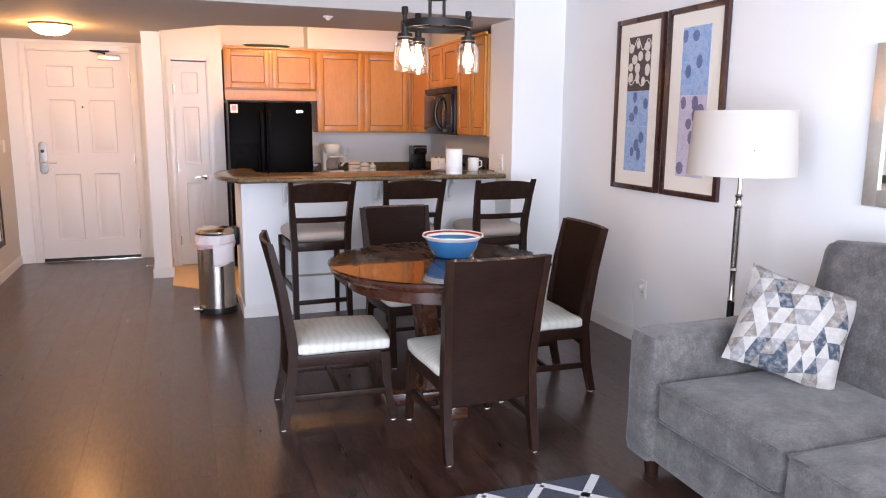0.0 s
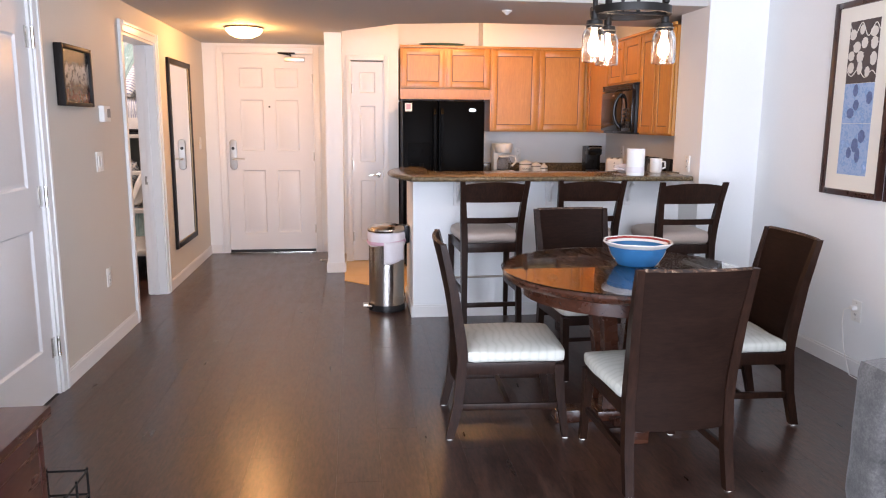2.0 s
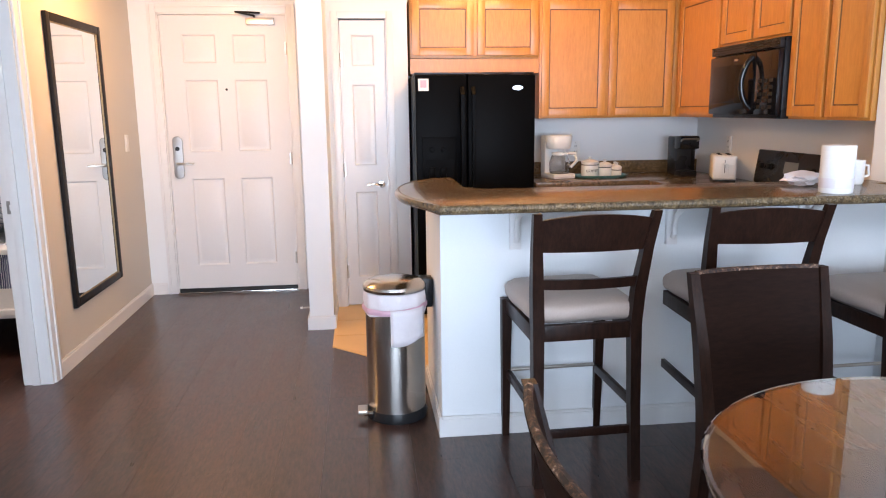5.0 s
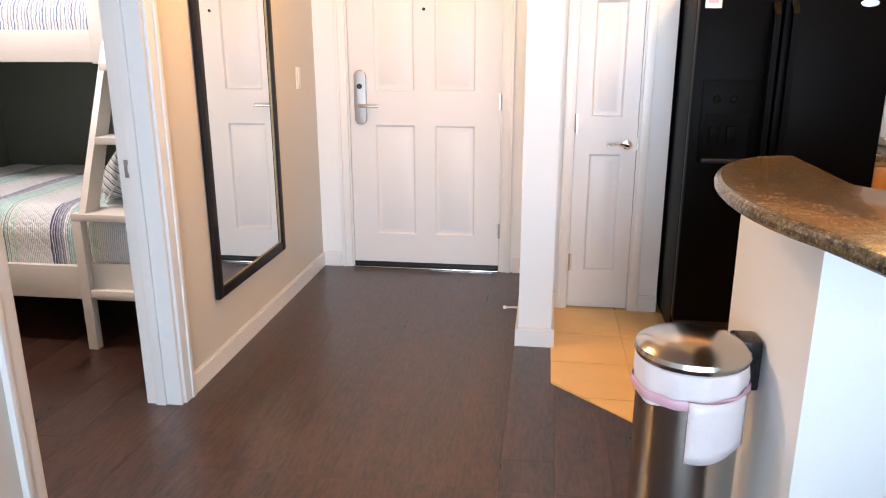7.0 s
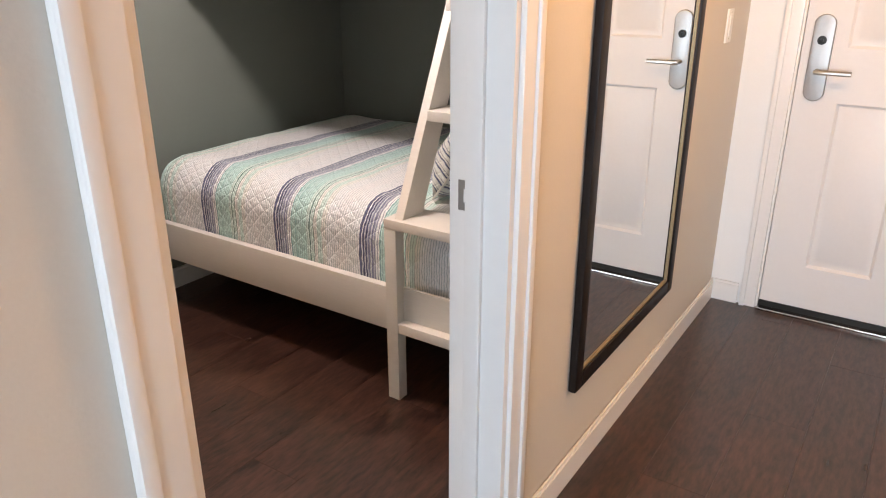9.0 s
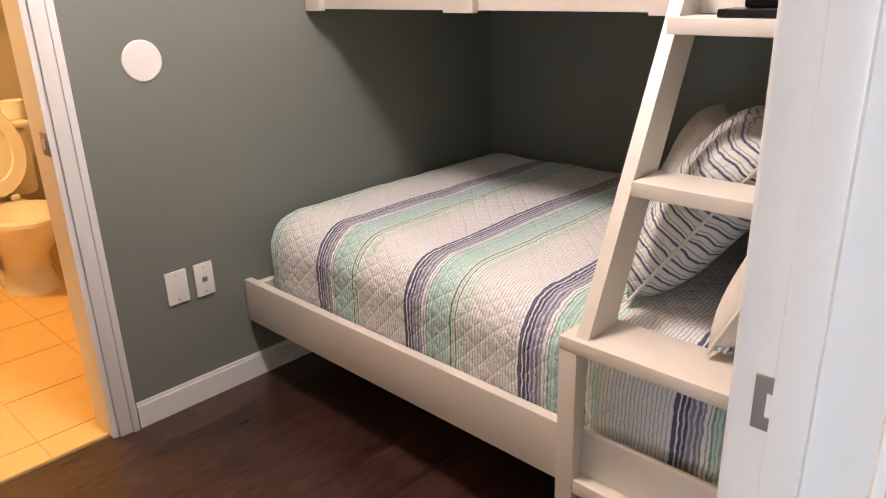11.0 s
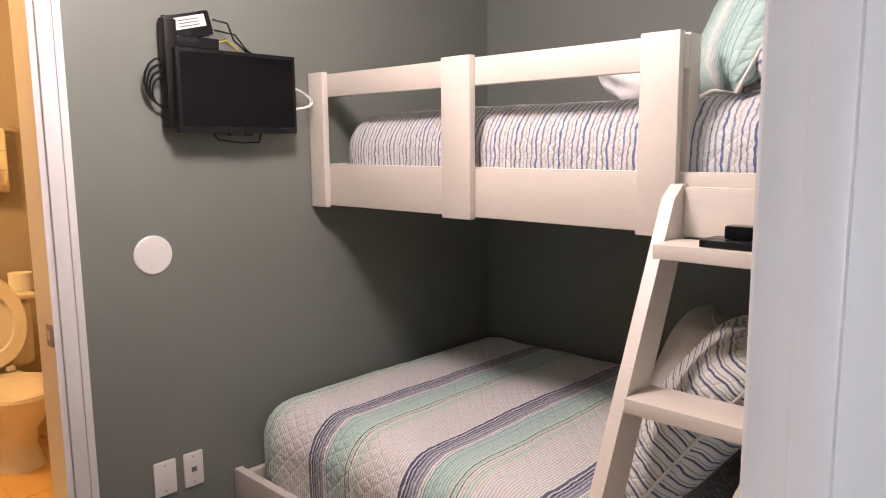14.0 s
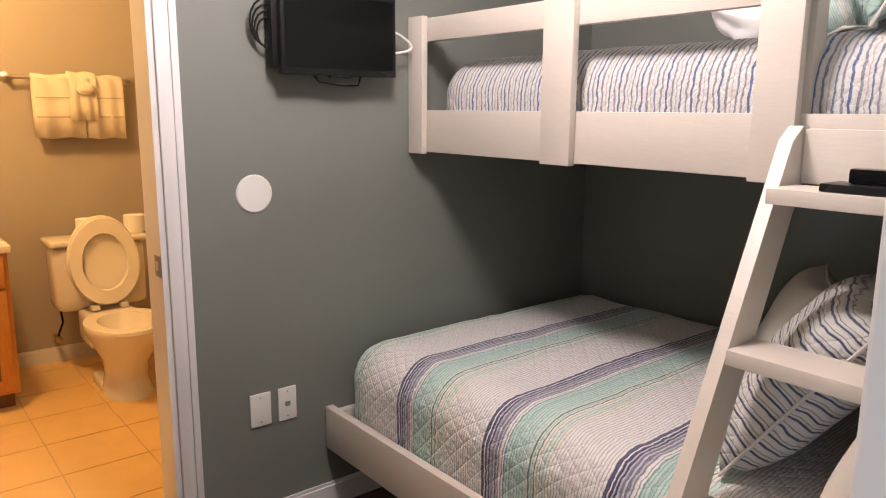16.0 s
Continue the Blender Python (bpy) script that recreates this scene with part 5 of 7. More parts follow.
def step_bin():
    b = thing("step_bin", (0.578, 5.735, 0), "brushed steel pedal bin with white liner hanging over its rim", "waste bin")
    r = 0.131
    part("base_ring", lathe([(0, 0), (r + 0.006, 0), (r + 0.008, 0.02), (r + 0.002, 0.045), (0, 0.045)], 48), "black_plastic", b)
    part("body", lathe([(r, 0.04), (r, 0.56), (r - 0.004, 0.56)], 64), "steel", b)
    bag = lathe([(r + 0.002, 0.49), (r + 0.007, 0.50), (r + 0.005, 0.525), (r + 0.008, 0.55), (r + 0.004, 0.582), (r - 0.01, 0.592)], 64)
    for v in bag.verts:
        a = math.atan2(v.co.y, v.co.x)
        k = 1 + 0.018 * math.sin(11 * a + 9 * v.co.z) + 0.012 * noise.noise(v.co * 22)
        v.co.x, v.co.y = v.co.x * k, v.co.y * k
        if v.co.z < 0.495:
            v.co.z += 0.010 * math.sin(3 * a)
    part("liner", smooth(bag), "bag_plastic", b, "white plastic bin liner")
    band = lathe([(r + 0.0085, 0.505), (r + 0.0115, 0.510), (r + 0.0115, 0.525), (r + 0.0085, 0.531)], 64)
    for v in band.verts:
        a = math.atan2(v.co.y, v.co.x)
        k = 1 + 0.018 * math.sin(11 * a + 9 * v.co.z) + 0.006
        v.co.x, v.co.y = v.co.x * k, v.co.y * k
        v.co.z += 0.012 * math.sin(a + 0.6)
    part("drawstring", smooth(band), "bag_band", b, "pink drawstring band")
    flap = bmesh.new()
    grid = [[flap.verts.new(((r + 0.016 + 0.004 * math.sin(5 * u)) * math.cos(radians(-100 + 68 * u)), (r + 0.016 + 0.004 * math.sin(5 * u)) * math.sin(radians(-100 + 68 * u)), 0.522 - 0.15 * w - 0.012 * math.sin(4 * u + 1) * w)) for u in [i / 12 for i in range(13)]] for w in [j / 6 for j in range(7)]]
    for p, q in zip(grid, grid[1:]):
        for i in range(12):
            flap.faces.new((p[i], p[i + 1], q[i + 1], q[i]))
    ob = part("liner_flap", smooth(flap), "bag_plastic", b, "loose flap of the bin liner")
    sol = ob.modifiers.new("thick", "SOLIDIFY")
    sol.thickness = 0.002
    part("lid", lathe([(r + 0.007, 0.588), (r + 0.011, 0.600), (r + 0.007, 0.612), (r - 0.01, 0.624), (r * 0.55, 0.638), (0, 0.643)], 64), "steel", b, "brushed steel domed lid")
    part("hinge_block", box(0.105, 0.172, 0.0, 0.085, 0.49, 0.625, 0.012), "black_plastic", b, "black lid hinge")
    part("pedal", tube([(-0.09, -0.06, 0.03), (-0.145, -0.075, 0.035), (-0.165, -0.05, 0.04), (-0.155, -0.02, 0.04)], 0.011), "steel", b, "steel foot pedal")
    part("pedal_pad", box(-0.178, -0.135, -0.085, -0.01, 0.034, 0.052, 0.006), "nickel", b)


step_bin()


def cabinet_door(bm_parent, w, h, m, handle=False):
    """A recessed-panel door, front on y = 0 looking to -y, lower left at the origin."""
    b = 0.052
    frame_bm = bmesh.new()
    for x0, x1, z0, z1 in ((0, b, 0, h), (w - b, w, 0, h), (b, w - b, 0, b), (b, w - b, h - b, h)):
        box(x0, x1, -0.019, 0, z0, z1, 0.003, bm=frame_bm)
    d = part("cabinet_door", frame_bm, "maple", bm_parent, m=m)
    part("panel", box(b - 0.004, w - b + 0.004, -0.011, -0.002, b - 0.004, h - b + 0.004), "maple", d)
    line = bmesh.new()
    g = 0.007
    for x0, x1, z0, z1 in ((b, b + g, b, h - b), (w - b - g, w - b, b, h - b), (b + g, w - b - g, b, b + g), (b + g, w - b - g, h - b - g, h - b)):
        box(x0, x1, -0.0125, -0.0105, z0, z1, bm=line)
    part("glaze_line", line, "maple_dark", d, "dark glaze in the panel edge")
    if handle:
        part("handle", tube([(w / 2 - 0.05, -0.02, h - 0.03), (w / 2 - 0.045, -0.045, h - 0.03), (w / 2 + 0.045, -0.045, h - 0.03), (w / 2 + 0.05, -0.02, h - 0.03)], 0.005), "brass", d, "brass bar handle")
    return d


def wall_cabinet(at, turn, w, h, depth, doors, label="honey maple wall cabinet with recessed panel doors"):
    c = thing("wall_cabinet", at, label, "cabinet", "kitchen wall cabinets", turn=turn)
    part("body", box(0, w, 0.0, depth, 0, h, 0.002), "maple", c)
    n = doors
    dw = w / n
    for k in range(n):
        cabinet_door(c, dw - 0.024, h - 0.03, pose(k * dw + 0.012, -0.001, 0.015))
    return c


CB, CT = 1.29, 2.085
wall_cabinet((0.802, 7.63, 1.70), 0, 0.885, CT - 1.70, 0.318, 2, "short honey maple cabinet above the fridge")
part_panel = tagged(part("filler_panel", box(0.802, 1.687, 7.64, KY - 0.002, 1.60, 1.698), "maple"), "honey maple filler panel above the fridge", "panel")
wall_cabinet((1.69, 7.63, CB), 0, 0.955, CT - CB, 0.318, 2)
corner = thing("wall_cabinet", (2.647, 7.60, CB), "honey maple corner wall cabinet", "cabinet", "kitchen wall cabinets")
part("body", box(0.0, KX - 2.649, 0.03, KY - 7.602, 0, CT - CB, 0.002), "maple", corner)
wall_cabinet((2.68, 7.595, CB), -90, 0.593, CT - CB, KX - 2.682, 1, "narrow honey maple wall cabinet beside the microwave")
wall_cabinet((2.68, 7.0, 1.715), -90, 0.758, CT - 1.715, KX - 2.682, 2, "short honey maple cabinet above the microwave")
wall_cabinet((2.68, 6.240, CB), -90, 0.314, CT - CB, KX - 2.682, 1)
wall_cabinet((2.68, 5.924, CB), -90, 0.314, CT - CB, KX - 2.682, 1)


def crown():
    c = thing("cabinet_crown", (0.802, 7.63, CT), "slim maple crown strip along the cabinet tops", "moulding")
    part("strip", box(0, 1.87, -0.02, 0.0, 0.0005, 0.022, 0.004), "maple", c), part("strip", box(1.858, 1.878, -2.02, -0.021, 0.0005, 0.022, 0.004), "maple", c)


crown()


def microwave():
    m = thing("microwave", (2.62, 6.998, 1.292), "black over-range microwave with curved handle", "microwave", turn=-90)
    w, h, d = 0.755, 0.42, KX - 2.625
    part("body", box(0, w, 0.02, d, 0, h, 0.006), "black_plastic", m)
    door = part("door", box(0.004, w * 0.70, -0.012, 0.019, 0.02, h - 0.065, 0.012), "black_gloss", m)
    part("window", box(0.05, w * 0.55, -0.0145, -0.0122, 0.085, h - 0.12, 0.001), "smoked_glass", door, "dark see-through door window")
    part("handle", tube([(w * 0.66 - 0.014 * math.sin(math.pi * k / 12), -0.010 - 0.055 * math.sin(math.pi * k / 12) ** 0.6, 0.05 + 0.28 * k / 12) for k in range(13)], 0.016, 12), "black_gloss", door)
    panel = part("control_panel", box(w * 0.705, w - 0.004, -0.01, 0.019, 0.02, h - 0.065, 0.006), "black_gloss", m)
    for r in range(5):
        for c in range(3):
            part("key", box(w * 0.75 + c * 0.055, w * 0.75 + c * 0.055 + 0.036, -0.0125, -0.0102, 0.05 + r * 0.035, 0.07 + r * 0.035), "black_metal", panel)
    part("vent_grille", box(0.004, w - 0.004, -0.006, 0.019, h - 0.055, h - 0.006, 0.003), "black_plastic", m)
    for k in range(3):
        part("vent_slat", box(0.02, w - 0.02, -0.009, -0.006, h - 0.048 + k * 0.014, h - 0.042 + k * 0.014), "black_metal", m)
    part("badge", box(0.30, 0.34, -0.0145, -0.0125, h - 0.10, h - 0.088, 0.0008), "nickel", m)


microwave()


def fridge():
    f = thing("fridge", (0.80, 7.22, 0), "black side-by-side fridge with ice dispenser", "fridge")
    w, h, d = 0.765, 1.585, 0.72
    part("body", box(0, w, 0.065, d, 0.03, h - 0.01, 0.005), "fridge_black", f)
    part("kick_grille", box(0.01, w - 0.01, 0.04, 0.064, 0.03, 0.10, 0.002), "black_plastic", f)
    part("top_trim", box(0, w, 0.05, 0.3, h - 0.009, h + 0.004, 0.003), "black_plastic", f)
    sp = w * 0.43
    freezer = part("freezer_door", box(0.0, sp - 0.004, 0.0, 0.062, 0.11, h - 0.012, 0.012), "fridge_black", f)
    door = part("fridge_door", box(sp + 0.004, w, 0.0, 0.062, 0.11, h - 0.012, 0.012), "fridge_black", f)
    for x, p in ((sp - 0.035, freezer), (sp + 0.035, door)):
        part("handle", sweep_bar([(x, 0.0, 0.62), (x, -0.04, 0.66), (x, -0.045, 1.05), (x, -0.04, 1.45), (x, 0.0, 1.50)], 0.024, 0.022), "fridge_black", p)
    disp = part("ice_dispenser", box(0.04, sp - 0.07, -0.006, 0.002, 0.84, 1.19, 0.004), "fridge_black", freezer, "glossy black ice and water dispenser")
    part("recess", box(0.06, sp - 0.09, -0.0075, -0.0062, 0.86, 1.05), "fridge_black", disp)
    for x in (0.10, 0.17):
        part("lever", box(x - 0.02, x + 0.02, -0.022, -0.008, 0.93, 1.0, 0.004), "fridge_black", disp)
        part("button", lathe([(0, 0.004), (0.014, 0.003), (0.016, 0)], 16), "fridge_black", disp, m=pose(x, -0.006, 1.11, 90))
    part("dispenser_tray", box(0.055, sp - 0.085, -0.03, -0.006, 0.845, 0.862, 0.003), "black_plastic", disp)
    st = part("sticker", box(0.02, 0.085, -0.0012, 0.0002, 1.475, 1.55), "paper", freezer, "white energy sticker with a pink square")
    part("sticker_print", box(0.033, 0.072, -0.002, -0.0013, 1.495, 1.54), "bag_band", st)
    part("badge", lathe([(0, 0.003), (0.034, 0.0025), (0.036, 0)], 32, sy=0.42), "chrome", door, "oval chrome badge", m=pose(w - 0.115, 0.0005, 1.49, 90))
    for x in (0.05, w - 0.05):
        part("foot", lathe([(0, 0.03), (0.02, 0.03), (0.02, 0.005), (0, 0.005)], 12, at=(x, 0.12, 0)), "black_plastic", f)


fridge()


def base_units():
    for x0, x1, n in ((1.60, 2.34, 2), (2.343, 2.98, 1)):
        c = thing("base_cabinet", (x0, 7.35, 0), "honey maple base cabinet with drawers and brass handles", "cabinet", "kitchen base cabinets")
        w = x1 - x0
        part("body", box(0, w, 0.002, KY - 7.352, 0.09, 0.84), "maple", c)
        part("toe_kick", box(0, w, 0.06, KY - 7.352, 0.0, 0.089), "maple_dark", c)
        for k in range(n):
            dw = w / n
            if x0 < 2.3:
                dr = part("drawer_front", box(k * dw + 0.01, (k + 1) * dw - 0.01, -0.018, 0.001, 0.68, 0.82, 0.003), "maple", c)
                cx = (k + 0.5) * dw
                part("handle", tube([(cx - 0.05, -0.018, 0.76), (cx - 0.04, -0.045, 0.755), (cx + 0.04, -0.045, 0.755), (cx + 0.05, -0.018, 0.76)], 0.006), "brass", dr, "brass bar handle")
                cabinet_door(c, dw - 0.02, 0.56, pose(k * dw + 0.01, 0, 0.105))
    c = thing("base_cabinet", (2.40, 6.235, 0), "honey maple base cabinet beside the range", "cabinet", "kitchen base cabinets", turn=-90)
    part("body", box(0, 0.60, 0.002, KX - 2.402, 0.09, 0.84), "maple", c), part("toe_kick", box(0, 0.60, 0.06, KX - 2.402, 0.0, 0.089), "maple_dark", c)
    cabinet_door(c, 0.58, 0.70, pose(0.01, 0, 0.11))
    top = thing("worktop", (1.60, 7.32, 0.842), "brown speckled granite worktop with low upstand", "countertop")
    part("slab", box(0, KX - 1.602, 0, KY - 7.322, 0, 0.034, 0.006), "granite", top)
    part("upstand", box(0, KX - 1.602, KY - 7.345, KY - 7.322, 0.0345, 0.125, 0.003), "granite", top)
    top = thing("worktop", (2.38, 5.62, 0.842), "brown speckled granite worktop beside the range", "countertop")
    part("slab", box(0, KX - 2.382, 0, 0.616, 0, 0.034, 0.006), "granite", top)
    top = thing("worktop", (2.38, 7.003, 0.842), "narrow granite worktop strip beside the range", "countertop")
    part("slab", box(0, KX - 2.382, 0, 0.315, 0, 0.034, 0.004), "granite", top)


base_units()


def kitchen_range():
    r = thing("kitchen_range", (2.38, 7.0, 0), "black electric range with glass hob and rear control panel", "cooker", turn=-90)
    w, d = 0.758, KX - 2.382
    part("body", box(0, w, 0.02, d, 0.02, 0.862, 0.004), "black_plastic", r)
    part("hob", box(0, w, 0.0, d - 0.06, 0.863, 0.882, 0.004), "black_gloss", r, "glossy black glass hob")
    part("oven_door", box(0.01, w - 0.01, -0.01, 0.02, 0.18, 0.78, 0.01), "black_gloss", r)
    part("oven_handle", tube([(0.06, -0.01, 0.72), (0.07, -0.05, 0.72), (w - 0.07, -0.05, 0.72), (w - 0.06, -0.01, 0.72)], 0.011), "black_metal", r)
    cp = part("control_panel", prism([(0, 0), (w, 0), (w, 0.055), (0, 0.055)], 0, 0.21, 0.008), "black_plastic", r, m=pose(0, d - 0.058, 0.883, -8))
    for k in range(5):
        x = (0.07, 0.16, 0.60, 0.69, 0.38)[k]
        if k < 4:
            part("knob", lathe([(0, 0.022), (0.016, 0.02), (0.02, 0)], 20), "black_metal", cp, m=pose(x, -0.001, 0.11, 90))
        else:
            part("display", box(x - 0.07, x + 0.07, -0.003, -0.0005, 0.08, 0.15), "lens_grey", cp)
    part("foot", box(0.03, 0.08, 0.05, 0.1, 0.0, 0.02), "black_plastic", r), part("foot", box(w - 0.08, w - 0.03, 0.05, 0.1, 0.0, 0.02), "black_plastic", r)


kitchen_range()
WTOP = 0.8765


def coffee_maker():
    c = thing("coffee_maker", (1.83, 7.62, WTOP), "white drip coffee maker with glass jug", "coffee maker", turn=14)
    part("base", box(-0.085, 0.085, -0.10, 0.10, 0, 0.035, 0.012), "white_plastic", c)
    part("tower", box(-0.085, 0.085, 0.035, 0.105, 0.033, 0.296, 0.012), "white_plastic", c)
    part("head", lathe([(0, 0.205), (0.078, 0.205), (0.084, 0.215), (0.096, 0.285), (0.092, 0.297), (0, 0.30)], 32), "white_plastic", c)
    part("hot_plate", lathe([(0, 0.0355), (0.066, 0.0355), (0.066, 0.039), (0, 0.039)], 28, at=(0, -0.02, 0)), "black_metal", c)
    jug = part("glass_jug", lathe([(0, 0.04), (0.066, 0.042), (0.074, 0.07), (0.07, 0.12), (0.052, 0.165), (0.052, 0.18), (0.049, 0.18), (0.049, 0.163), (0.066, 0.118), (0.070, 0.072), (0.062, 0.046), (0, 0.044)], 32, at=(0, -0.02, 0)), "jar_glass", c, "clear glass coffee jug")
    part("jug_handle", tube([(0.05, -0.04, 0.175), (0.10, -0.06, 0.17), (0.112, -0.065, 0.12), (0.075, -0.045, 0.075)], 0.011), "white_plastic", jug)
    part("jug_band", lathe([(0.053, 0.160), (0.056, 0.163), (0.056, 0.178), (0.053, 0.182)], 28, at=(0, -0.02, 0)), "white_plastic", jug)


coffee_maker()


def canisters():
    t = thing("tray", (2.13, 7.60, WTOP), "oval green glazed serving tray on the worktop", "tray")
    part("dish", lathe([(0, 0), (0.17, 0), (0.195, 0.012), (0.2, 0.02), (0.19, 0.018), (0.165, 0.008), (0, 0.006)], 40, sy=0.62), "teal_glaze", t)
    for k, (x, y, r, h) in enumerate(((-0.075, 0.0, 0.062, 0.095), (0.035, 0.01, 0.05, 0.075), (0.112, -0.02, 0.036, 0.056), (0.128, 0.058, 0.036, 0.056))):
        c = thing("canister", (2.13 + x, 7.60 + y, WTOP + 0.0065), "white ceramic lidded canister with dark lettering" if k == 0 else "small white ceramic lidded canister", "canister", "canisters on the tray")
        part("jar", lathe([(0, 0), (r * 0.92, 0), (r, 0.01), (r, h - 0.008), (r * 0.95, h), (0, h)], 28), "ceramic", c)
        part("lid", lathe([(r * 1.03, h + 0.0005), (r * 1.03, h + 0.010), (r * 0.6, h + 0.022), (0.010, h + 0.026), (0.013, h + 0.040), (0, h + 0.043)], 28), "ceramic", c)
        part("band", lathe([(r * 1.004, h - 0.014), (r * 1.008, h - 0.011), (r * 1.004, h - 0.008)], 28), "black_metal", c)
        if k == 0:
            cu = bpy.data.curves.new("lettering", "FONT")
            cu.body, cu.size, cu.align_x, cu.align_y, cu.extrude = "COFFEE", 0.026, "CENTER", "CENTER", 0.0006
            tmp = bpy.data.objects.new("lettering", cu)
            me = bpy.data.meshes.new_from_object(tmp)
            bpy.data.objects.remove(tmp)
            bm = bmesh.new()
            bm.from_mesh(me)
            bmesh.ops.transform(bm, matrix=pose(0, 0, 0, 90), verts=bm.verts[:])
            for v in bm.verts:
                a = v.co.x / r
                v.co.x, v.co.y = (r + 0.0008 - v.co.y) * math.sin(a), -(r + 0.0008 - v.co.y) * math.cos(a)
            part("lettering", bm, "black_metal", c, "dark word on the canister", m=pose(0, 0, h * 0.45))


canisters()


def pod_machine():
    p = thing("pod_coffee_machine", (2.735, 7.62, WTOP), "black single-cup coffee machine", "coffee maker")
    part("tower", box(-0.055, 0.065, -0.02, 0.12, 0, 0.275, 0.012), "black_plastic", p)
    part("drip_tray", box(-0.06, 0.06, -0.13, -0.021, 0, 0.04, 0.008), "black_plastic", p)
    part("brew_head", box(-0.068, 0.075, -0.12, -0.021, 0.19, 0.282, 0.012), "black_gloss", p)
    part("lever", tube([(-0.06, -0.12, 0.25), (-0.06, -0.145, 0.262), (0.06, -0.145, 0.262), (0.06, -0.12, 0.25)], 0.007), "nickel", p, "silver lift handle")
    part("water_tank", box(0.0655, 0.098, -0.01, 0.12, 0.01, 0.278, 0.008), "smoked_glass", p)


pod_machine()


def toaster():
    t = thing("toaster", (2.84, 7.21, WTOP), "white two-slot toaster on the worktop", "toaster", turn=-112)
    part("body", box(-0.13, 0.13, -0.075, 0.075, 0.01, 0.172, 0.022, seg=4), "white_plastic", t)
    for y in (-0.028, 0.028):
        part("slot", box(-0.095, 0.095, y - 0.012, y + 0.012, 0.170, 0.1735), "dark_gap", t)
    part("lever", box(0.13, 0.15, -0.014, 0.014, 0.112, 0.124, 0.004), "white_plastic", t)
    part("lever_slot", box(0.1295, 0.1312, -0.002, 0.002, 0.06, 0.14), "dark_gap", t)
    part("control_marks", box(0.1295, 0.1312, 0.022, 0.06, 0.04, 0.11), "ceramic", t)
    part("base", box(-0.12, 0.12, -0.07, 0.07, 0.0, 0.0105), "black_plastic", t)


toaster()


def paper_towel():
    p = thing("paper_towel_roll", (2.24, 5.17, 1.0335), "white paper towel roll standing on the bar", "paper towel")
    part("roll", lathe([(0.02, 0.0), (0.058, 0.0), (0.060, 0.003), (0.060, 0.175), (0.058, 0.178), (0.02, 0.178), (0.02, 0.0)], 40), "paper", p)
    part("wrapper_print", lathe([(0.0604, 0.02), (0.0608, 0.022), (0.0608, 0.055), (0.0604, 0.057)], 40), "bag_plastic", p, "pale printed wrapper band")
    m = thing("mug", (2.50, 5.44, 1.0335), "white ceramic mug on the bar", "mug")
    part("cup", lathe([(0, 0), (0.036, 0), (0.042, 0.01), (0.043, 0.10), (0.040, 0.10), (0.038, 0.012), (0, 0.008)], 28), "ceramic", m)
    part("mug_handle", tube([(0.04, 0, 0.08), (0.068, 0, 0.075), (0.070, 0, 0.035), (0.04, 0, 0.025)], 0.006), "ceramic", m)
    w = thing("crumpled_wrapper", (2.27, 5.42, 1.0335), "crumpled white plastic wrapper on the bar", "wrapper")
    bm = bmesh.new()
    bmesh.ops.create_icosphere(bm, subdivisions=3, radius=0.06)
    for v in bm.verts:
        n = noise.noise(v.co * 40) * 0.35 + noise.noise(v.co * 90) * 0.2
        v.co = Vector((v.co.x * 1.3, v.co.y, v.co.z * 0.5)) * (1 + n)
    lo = min(v.co.z for v in bm.verts)
    for v in bm.verts:
        v.co.z -= lo
    part("film", bm, "bag_plastic", w)


paper_towel()


def platter():
    p = thing("platter", (1.22, 7.72, CT + 0.0005), "long dark green oval platter on top of the cabinets", "platter")
    part("dish", lathe([(0, 0), (0.13, 0), (0.20, 0.03), (0.225, 0.045), (0.215, 0.048), (0.19, 0.036), (0.12, 0.008), (0, 0.007)], 48, sy=0.42), "green_glaze", p)


platter()


def kitchen_light():
    k = thing("kitchen_ceiling_light", (1.30, 6.70, 2.46), "square warm ceiling light in the kitchen, lit", "ceiling lamp")
    part("housing", box(-0.28, 0.28, -0.28, 0.28, -0.03, -0.0005, 0.006), "white_plastic", k)
    d = part("diffuser", box(-0.25, 0.25, -0.25, 0.25, -0.042, -0.0305, 0.004), "panel_glow", k)
    d.visible_shadow = False


kitchen_light()


def door_stop():
    d = thing("door_stop", (0.10 - T, 7.46, 0.05), "spring door stop with white tip on the skirting board", "door stop")
    part("spring", tube([(0, 0, 0), (-0.06, 0, -0.002)], 0.006), "nickel", d)
    part("tip", tube([(-0.06, 0, -0.002), (-0.075, 0, -0.003)], 0.009), "white_plastic", d)


door_stop()

# ---- bunk room ----
bl = thing("bunk_room_light", (-2.2, 6.49, 2.5), "round white ceiling light in the bunk room, lit", "ceiling lamp")
part("pan", lathe([(0, 0), (0.15, 0), (0.15, -0.02), (0, -0.02)], 40), "white_plastic", bl)
dm = part("dome", lathe([(0.145, -0.02), (0.13, -0.06), (0.08, -0.09), (0, -0.10)], 40), "bunk_glow", bl)
dm.visible_shadow = False


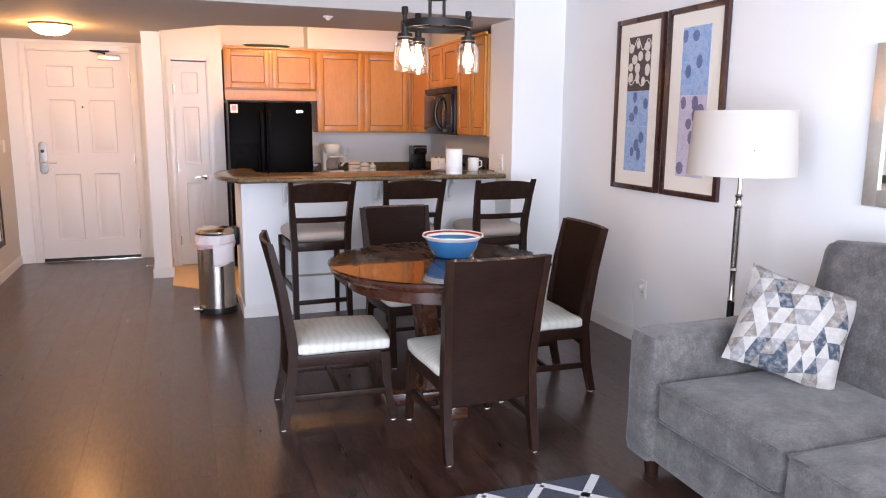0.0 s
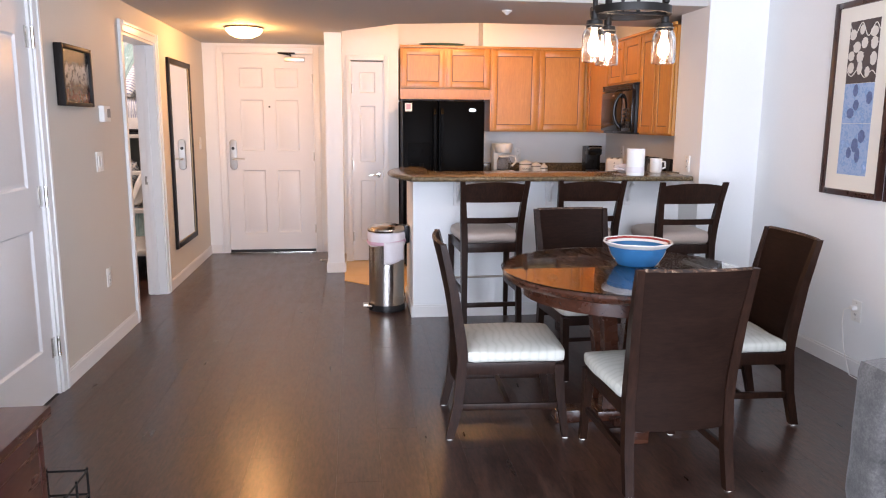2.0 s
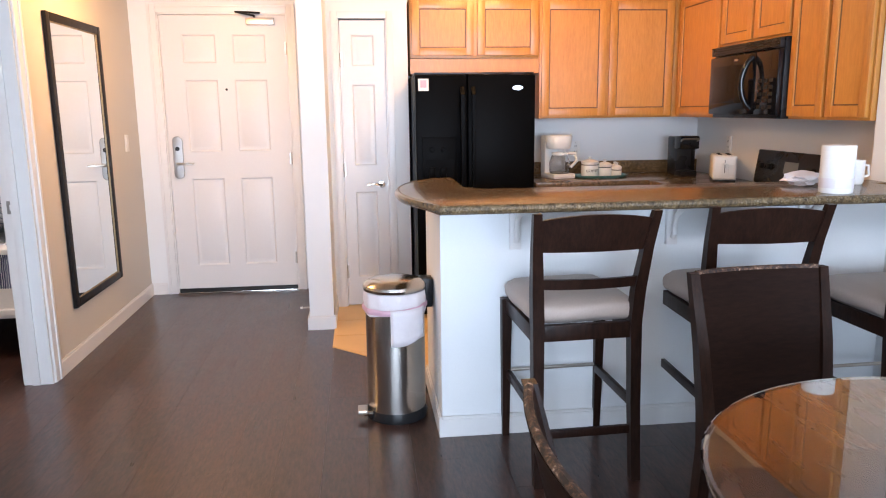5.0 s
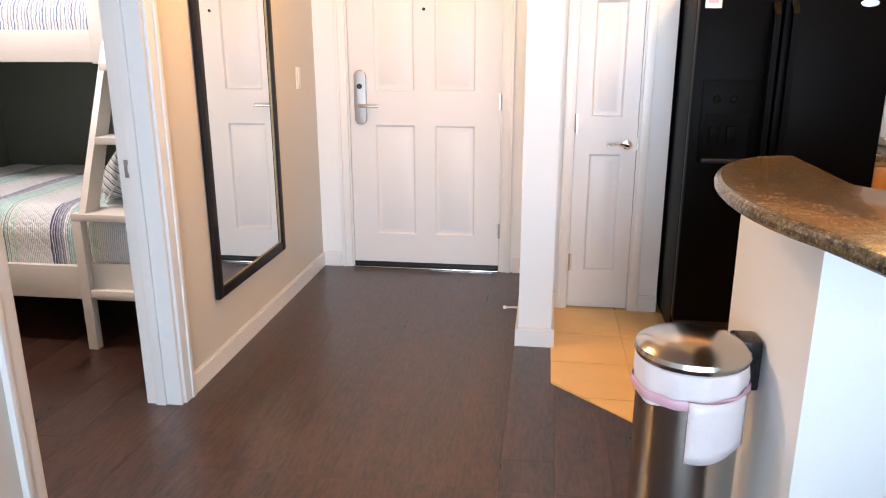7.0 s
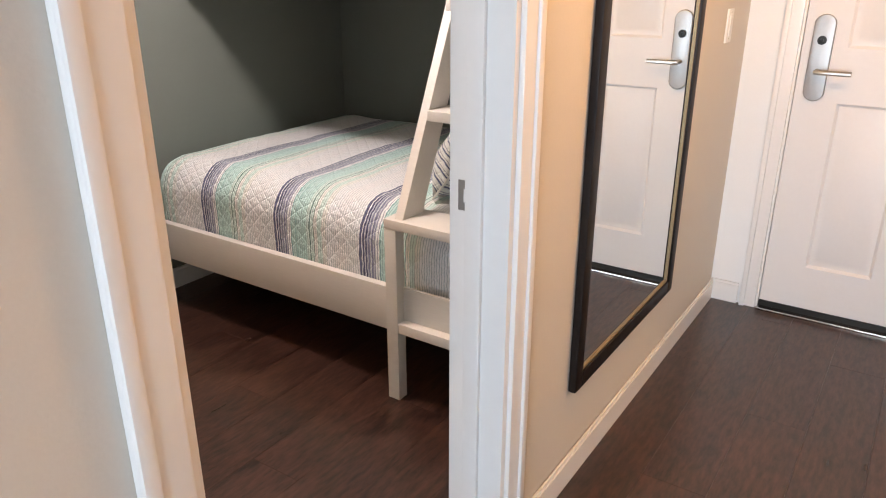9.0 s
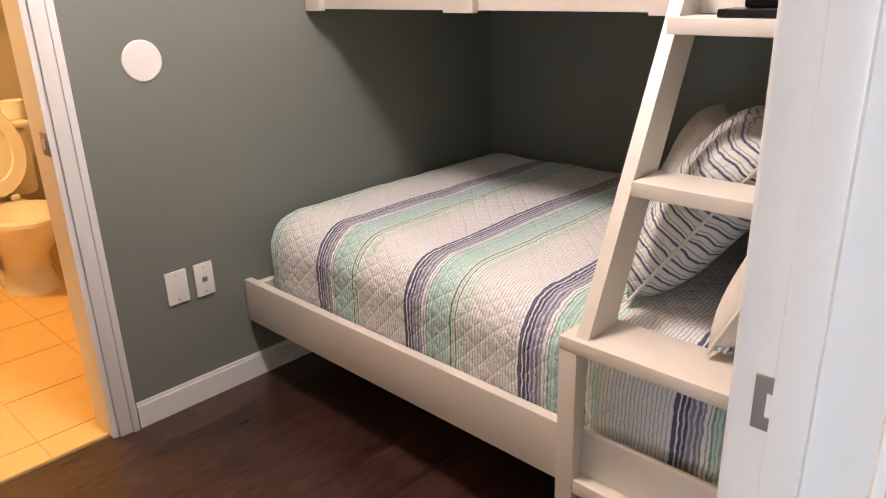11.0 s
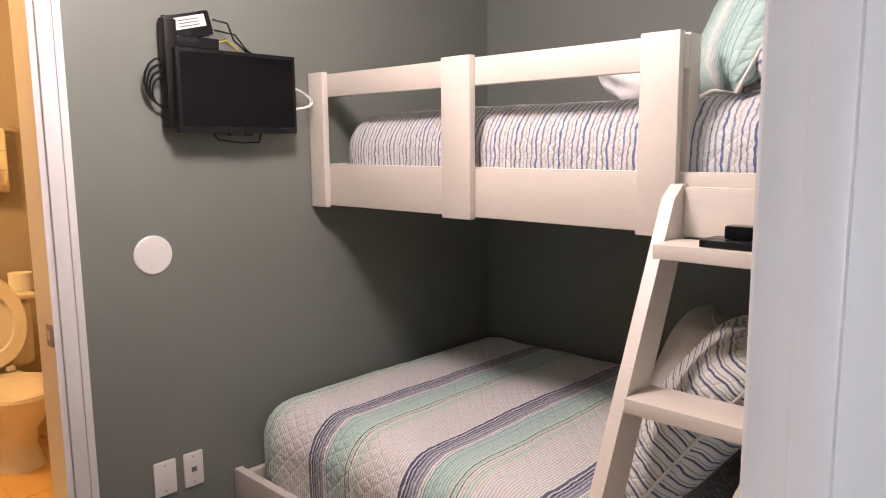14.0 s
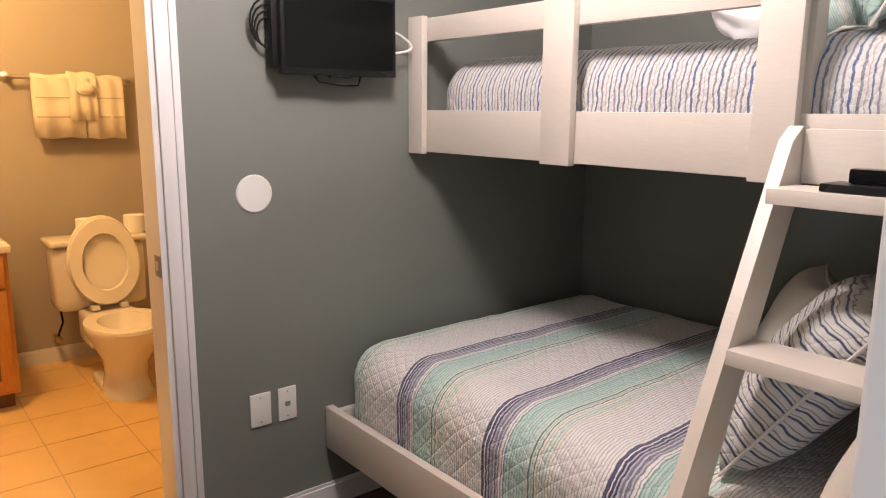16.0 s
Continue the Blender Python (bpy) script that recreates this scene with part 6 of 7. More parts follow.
def bunk_bed():
    x0, x1 = B_W + 0.004, WX2 - 0.018
    b = thing("bunk_bed", (x0, 6.83, 0), "cream painted wooden twin-over-full bunk bed with sloping shelf ladder", "bunk bed")
    L, D = x1 - x0, B_N - 6.83 - 0.016
    lx = -1.83 - x0                      # ladder's outer face
    part("lower_side_rail", box(0, L, 0, 0.03, 0.225, 0.38, 0.004), "bed_paint", b)
    part("lower_back_rail", box(0, L, D - 0.03, D, 0.225, 0.38, 0.004), "bed_paint", b)
    for x in (0.0, L - 0.03):
        part("lower_end_rail", box(x, x + 0.03, 0.031, D - 0.031, 0.225, 0.36, 0.004), "bed_paint", b)
    part("lower_deck", box(0.031, L - 0.031, 0.031, D - 0.031, 0.29, 0.305), "bed_paint", b)
    for x in (0.02, L - 0.09):
        part("bed_leg", box(x, x + 0.07, D - 0.10, D - 0.031, 0, 0.225, 0.004), "bed_paint", b)
    uy = 7.20 - 6.83
    zt, z0 = 1.715, 1.25
    part("upper_side_rail", box(0, L, uy + 0.018, uy + 0.045, z0 + 0.006, 1.40, 0.003), "bed_paint", b)
    part("guard_rail", box(0, -1.80 - x0, uy + 0.018, uy + 0.045, 1.632, zt - 0.006, 0.003), "bed_paint", b)
    for a, c in ((-3.179, -3.10), (-2.535, -2.423), (-1.897, -1.800)):
        part("guard_post", box(a - x0, c - x0, uy - 0.008, uy + 0.017, z0, zt, 0.003), "bed_paint", b)
    part("post_return", box(-1.822 - x0, -1.80 - x0, uy + 0.046, uy + 0.10, z0 + 0.012, zt, 0.003), "bed_paint", b)
    part("upper_back_rail", box(0, L, D - 0.03, D, z0 + 0.012, 1.40, 0.003), "bed_paint", b)
    for x in (0.0, L - 0.03):
        part("upper_end_rail", box(x, x + 0.03, uy + 0.046, D - 0.031, z0 + 0.012, 1.40, 0.003), "bed_paint", b)
    part("upper_deck", box(0.031, L - 0.031, uy + 0.046, D - 0.031, z0 + 0.03, z0 + 0.05), "bed_paint", b)
    # ladder: a shelf box below, leaning stiles with deep treads above
    rx = L - 0.002
    for x in (lx, rx - 0.045):
        part("ladder_leg", box(x, x + 0.045, -0.045, -0.002, 0, 0.60, 0.003), "bed_paint", b)
        part("ladder_leg_side", box(x, x + 0.03, -0.001, 0.0, 0.24, 0.60), "bed_paint", b)
        st = bmesh.new()
        pts = [(-0.045, 0.60), (0.06, 0.60), (uy - 0.009, 1.28), (uy - 0.009, 1.375), (uy - 0.035, 1.375), (uy - 0.075, 1.345)]
        sx = x + (0.033 if x == lx else 0.0)
        lo = [st.verts.new((sx, y, z)) for y, z in pts]
        hi = [st.verts.new((sx + 0.03, y, z)) for y, z in pts]
        st.faces.new(lo), st.faces.new(hi[::-1])
        for i in range(len(pts)):
            j = (i + 1) % len(pts)
            st.faces.new((lo[j], lo[i], hi[i], hi[j]))
        bmesh.ops.recalc_face_normals(st, faces=st.faces[:])
        part("ladder_stile", st, "bed_paint", b)
    part("box_top", box(lx - 0.0, rx, -0.046, 0.10, 0.601, 0.632, 0.003), "bed_paint", b)
    part("box_shelf", box(lx + 0.046, rx - 0.046, -0.044, -0.002, 0.25, 0.285, 0.003), "bed_paint", b)
    part("box_back", box(lx + 0.046, rx - 0.046, -0.012, -0.002, 0.286, 0.40), "bed_paint", b)
    for z, y in ((0.945, 0.10), (1.257, 0.20)):
        part("tread", box(lx + 0.064, rx - 0.031, y, y + 0.12, z - 0.032, z, 0.003), "bed_paint", b)
    part("tread_back", box(lx + 0.064, rx - 0.031, uy - 0.03, uy - 0.010, 1.258, 1.37, 0.003), "bed_paint", b)


bunk_bed()


def bedspread(name, x0, x1, y0, y1, z0, z1, mat, label, drop=0.04, seed=1, wave=0.010):
    q = thing(name, (x0, y0, z0), label, "bedding")
    w, d, h = x1 - x0, y1 - y0, z1 - z0
    bm = box(0, w, 0, d, 0, h)
    bmesh.ops.subdivide_edges(bm, edges=bm.edges[:], cuts=40, use_grid_fill=True)
    e = 0.13
    for v in bm.verts:
        p = v.co.copy()
        c = Vector((max(e, min(w - e, p.x)), max(e, min(d - e, p.y)), min(h - e, p.z)))
        dd = p - c
        plan_off = Vector((dd.x, dd.y, 0))
        if plan_off.length > e:
            p = Vector((c.x, c.y, p.z)) + plan_off * (e / plan_off.length)
        dd = p - c
        if p.z > h - e and dd.length > 1e-6:
            flat = Vector((dd.x, dd.y, max(0, dd.z)))
            if flat.length > e:
                flat *= e / flat.length
            p = c + flat
        n = noise.noise(Vector((p.x * 5, p.y * 5, p.z * 4 + seed))) * wave + noise.noise(Vector((p.x * 14, p.y * 14, p.z * 10 + seed))) * wave * 0.4
        if p.z < h * 0.7:
            out = Vector((1 if p.x > w - 0.01 else -1 if p.x < 0.01 else 0, 1 if p.y > d - 0.01 else -1 if p.y < 0.01 else 0, 0))
            p += out * n * 0.6 - Vector((0, 0, 0))
        else:
            p.z += n * 0.8 + 0.012 * (1 - (2 * p.x / w - 1) ** 2) * (1 - (2 * p.y / d - 1) ** 2)
        v.co = p
    smooth(bm)
    part("quilt", bm, mat, q, crisp=False)
    rim = [(w - 0.01, 0.0, 0.012)] + [(e - e * math.sin(a), e - e * math.cos(a), 0.012) for a in [math.pi / 2 * k / 6 for k in range(7)]] + [(0.0, d - 0.02, 0.012)]
    part("hem", tube([(x - 0.002, y - 0.002, z + 0.004 * math.sin(9 * x + 4 * y)) for x, y, z in rim], 0.008, 8), "paper", q, "pale bound hem")
    return q


bedspread("lower_bedspread", -3.145, -1.315, 6.872, 8.14, 0.306, 0.625, "quilt_wide", "quilted bedspread with lilac, teal and navy stripes on the lower bunk")
bedspread("upper_bedspread", -3.135, -1.335, 7.262, 8.12, 1.309, 1.575, "quilt_blue", "white quilted bedspread with blue stripes on the upper bunk", seed=7, wave=0.008)


def bed_pillow(at, rot, mat, label, w=0.62, h=0.42, th=0.16, seed=1, lift=0.16):
    p = thing("pillow", at, label, "pillow")
    both = pillow(w, h, th, seed)
    under = both.copy()
    bmesh.ops.delete(both, geom=[f for f in both.faces if f.normal.z < 0], context="FACES")
    bmesh.ops.delete(under, geom=[f for f in under.faces if f.normal.z >= 0], context="FACES")
    part("pillow_front", both, mat, p, m=pose(0, 0, lift, *rot), crisp=False)
    part("pillow_back", under, "pillow_cream", p, "plain cream back", m=pose(0, 0, lift, *rot), crisp=False)
    part("seam", tube([(w / 2, -h / 2, 0), (w / 2 * 0.94, 0, 0), (w / 2, h / 2, 0), (0, h / 2 * 0.93, 0), (-w / 2, h / 2, 0), (-w / 2 * 0.94, 0, 0), (-w / 2, -h / 2, 0), (0, -h / 2 * 0.93, 0), (w / 2, -h / 2, 0)], 0.004, 6), "pillow_cream", p, m=pose(0, 0, lift, *rot))


bed_pillow((-1.76, 7.30, 0.62), (0, -54, 20), "pillow_blue", "blue and white striped pillow leaning at the bed's head", 0.46, 0.54, 0.19, 2, 0.21)
bed_pillow((-1.45, 7.10, 0.62), (0, -64, -3), "pillow_cream", "cream pillow leaning at the bed's head", 0.42, 0.44, 0.14, 4, 0.215)
bed_pillow((-1.56, 7.84, 0.62), (0, -57, 14), "pillow_blue", "striped pillow with a cream back against the bed's head", 0.60, 0.44, 0.18, 5, 0.28)
bed_pillow((-1.97, 7.66, 0.62), (0, -66, 26), "pillow_cream", "small plain cream cushion standing on the bed", 0.36, 0.38, 0.16, 9, 0.175)
bed_pillow((-1.72, 7.58, 1.575), (0, -62, 40), "pillow_teal", "teal and cream striped pillow standing on the upper bunk", 0.74, 0.42, 0.17, 6, 0.33)
bed_pillow((-1.56, 7.45, 1.575), (0, -58, 36), "pillow_blue_cross", "blue and white striped pillow on the upper bunk", 0.60, 0.30, 0.13, 8, 0.26)


def small_bunk_things():
    b = thing("tablet_tray", (-1.56, 7.085, 1.2575), "flat black tray with remote controls on the ladder tread", "remote control")
    part("tray", box(-0.11, 0.20, -0.045, 0.035, 0, 0.016, 0.004), "black_plastic", b), part("remote", box(-0.07, 0.20, -0.02, 0.02, 0.0165, 0.045, 0.006), "black_gloss", b)
    t = thing("folded_towel", (-2.13, 7.60, 1.585), "crumpled white towel on the upper bunk", "towel")
    bm = bmesh.new()
    bmesh.ops.create_icosphere(bm, subdivisions=4, radius=0.10)
    for v in bm.verts:
        n = noise.noise(v.co * 14) * 0.4
        v.co = Vector((v.co.x * 1.2, v.co.y * 0.9, v.co.z * 0.75)) * (1 + n)
    lo = min(v.co.z for v in bm.verts)
    for v in bm.verts:
        v.co.z -= lo
    part("cloth", smooth(bm), "paper", t)
    d = thing("wall_disc", (B_W, 6.600, 1.141), "round white blank cover on the grey wall", "cover plate", turn=90)
    part("disc", lathe([(0, 0.006), (0.056, 0.005), (0.060, 0.002), (0.060, 0)], 48), "white_plastic", d, m=pose(0, 0, 0, 90))


small_bunk_things()


def television():
    t = thing("television", (B_W, 6.893, 1.506), "small flat black television on a wall bracket with tangled leads", "television")
    y0, y1, h = -0.225, 0.19, 0.25
    part("bracket", box(0.0, 0.045, -0.06, 0.06, 0.05, 0.18, 0.004), "black_metal", t)
    part("backing_plate", box(0.02, 0.06, y0 - 0.018, y0 + 0.02, 0.02, 0.33, 0.003), "black_metal", t)
    part("case", box(0.045, 0.078, y0, y1, 0, h, 0.006), "black_plastic", t)
    part("bezel", box(0.0785, 0.084, y0, y1, 0, h, 0.003), "black_plastic", t)
    part("screen", box(0.0842, 0.0852, y0 + 0.012, y1 - 0.012, 0.02, h - 0.012), "screen_black", t, "dark switched-off screen")
    part("sensor_bump", box(0.07, 0.086, -0.06, 0.02, -0.008, 0.0, 0.003), "black_plastic", t)
    for k in range(4):
        r = 0.04 + 0.008 * k
        part("cable_loop", tube([(0.03, y0 - 0.015 + r * math.cos(a) * 0.9, 0.12 + 0.01 * k + 1.1 * r * math.sin(a)) for a in [2 * math.pi * i / 16 for i in range(17)]], 0.0035, 6), "black_plastic", t)
    part("hanging_lead", tube([(0.05, -0.10, 0.0), (0.055, -0.085, -0.02), (0.055, 0.0, -0.03), (0.055, 0.06, -0.028), (0.05, 0.072, 0.0)], 0.003, 6), "black_plastic", t)
    part("white_lead", tube([(0.055, y1 - 0.01 + 0.095 * math.sin(math.pi * k / 14) ** 0.7, 0.155 - 0.075 * k / 14 - 0.012 * math.sin(math.pi * k / 14)) for k in range(15)], 0.0045, 8), "white_plastic", t, "white cable loop")
    b = thing("set_top_box", (B_W, 6.765, 1.762), "black set-top box with a white label above the television", "media box")
    bx = part("case", box(0.01, 0.05, -0.09, 0.06, 0.03, 0.105, 0.008), "black_plastic", b, m=pose(0, 0, 0, 14))
    part("sticker", box(0.0503, 0.0515, -0.06, 0.04, 0.06, 0.095), "paper", bx, "white printed label")
    for k in range(3):
        part("label_bar", box(0.0517, 0.0521, -0.05, 0.02, 0.066 + 0.009 * k, 0.069 + 0.009 * k), "lens_grey", bx)
    part("adapter", box(0.01, 0.06, -0.08, 0.06, -0.003, 0.03, 0.006), "black_plastic", b)
    part("bracket", box(0.0, 0.012, -0.095, -0.07, -0.02, 0.09), "black_metal", b)
    part("yellow_lead", tube([(0.04, 0.06, 0.02), (0.05, 0.09, 0.03), (0.05, 0.13, 0.0), (0.045, 0.14, -0.01)], 0.003, 6), "wire_yellow", b, "yellow cable")
    part("lead", tube([(0.04, 0.05, 0.09), (0.06, 0.09, 0.08), (0.06, 0.11, 0.03), (0.045, 0.17, -0.005)], 0.0035, 6), "black_plastic", b)
    part("lead", tube([(0.03, 0.06, 0.06), (0.05, 0.12, 0.05), (0.05, 0.16, 0.005), (0.045, 0.2, -0.01)], 0.003, 6), "black_plastic", b)


television()

# ---- bathroom ----


def toilet():
    t = thing("toilet", (-4.82, 6.59, 0), "cream porcelain toilet with its seat raised", "toilet")
    part("tank", cushion(-0.46, -0.26, -0.225, 0.225, 0.36, 0.70, 0.01, 10, 0.035), "porcelain", t)
    part("tank_lid", box(-0.47, -0.245, -0.24, 0.24, 0.701, 0.735, 0.014, seg=3), "porcelain", t)
    part("flush_lever", tube([(-0.255, -0.16, 0.64), (-0.235, -0.16, 0.64), (-0.235, -0.10, 0.635)], 0.008), "brass", t)
    bm = bmesh.new()
    n = 40
    prof = [(0.20, 0.125, 0.0, 0.05), (0.19, 0.115, 0.02, 0.05), (0.155, 0.095, 0.10, 0.05), (0.165, 0.105, 0.18, 0.06), (0.215, 0.15, 0.27, 0.09), (0.255, 0.182, 0.335, 0.10), (0.265, 0.19, 0.365, 0.10), (0.26, 0.185, 0.38, 0.10), (0.20, 0.125, 0.38, 0.11), (0.17, 0.105, 0.33, 0.11), (0.09, 0.06, 0.24, 0.10)]
    rings = [[bm.verts.new((cx + rx * math.cos(2 * math.pi * i / n) * (1.0 if math.cos(2 * math.pi * i / n) > 0 else 0.85), ry * math.sin(2 * math.pi * i / n), z)) for i in range(n)] for rx, ry, z, cx in prof]
    for a, b in zip(rings, rings[1:]):
        for i in range(n):
            bm.faces.new((a[i], a[(i + 1) % n], b[(i + 1) % n], b[i]))
    bm.faces.new(rings[0][::-1]), bm.faces.new(rings[-1])
    bmesh.ops.recalc_face_normals(bm, faces=bm.faces[:])
    part("bowl", smooth(bm), "porcelain", t)
    part("foot_flange", box(-0.16, 0.02, -0.115, 0.115, 0.0, 0.06, 0.02, seg=3), "porcelain", t)
    part("neck", box(-0.30, -0.05, -0.13, 0.13, 0.20, 0.37, 0.03, seg=3), "porcelain", t)

    def ring_plate(r_in, r_out, th, m, name):
        b2 = bmesh.new()
        k = 40
        def pt(i, r, z):
            a = 2 * math.pi * i / k
            return b2.verts.new((r * 0.86 * math.sin(a), r * 1.18 * math.cos(a) * (1 if math.cos(a) > 0 else 0.92) , z))
        o1, o2 = [pt(i, r_out, 0) for i in range(k)], [pt(i, r_out - 0.006, th) for i in range(k)]
        if r_in:
            i1, i2 = [pt(i, r_in, 0) for i in range(k)], [pt(i, r_in + 0.006, th) for i in range(k)]
        for i in range(k):
            j = (i + 1) % k
            b2.faces.new((o1[i], o1[j], o2[j], o2[i]))
            if r_in:
                b2.faces.new((i2[i], i2[j], i1[j], i1[i])), b2.faces.new((o2[i], o2[j], i2[j], i2[i])), b2.faces.new((i1[i], i1[j], o1[j], o1[i]))
        if not r_in:
            b2.faces.new(o2), b2.faces.new(o1[::-1])
        bmesh.ops.recalc_face_normals(b2, faces=b2.faces[:])
        return part(name, b2, "porcelain", t, m=m)
    ring_plate(0, 0.205, 0.014, pose(-0.215, 0, 0.615, 0, 0, 0) @ pose(0, 0, 0, 82, 0, 90), "lid")
    ring_plate(0.125, 0.20, 0.018, pose(-0.192, 0, 0.612, 0, 0, 0) @ pose(0, 0, 0, 82, 0, 90), "seat")
    for y in (-0.07, 0.07):
        part("seat_hinge", box(-0.19, -0.14, y - 0.02, y + 0.02, 0.378, 0.402, 0.006), "white_plastic", t)
    v = thing("water_valve", (-5.38, 6.40, 0.16), "brass shut-off valve with a dark supply hose", "valve")
    part("valve_body", tube([(-0.03, 0, 0), (0.05, 0, 0)], 0.012), "brass", v), part("hose", tube([(0.04, 0, 0.01), (0.05, 0.03, 0.09), (0.06, 0.02, 0.17), (0.08, 0.04, 0.215)], 0.006), "black_metal", v), part("valve_knob", lathe([(0, 0.02), (0.018, 0.018), (0.02, 0), (0, 0)], 16), "brass", v, m=pose(0.05, 0, 0, 0, 90))
    for y, sgn in ((6.56, 0), (6.80, 1)):
        r = thing("toilet_roll", (-5.19, y, 0.7355 if sgn == 0 else 0.7355), "spare toilet roll on the cistern", "toilet roll")
        part("roll", lathe([(0.02, 0), (0.052, 0), (0.055, 0.004), (0.055, 0.09), (0.02, 0.095), (0.02, 0)], 28), "paper", r)


toilet()


def towel_rail():
    r = thing("towel_rail", (-5.43, 6.59, 1.55), "chrome towel rail with round end posts", "towel rail")
    part("rail", tube([(0.06, -0.30, 0), (0.06, 0.30, 0)], 0.008), "nickel", r)
    for y in (-0.30, 0.30):
        part("post", lathe([(0.028, 0), (0.028, 0.008), (0.012, 0.014), (0.012, 0.06), (0.016, 0.066), (0, 0.072)], 20), "nickel", r, m=pose(0, y, 0, 0, 90))
    for y0, y1, low, off, name in ((-0.20, 0.045, 0.31, 0.0, "bath_towel"), (0.05, 0.245, 0.315, 0.002, "bath_towel"), (-0.03, 0.11, 0.22, 0.016, "hand_towel")):
        t = thing("towel", (-5.37, 6.59 + (y0 + y1) / 2, 1.55), "cream folded towel hanging on the rail" if name == "bath_towel" else "small cream towel tied in a fan over the others", "towel", "towels on the rail")
        w = (y1 - y0) / 2
        bm = bmesh.new()
        path = [(-0.015 - off, -low * 0.9), (-0.017 - off, -0.05), (-0.016 - off, 0.0), (0.0, 0.019 + off), (0.016 + off, 0.0), (0.018 + off, -0.05), (0.022 + off, -low * 0.5), (0.022 + off, -low)]
        secs = []
        for k in range(17):
            u = 2 * k / 16 - 1
            secs.append([bm.verts.new((x + 0.006 * math.sin(7 * u + 3 * z) * (1 if x > 0 else -1), u * w * (1 - (0.25 * math.exp(-((z + 0.07) / 0.03) ** 2) if name == "hand_towel" else 0)), z + 0.004 * math.sin(5 * u))) for x, z in path])
        for a, b in zip(secs, secs[1:]):
            for i in range(len(path) - 1):
                bm.faces.new((a[i], a[i + 1], b[i + 1], b[i]))
        ob = part("cloth", smooth(bm), "towel_cloth", t)
        so = ob.modifiers.new("thick", "SOLIDIFY")
        so.thickness = 0.009
        if name == "bath_towel":
            for z in (-0.10, -0.20):
                part("woven_band", box(0.0265, 0.0285, -w + 0.01, w - 0.01, z - 0.003, z + 0.003), "shade_cloth", t)
        else:
            part("knot", cushion(0.03, 0.06, -0.03, 0.05, -0.075, -0.03, 0.012, 6, 0.012), "towel_cloth", t)


towel_rail()


def vanity():
    v = thing("vanity_unit", (-4.80, 6.13, 0), "honey oak bathroom vanity with cream top", "vanity", turn=-90)
    w, d, h = 0.78, 0.625, 0.755
    part("body", box(0, w, -d, -0.002, 0.09, h), "maple", v)
    part("toe_kick", box(0.02, w, -d, -0.07, 0, 0.0895), "maple_dark", v)
    part("top", box(-0.015, w, -d, 0.025, h + 0.0005, h + 0.035, 0.008), "counter_cream", v, "cream moulded vanity top")
    for k in range(2):
        x = 0.02 + k * 0.385
        dr = part("drawer_front", box(x, x + 0.375, -0.001, 0.018, 0.60, 0.74, 0.004), "maple", v)
        dd = part("cabinet_door", box(x, x + 0.375, -0.001, 0.018, 0.11, 0.585, 0.004), "maple", v)
        bm = bmesh.new()
        for a, b, c, e in ((x + 0.055, x + 0.063, 0.165, 0.53), (x + 0.312, x + 0.32, 0.165, 0.53), (x + 0.063, x + 0.312, 0.165, 0.173), (x + 0.063, x + 0.312, 0.522, 0.53)):
            box(a, b, 0.0175, 0.0195, c, e, bm=bm)
        part("glaze_line", bm, "maple_dark", dd)


vanity()
bo = thing("red_bottle", (-5.30, 6.93, 0.0055), "small red plastic bottle on the bathroom floor", "bottle")
part("bottle", lathe([(0, 0), (0.025, 0), (0.028, 0.01), (0.028, 0.08), (0.012, 0.10), (0.012, 0.12), (0, 0.12)], 20), "red_plastic", bo)
bt = thing("bath_ceiling_light", (-4.4, 5.85, 2.5), "round warm bathroom ceiling light, lit", "ceiling lamp")
part("pan", lathe([(0, 0), (0.14, 0), (0.14, -0.02), (0, -0.02)], 40), "brass", bt)
dm = part("dome", lathe([(0.135, -0.02), (0.12, -0.06), (0.07, -0.09), (0, -0.10)], 40), "dome_glow", bt)
dm.visible_shadow = False

# ---- floors: planks and tiles ----
setting("ground", box(-60, 60, -60, 60, -0.6, -0.5), "grout", "plain ground far below the window", "ground")
floor = setting("floor", box(WX2, EX + 0.15, SY - 0.15, NY + 0.2, -0.12, -0.006), "dark_gap", "dark brown wood plank floor with worn satin finish", "floor")
setting("floor_bunk_base", box(B_W - 0.115, WX2, B_S - 0.1, B_N + 0.1, -0.12, -0.006), "dark_gap", "dark brown wood plank floor in the bunk room", "floor")
PLANKS = {}


def plank_mesh(w, l):
    key = (round(w, 3), round(l, 2))
    if key not in PLANKS:
        bm = bmesh.new()
        g, c = 0.0001, 0.0003
        lo = [bm.verts.new((x, y, -0.005)) for x, y in ((g, g), (w - g, g), (w - g, key[1] - g), (g, key[1] - g))]
        mid = [bm.verts.new((v.co.x, v.co.y, -0.0015)) for v in lo]
        hi = [bm.verts.new((x, y, 0.0)) for x, y in ((g + c, g + c), (w - g - c, g + c), (w - g - c, key[1] - g - c), (g + c, key[1] - g - c))]
        for a, b in ((lo, mid), (mid, hi)):
            for i in range(4):
                bm.faces.new((a[i], a[(i + 1) % 4], b[(i + 1) % 4], b[i]))
        bm.faces.new(hi)
        me = bpy.data.meshes.new("plank")
        bm.to_mesh(me)
        bm.free()
        me.materials.append(M["plank_wood"])
        PLANKS[key] = me
    return PLANKS[key]


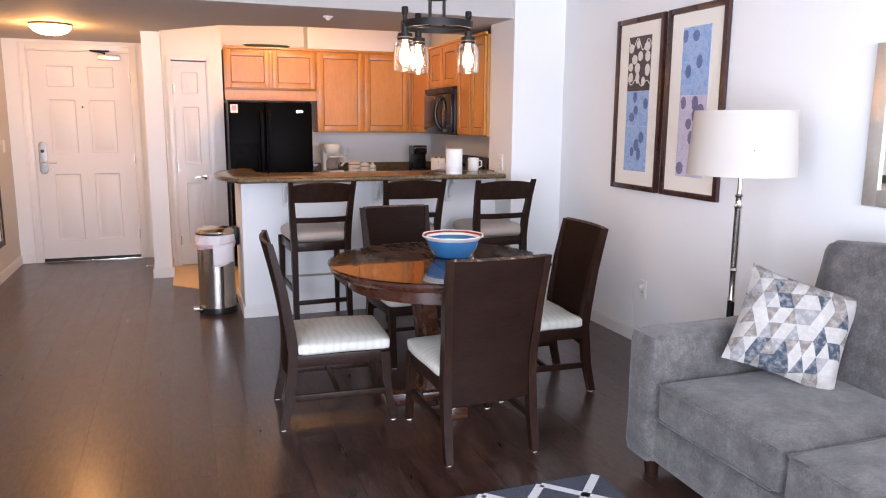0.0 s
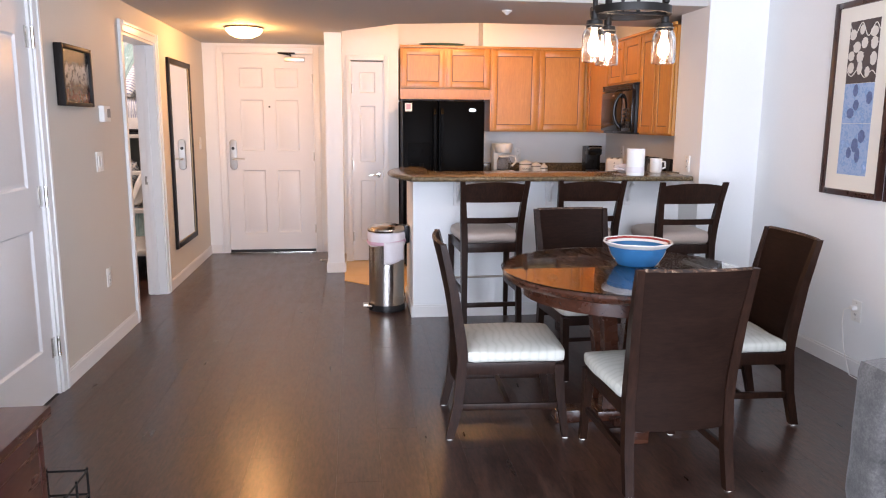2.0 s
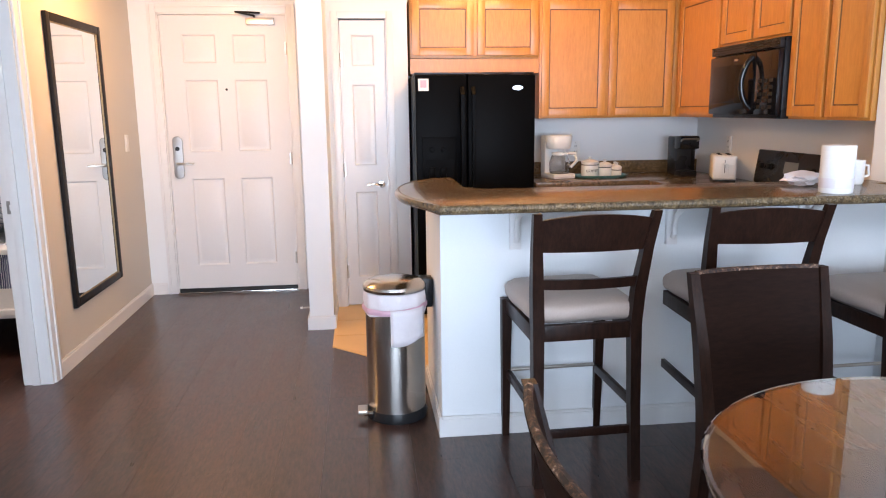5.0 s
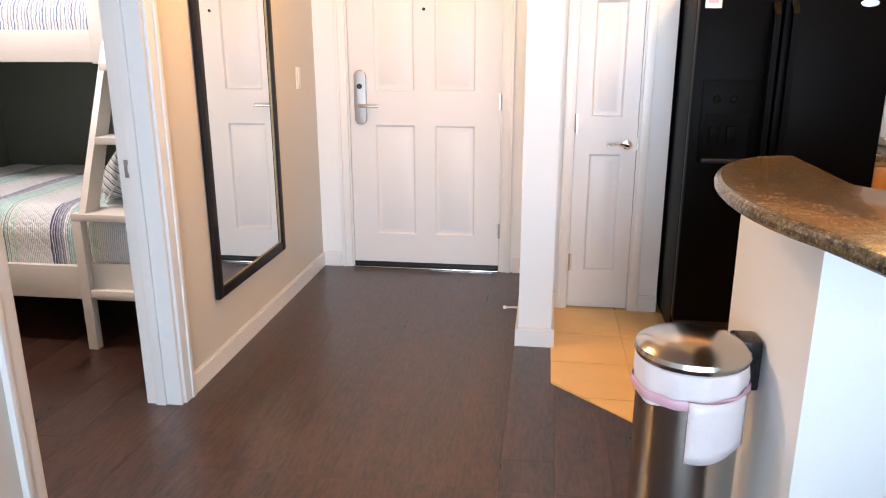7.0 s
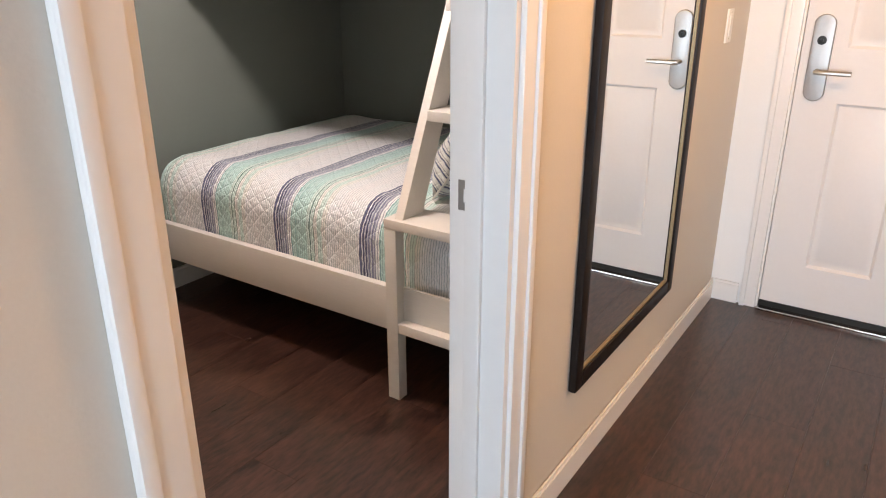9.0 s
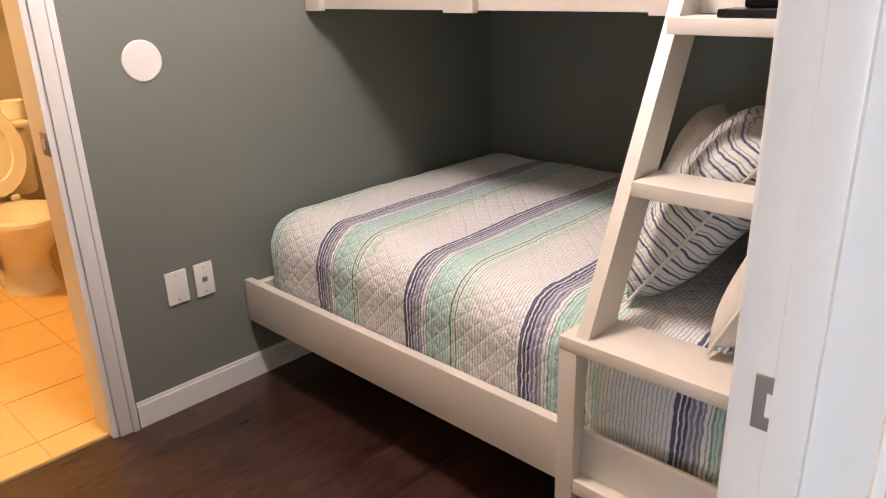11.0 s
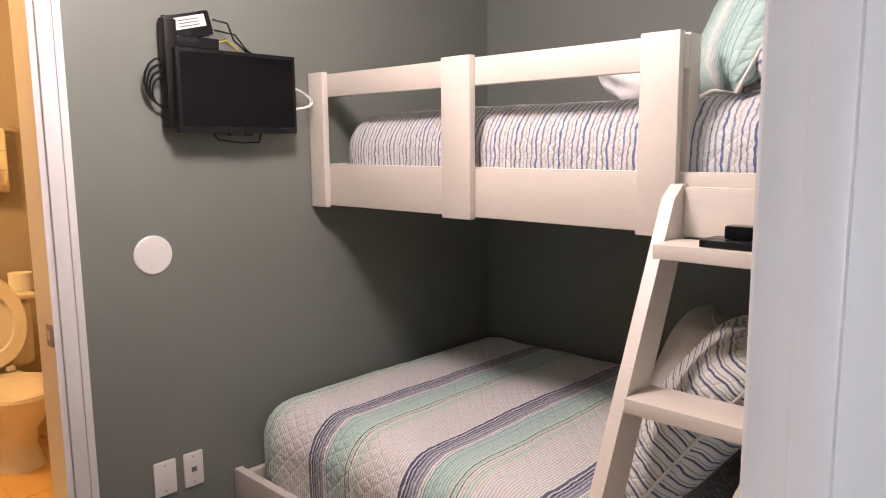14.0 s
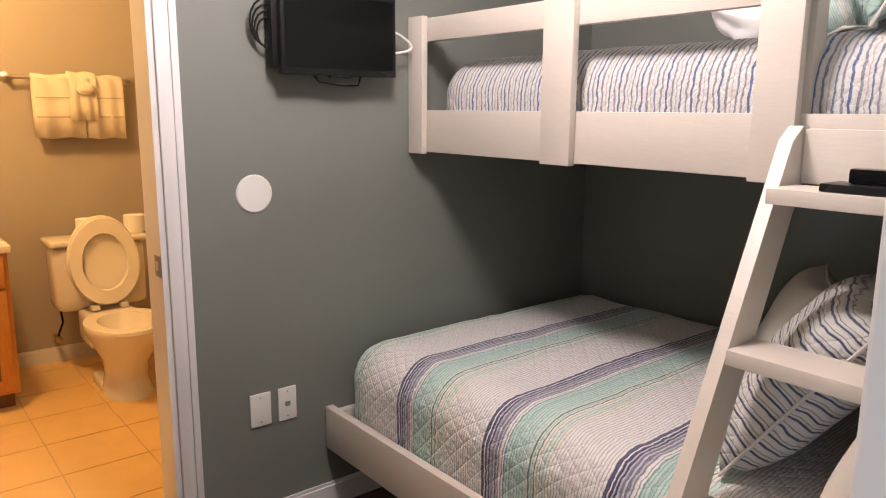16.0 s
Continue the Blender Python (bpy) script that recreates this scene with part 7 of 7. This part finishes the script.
def lay(x0, x1, y0, y1, width=0.178, length=1.22):
    rows = math.ceil((x1 - x0) / width)
    for r in range(rows):
        xa = x0 + r * width
        w = min(width, x1 - xa)
        if w < 0.01:
            continue
        ya = y0
        first = round(length * (0.35, 0.75, 0.15, 0.55, 0.95)[r % 5], 2)
        while ya < y1 - 0.02:
            l = min(first if ya == y0 else length, y1 - ya)
            ob = new("plank", plank_mesh(w, l))
            ob.location, ob.parent = (xa, ya, 0), floor
            ya += l


lay(WX - 0.005, EX, SY, 5.95)
lay(WX - 0.005, 0.7, 5.95, NY)
lay(B_W - 0.02, WX - 0.005, B_S, B_N)

KT = [(0.25, 6.72), (0.56, 6.42), (0.80, 6.16), (0.80, 5.60), (KX, 5.60), (KX, KY), (0.80, KY), (0.80, 7.62), (0.25, 7.62)]


def tiles_over(parent, x0, x1, y0, y1, size, z, outline=None, mat="bath_tile"):
    """Square tiles clipped to a plan outline."""
    def clip(poly, a, b):
        out = []
        side = lambda p: (b[0] - a[0]) * (p[1] - a[1]) - (b[1] - a[1]) * (p[0] - a[0])
        for i, p in enumerate(poly):
            q = poly[(i + 1) % len(poly)]
            sp, sq = side(p), side(q)
            if sp <= 0:
                out.append(p)
            if sp * sq < 0:
                u = sp / (sp - sq)
                out.append((p[0] + u * (q[0] - p[0]), p[1] + u * (q[1] - p[1])))
        return out
    nx, ny = math.ceil((x1 - x0) / size), math.ceil((y1 - y0) / size)
    for i in range(nx):
        for j in range(ny):
            g = 0.003
            poly = [(x0 + i * size + g, y0 + j * size + g), (min(x1, x0 + (i + 1) * size) - g, y0 + j * size + g), (min(x1, x0 + (i + 1) * size) - g, min(y1, y0 + (j + 1) * size) - g), (x0 + i * size + g, min(y1, y0 + (j + 1) * size) - g)]
            for a, b in outline or ():
                poly = clip(poly, a, b)
                if len(poly) < 3:
                    break
            if len(poly) < 3:
                continue
            bm = prism(poly, z - 0.003, z)
            part("tile", bm, mat, parent, crisp=False)


kf = setting("floor_kitchen", prism(KT, 0.0005, 0.002), "grout", "amber beige ceramic tile kitchen floor", "floor")
tiles_over(kf, 0.25, KX, 5.61, KY, 0.33, 0.005, [((0.80, 6.175), (0.25, 6.735))])
bf = setting("floor_bath", box(-5.43, B_W - 0.03, 5.35, 7.35, -0.006, 0.002), "grout", "amber beige ceramic tile bathroom floor", "floor")
tiles_over(bf, -5.615, B_W - 0.03, 5.48, 7.35, 0.325, 0.005)
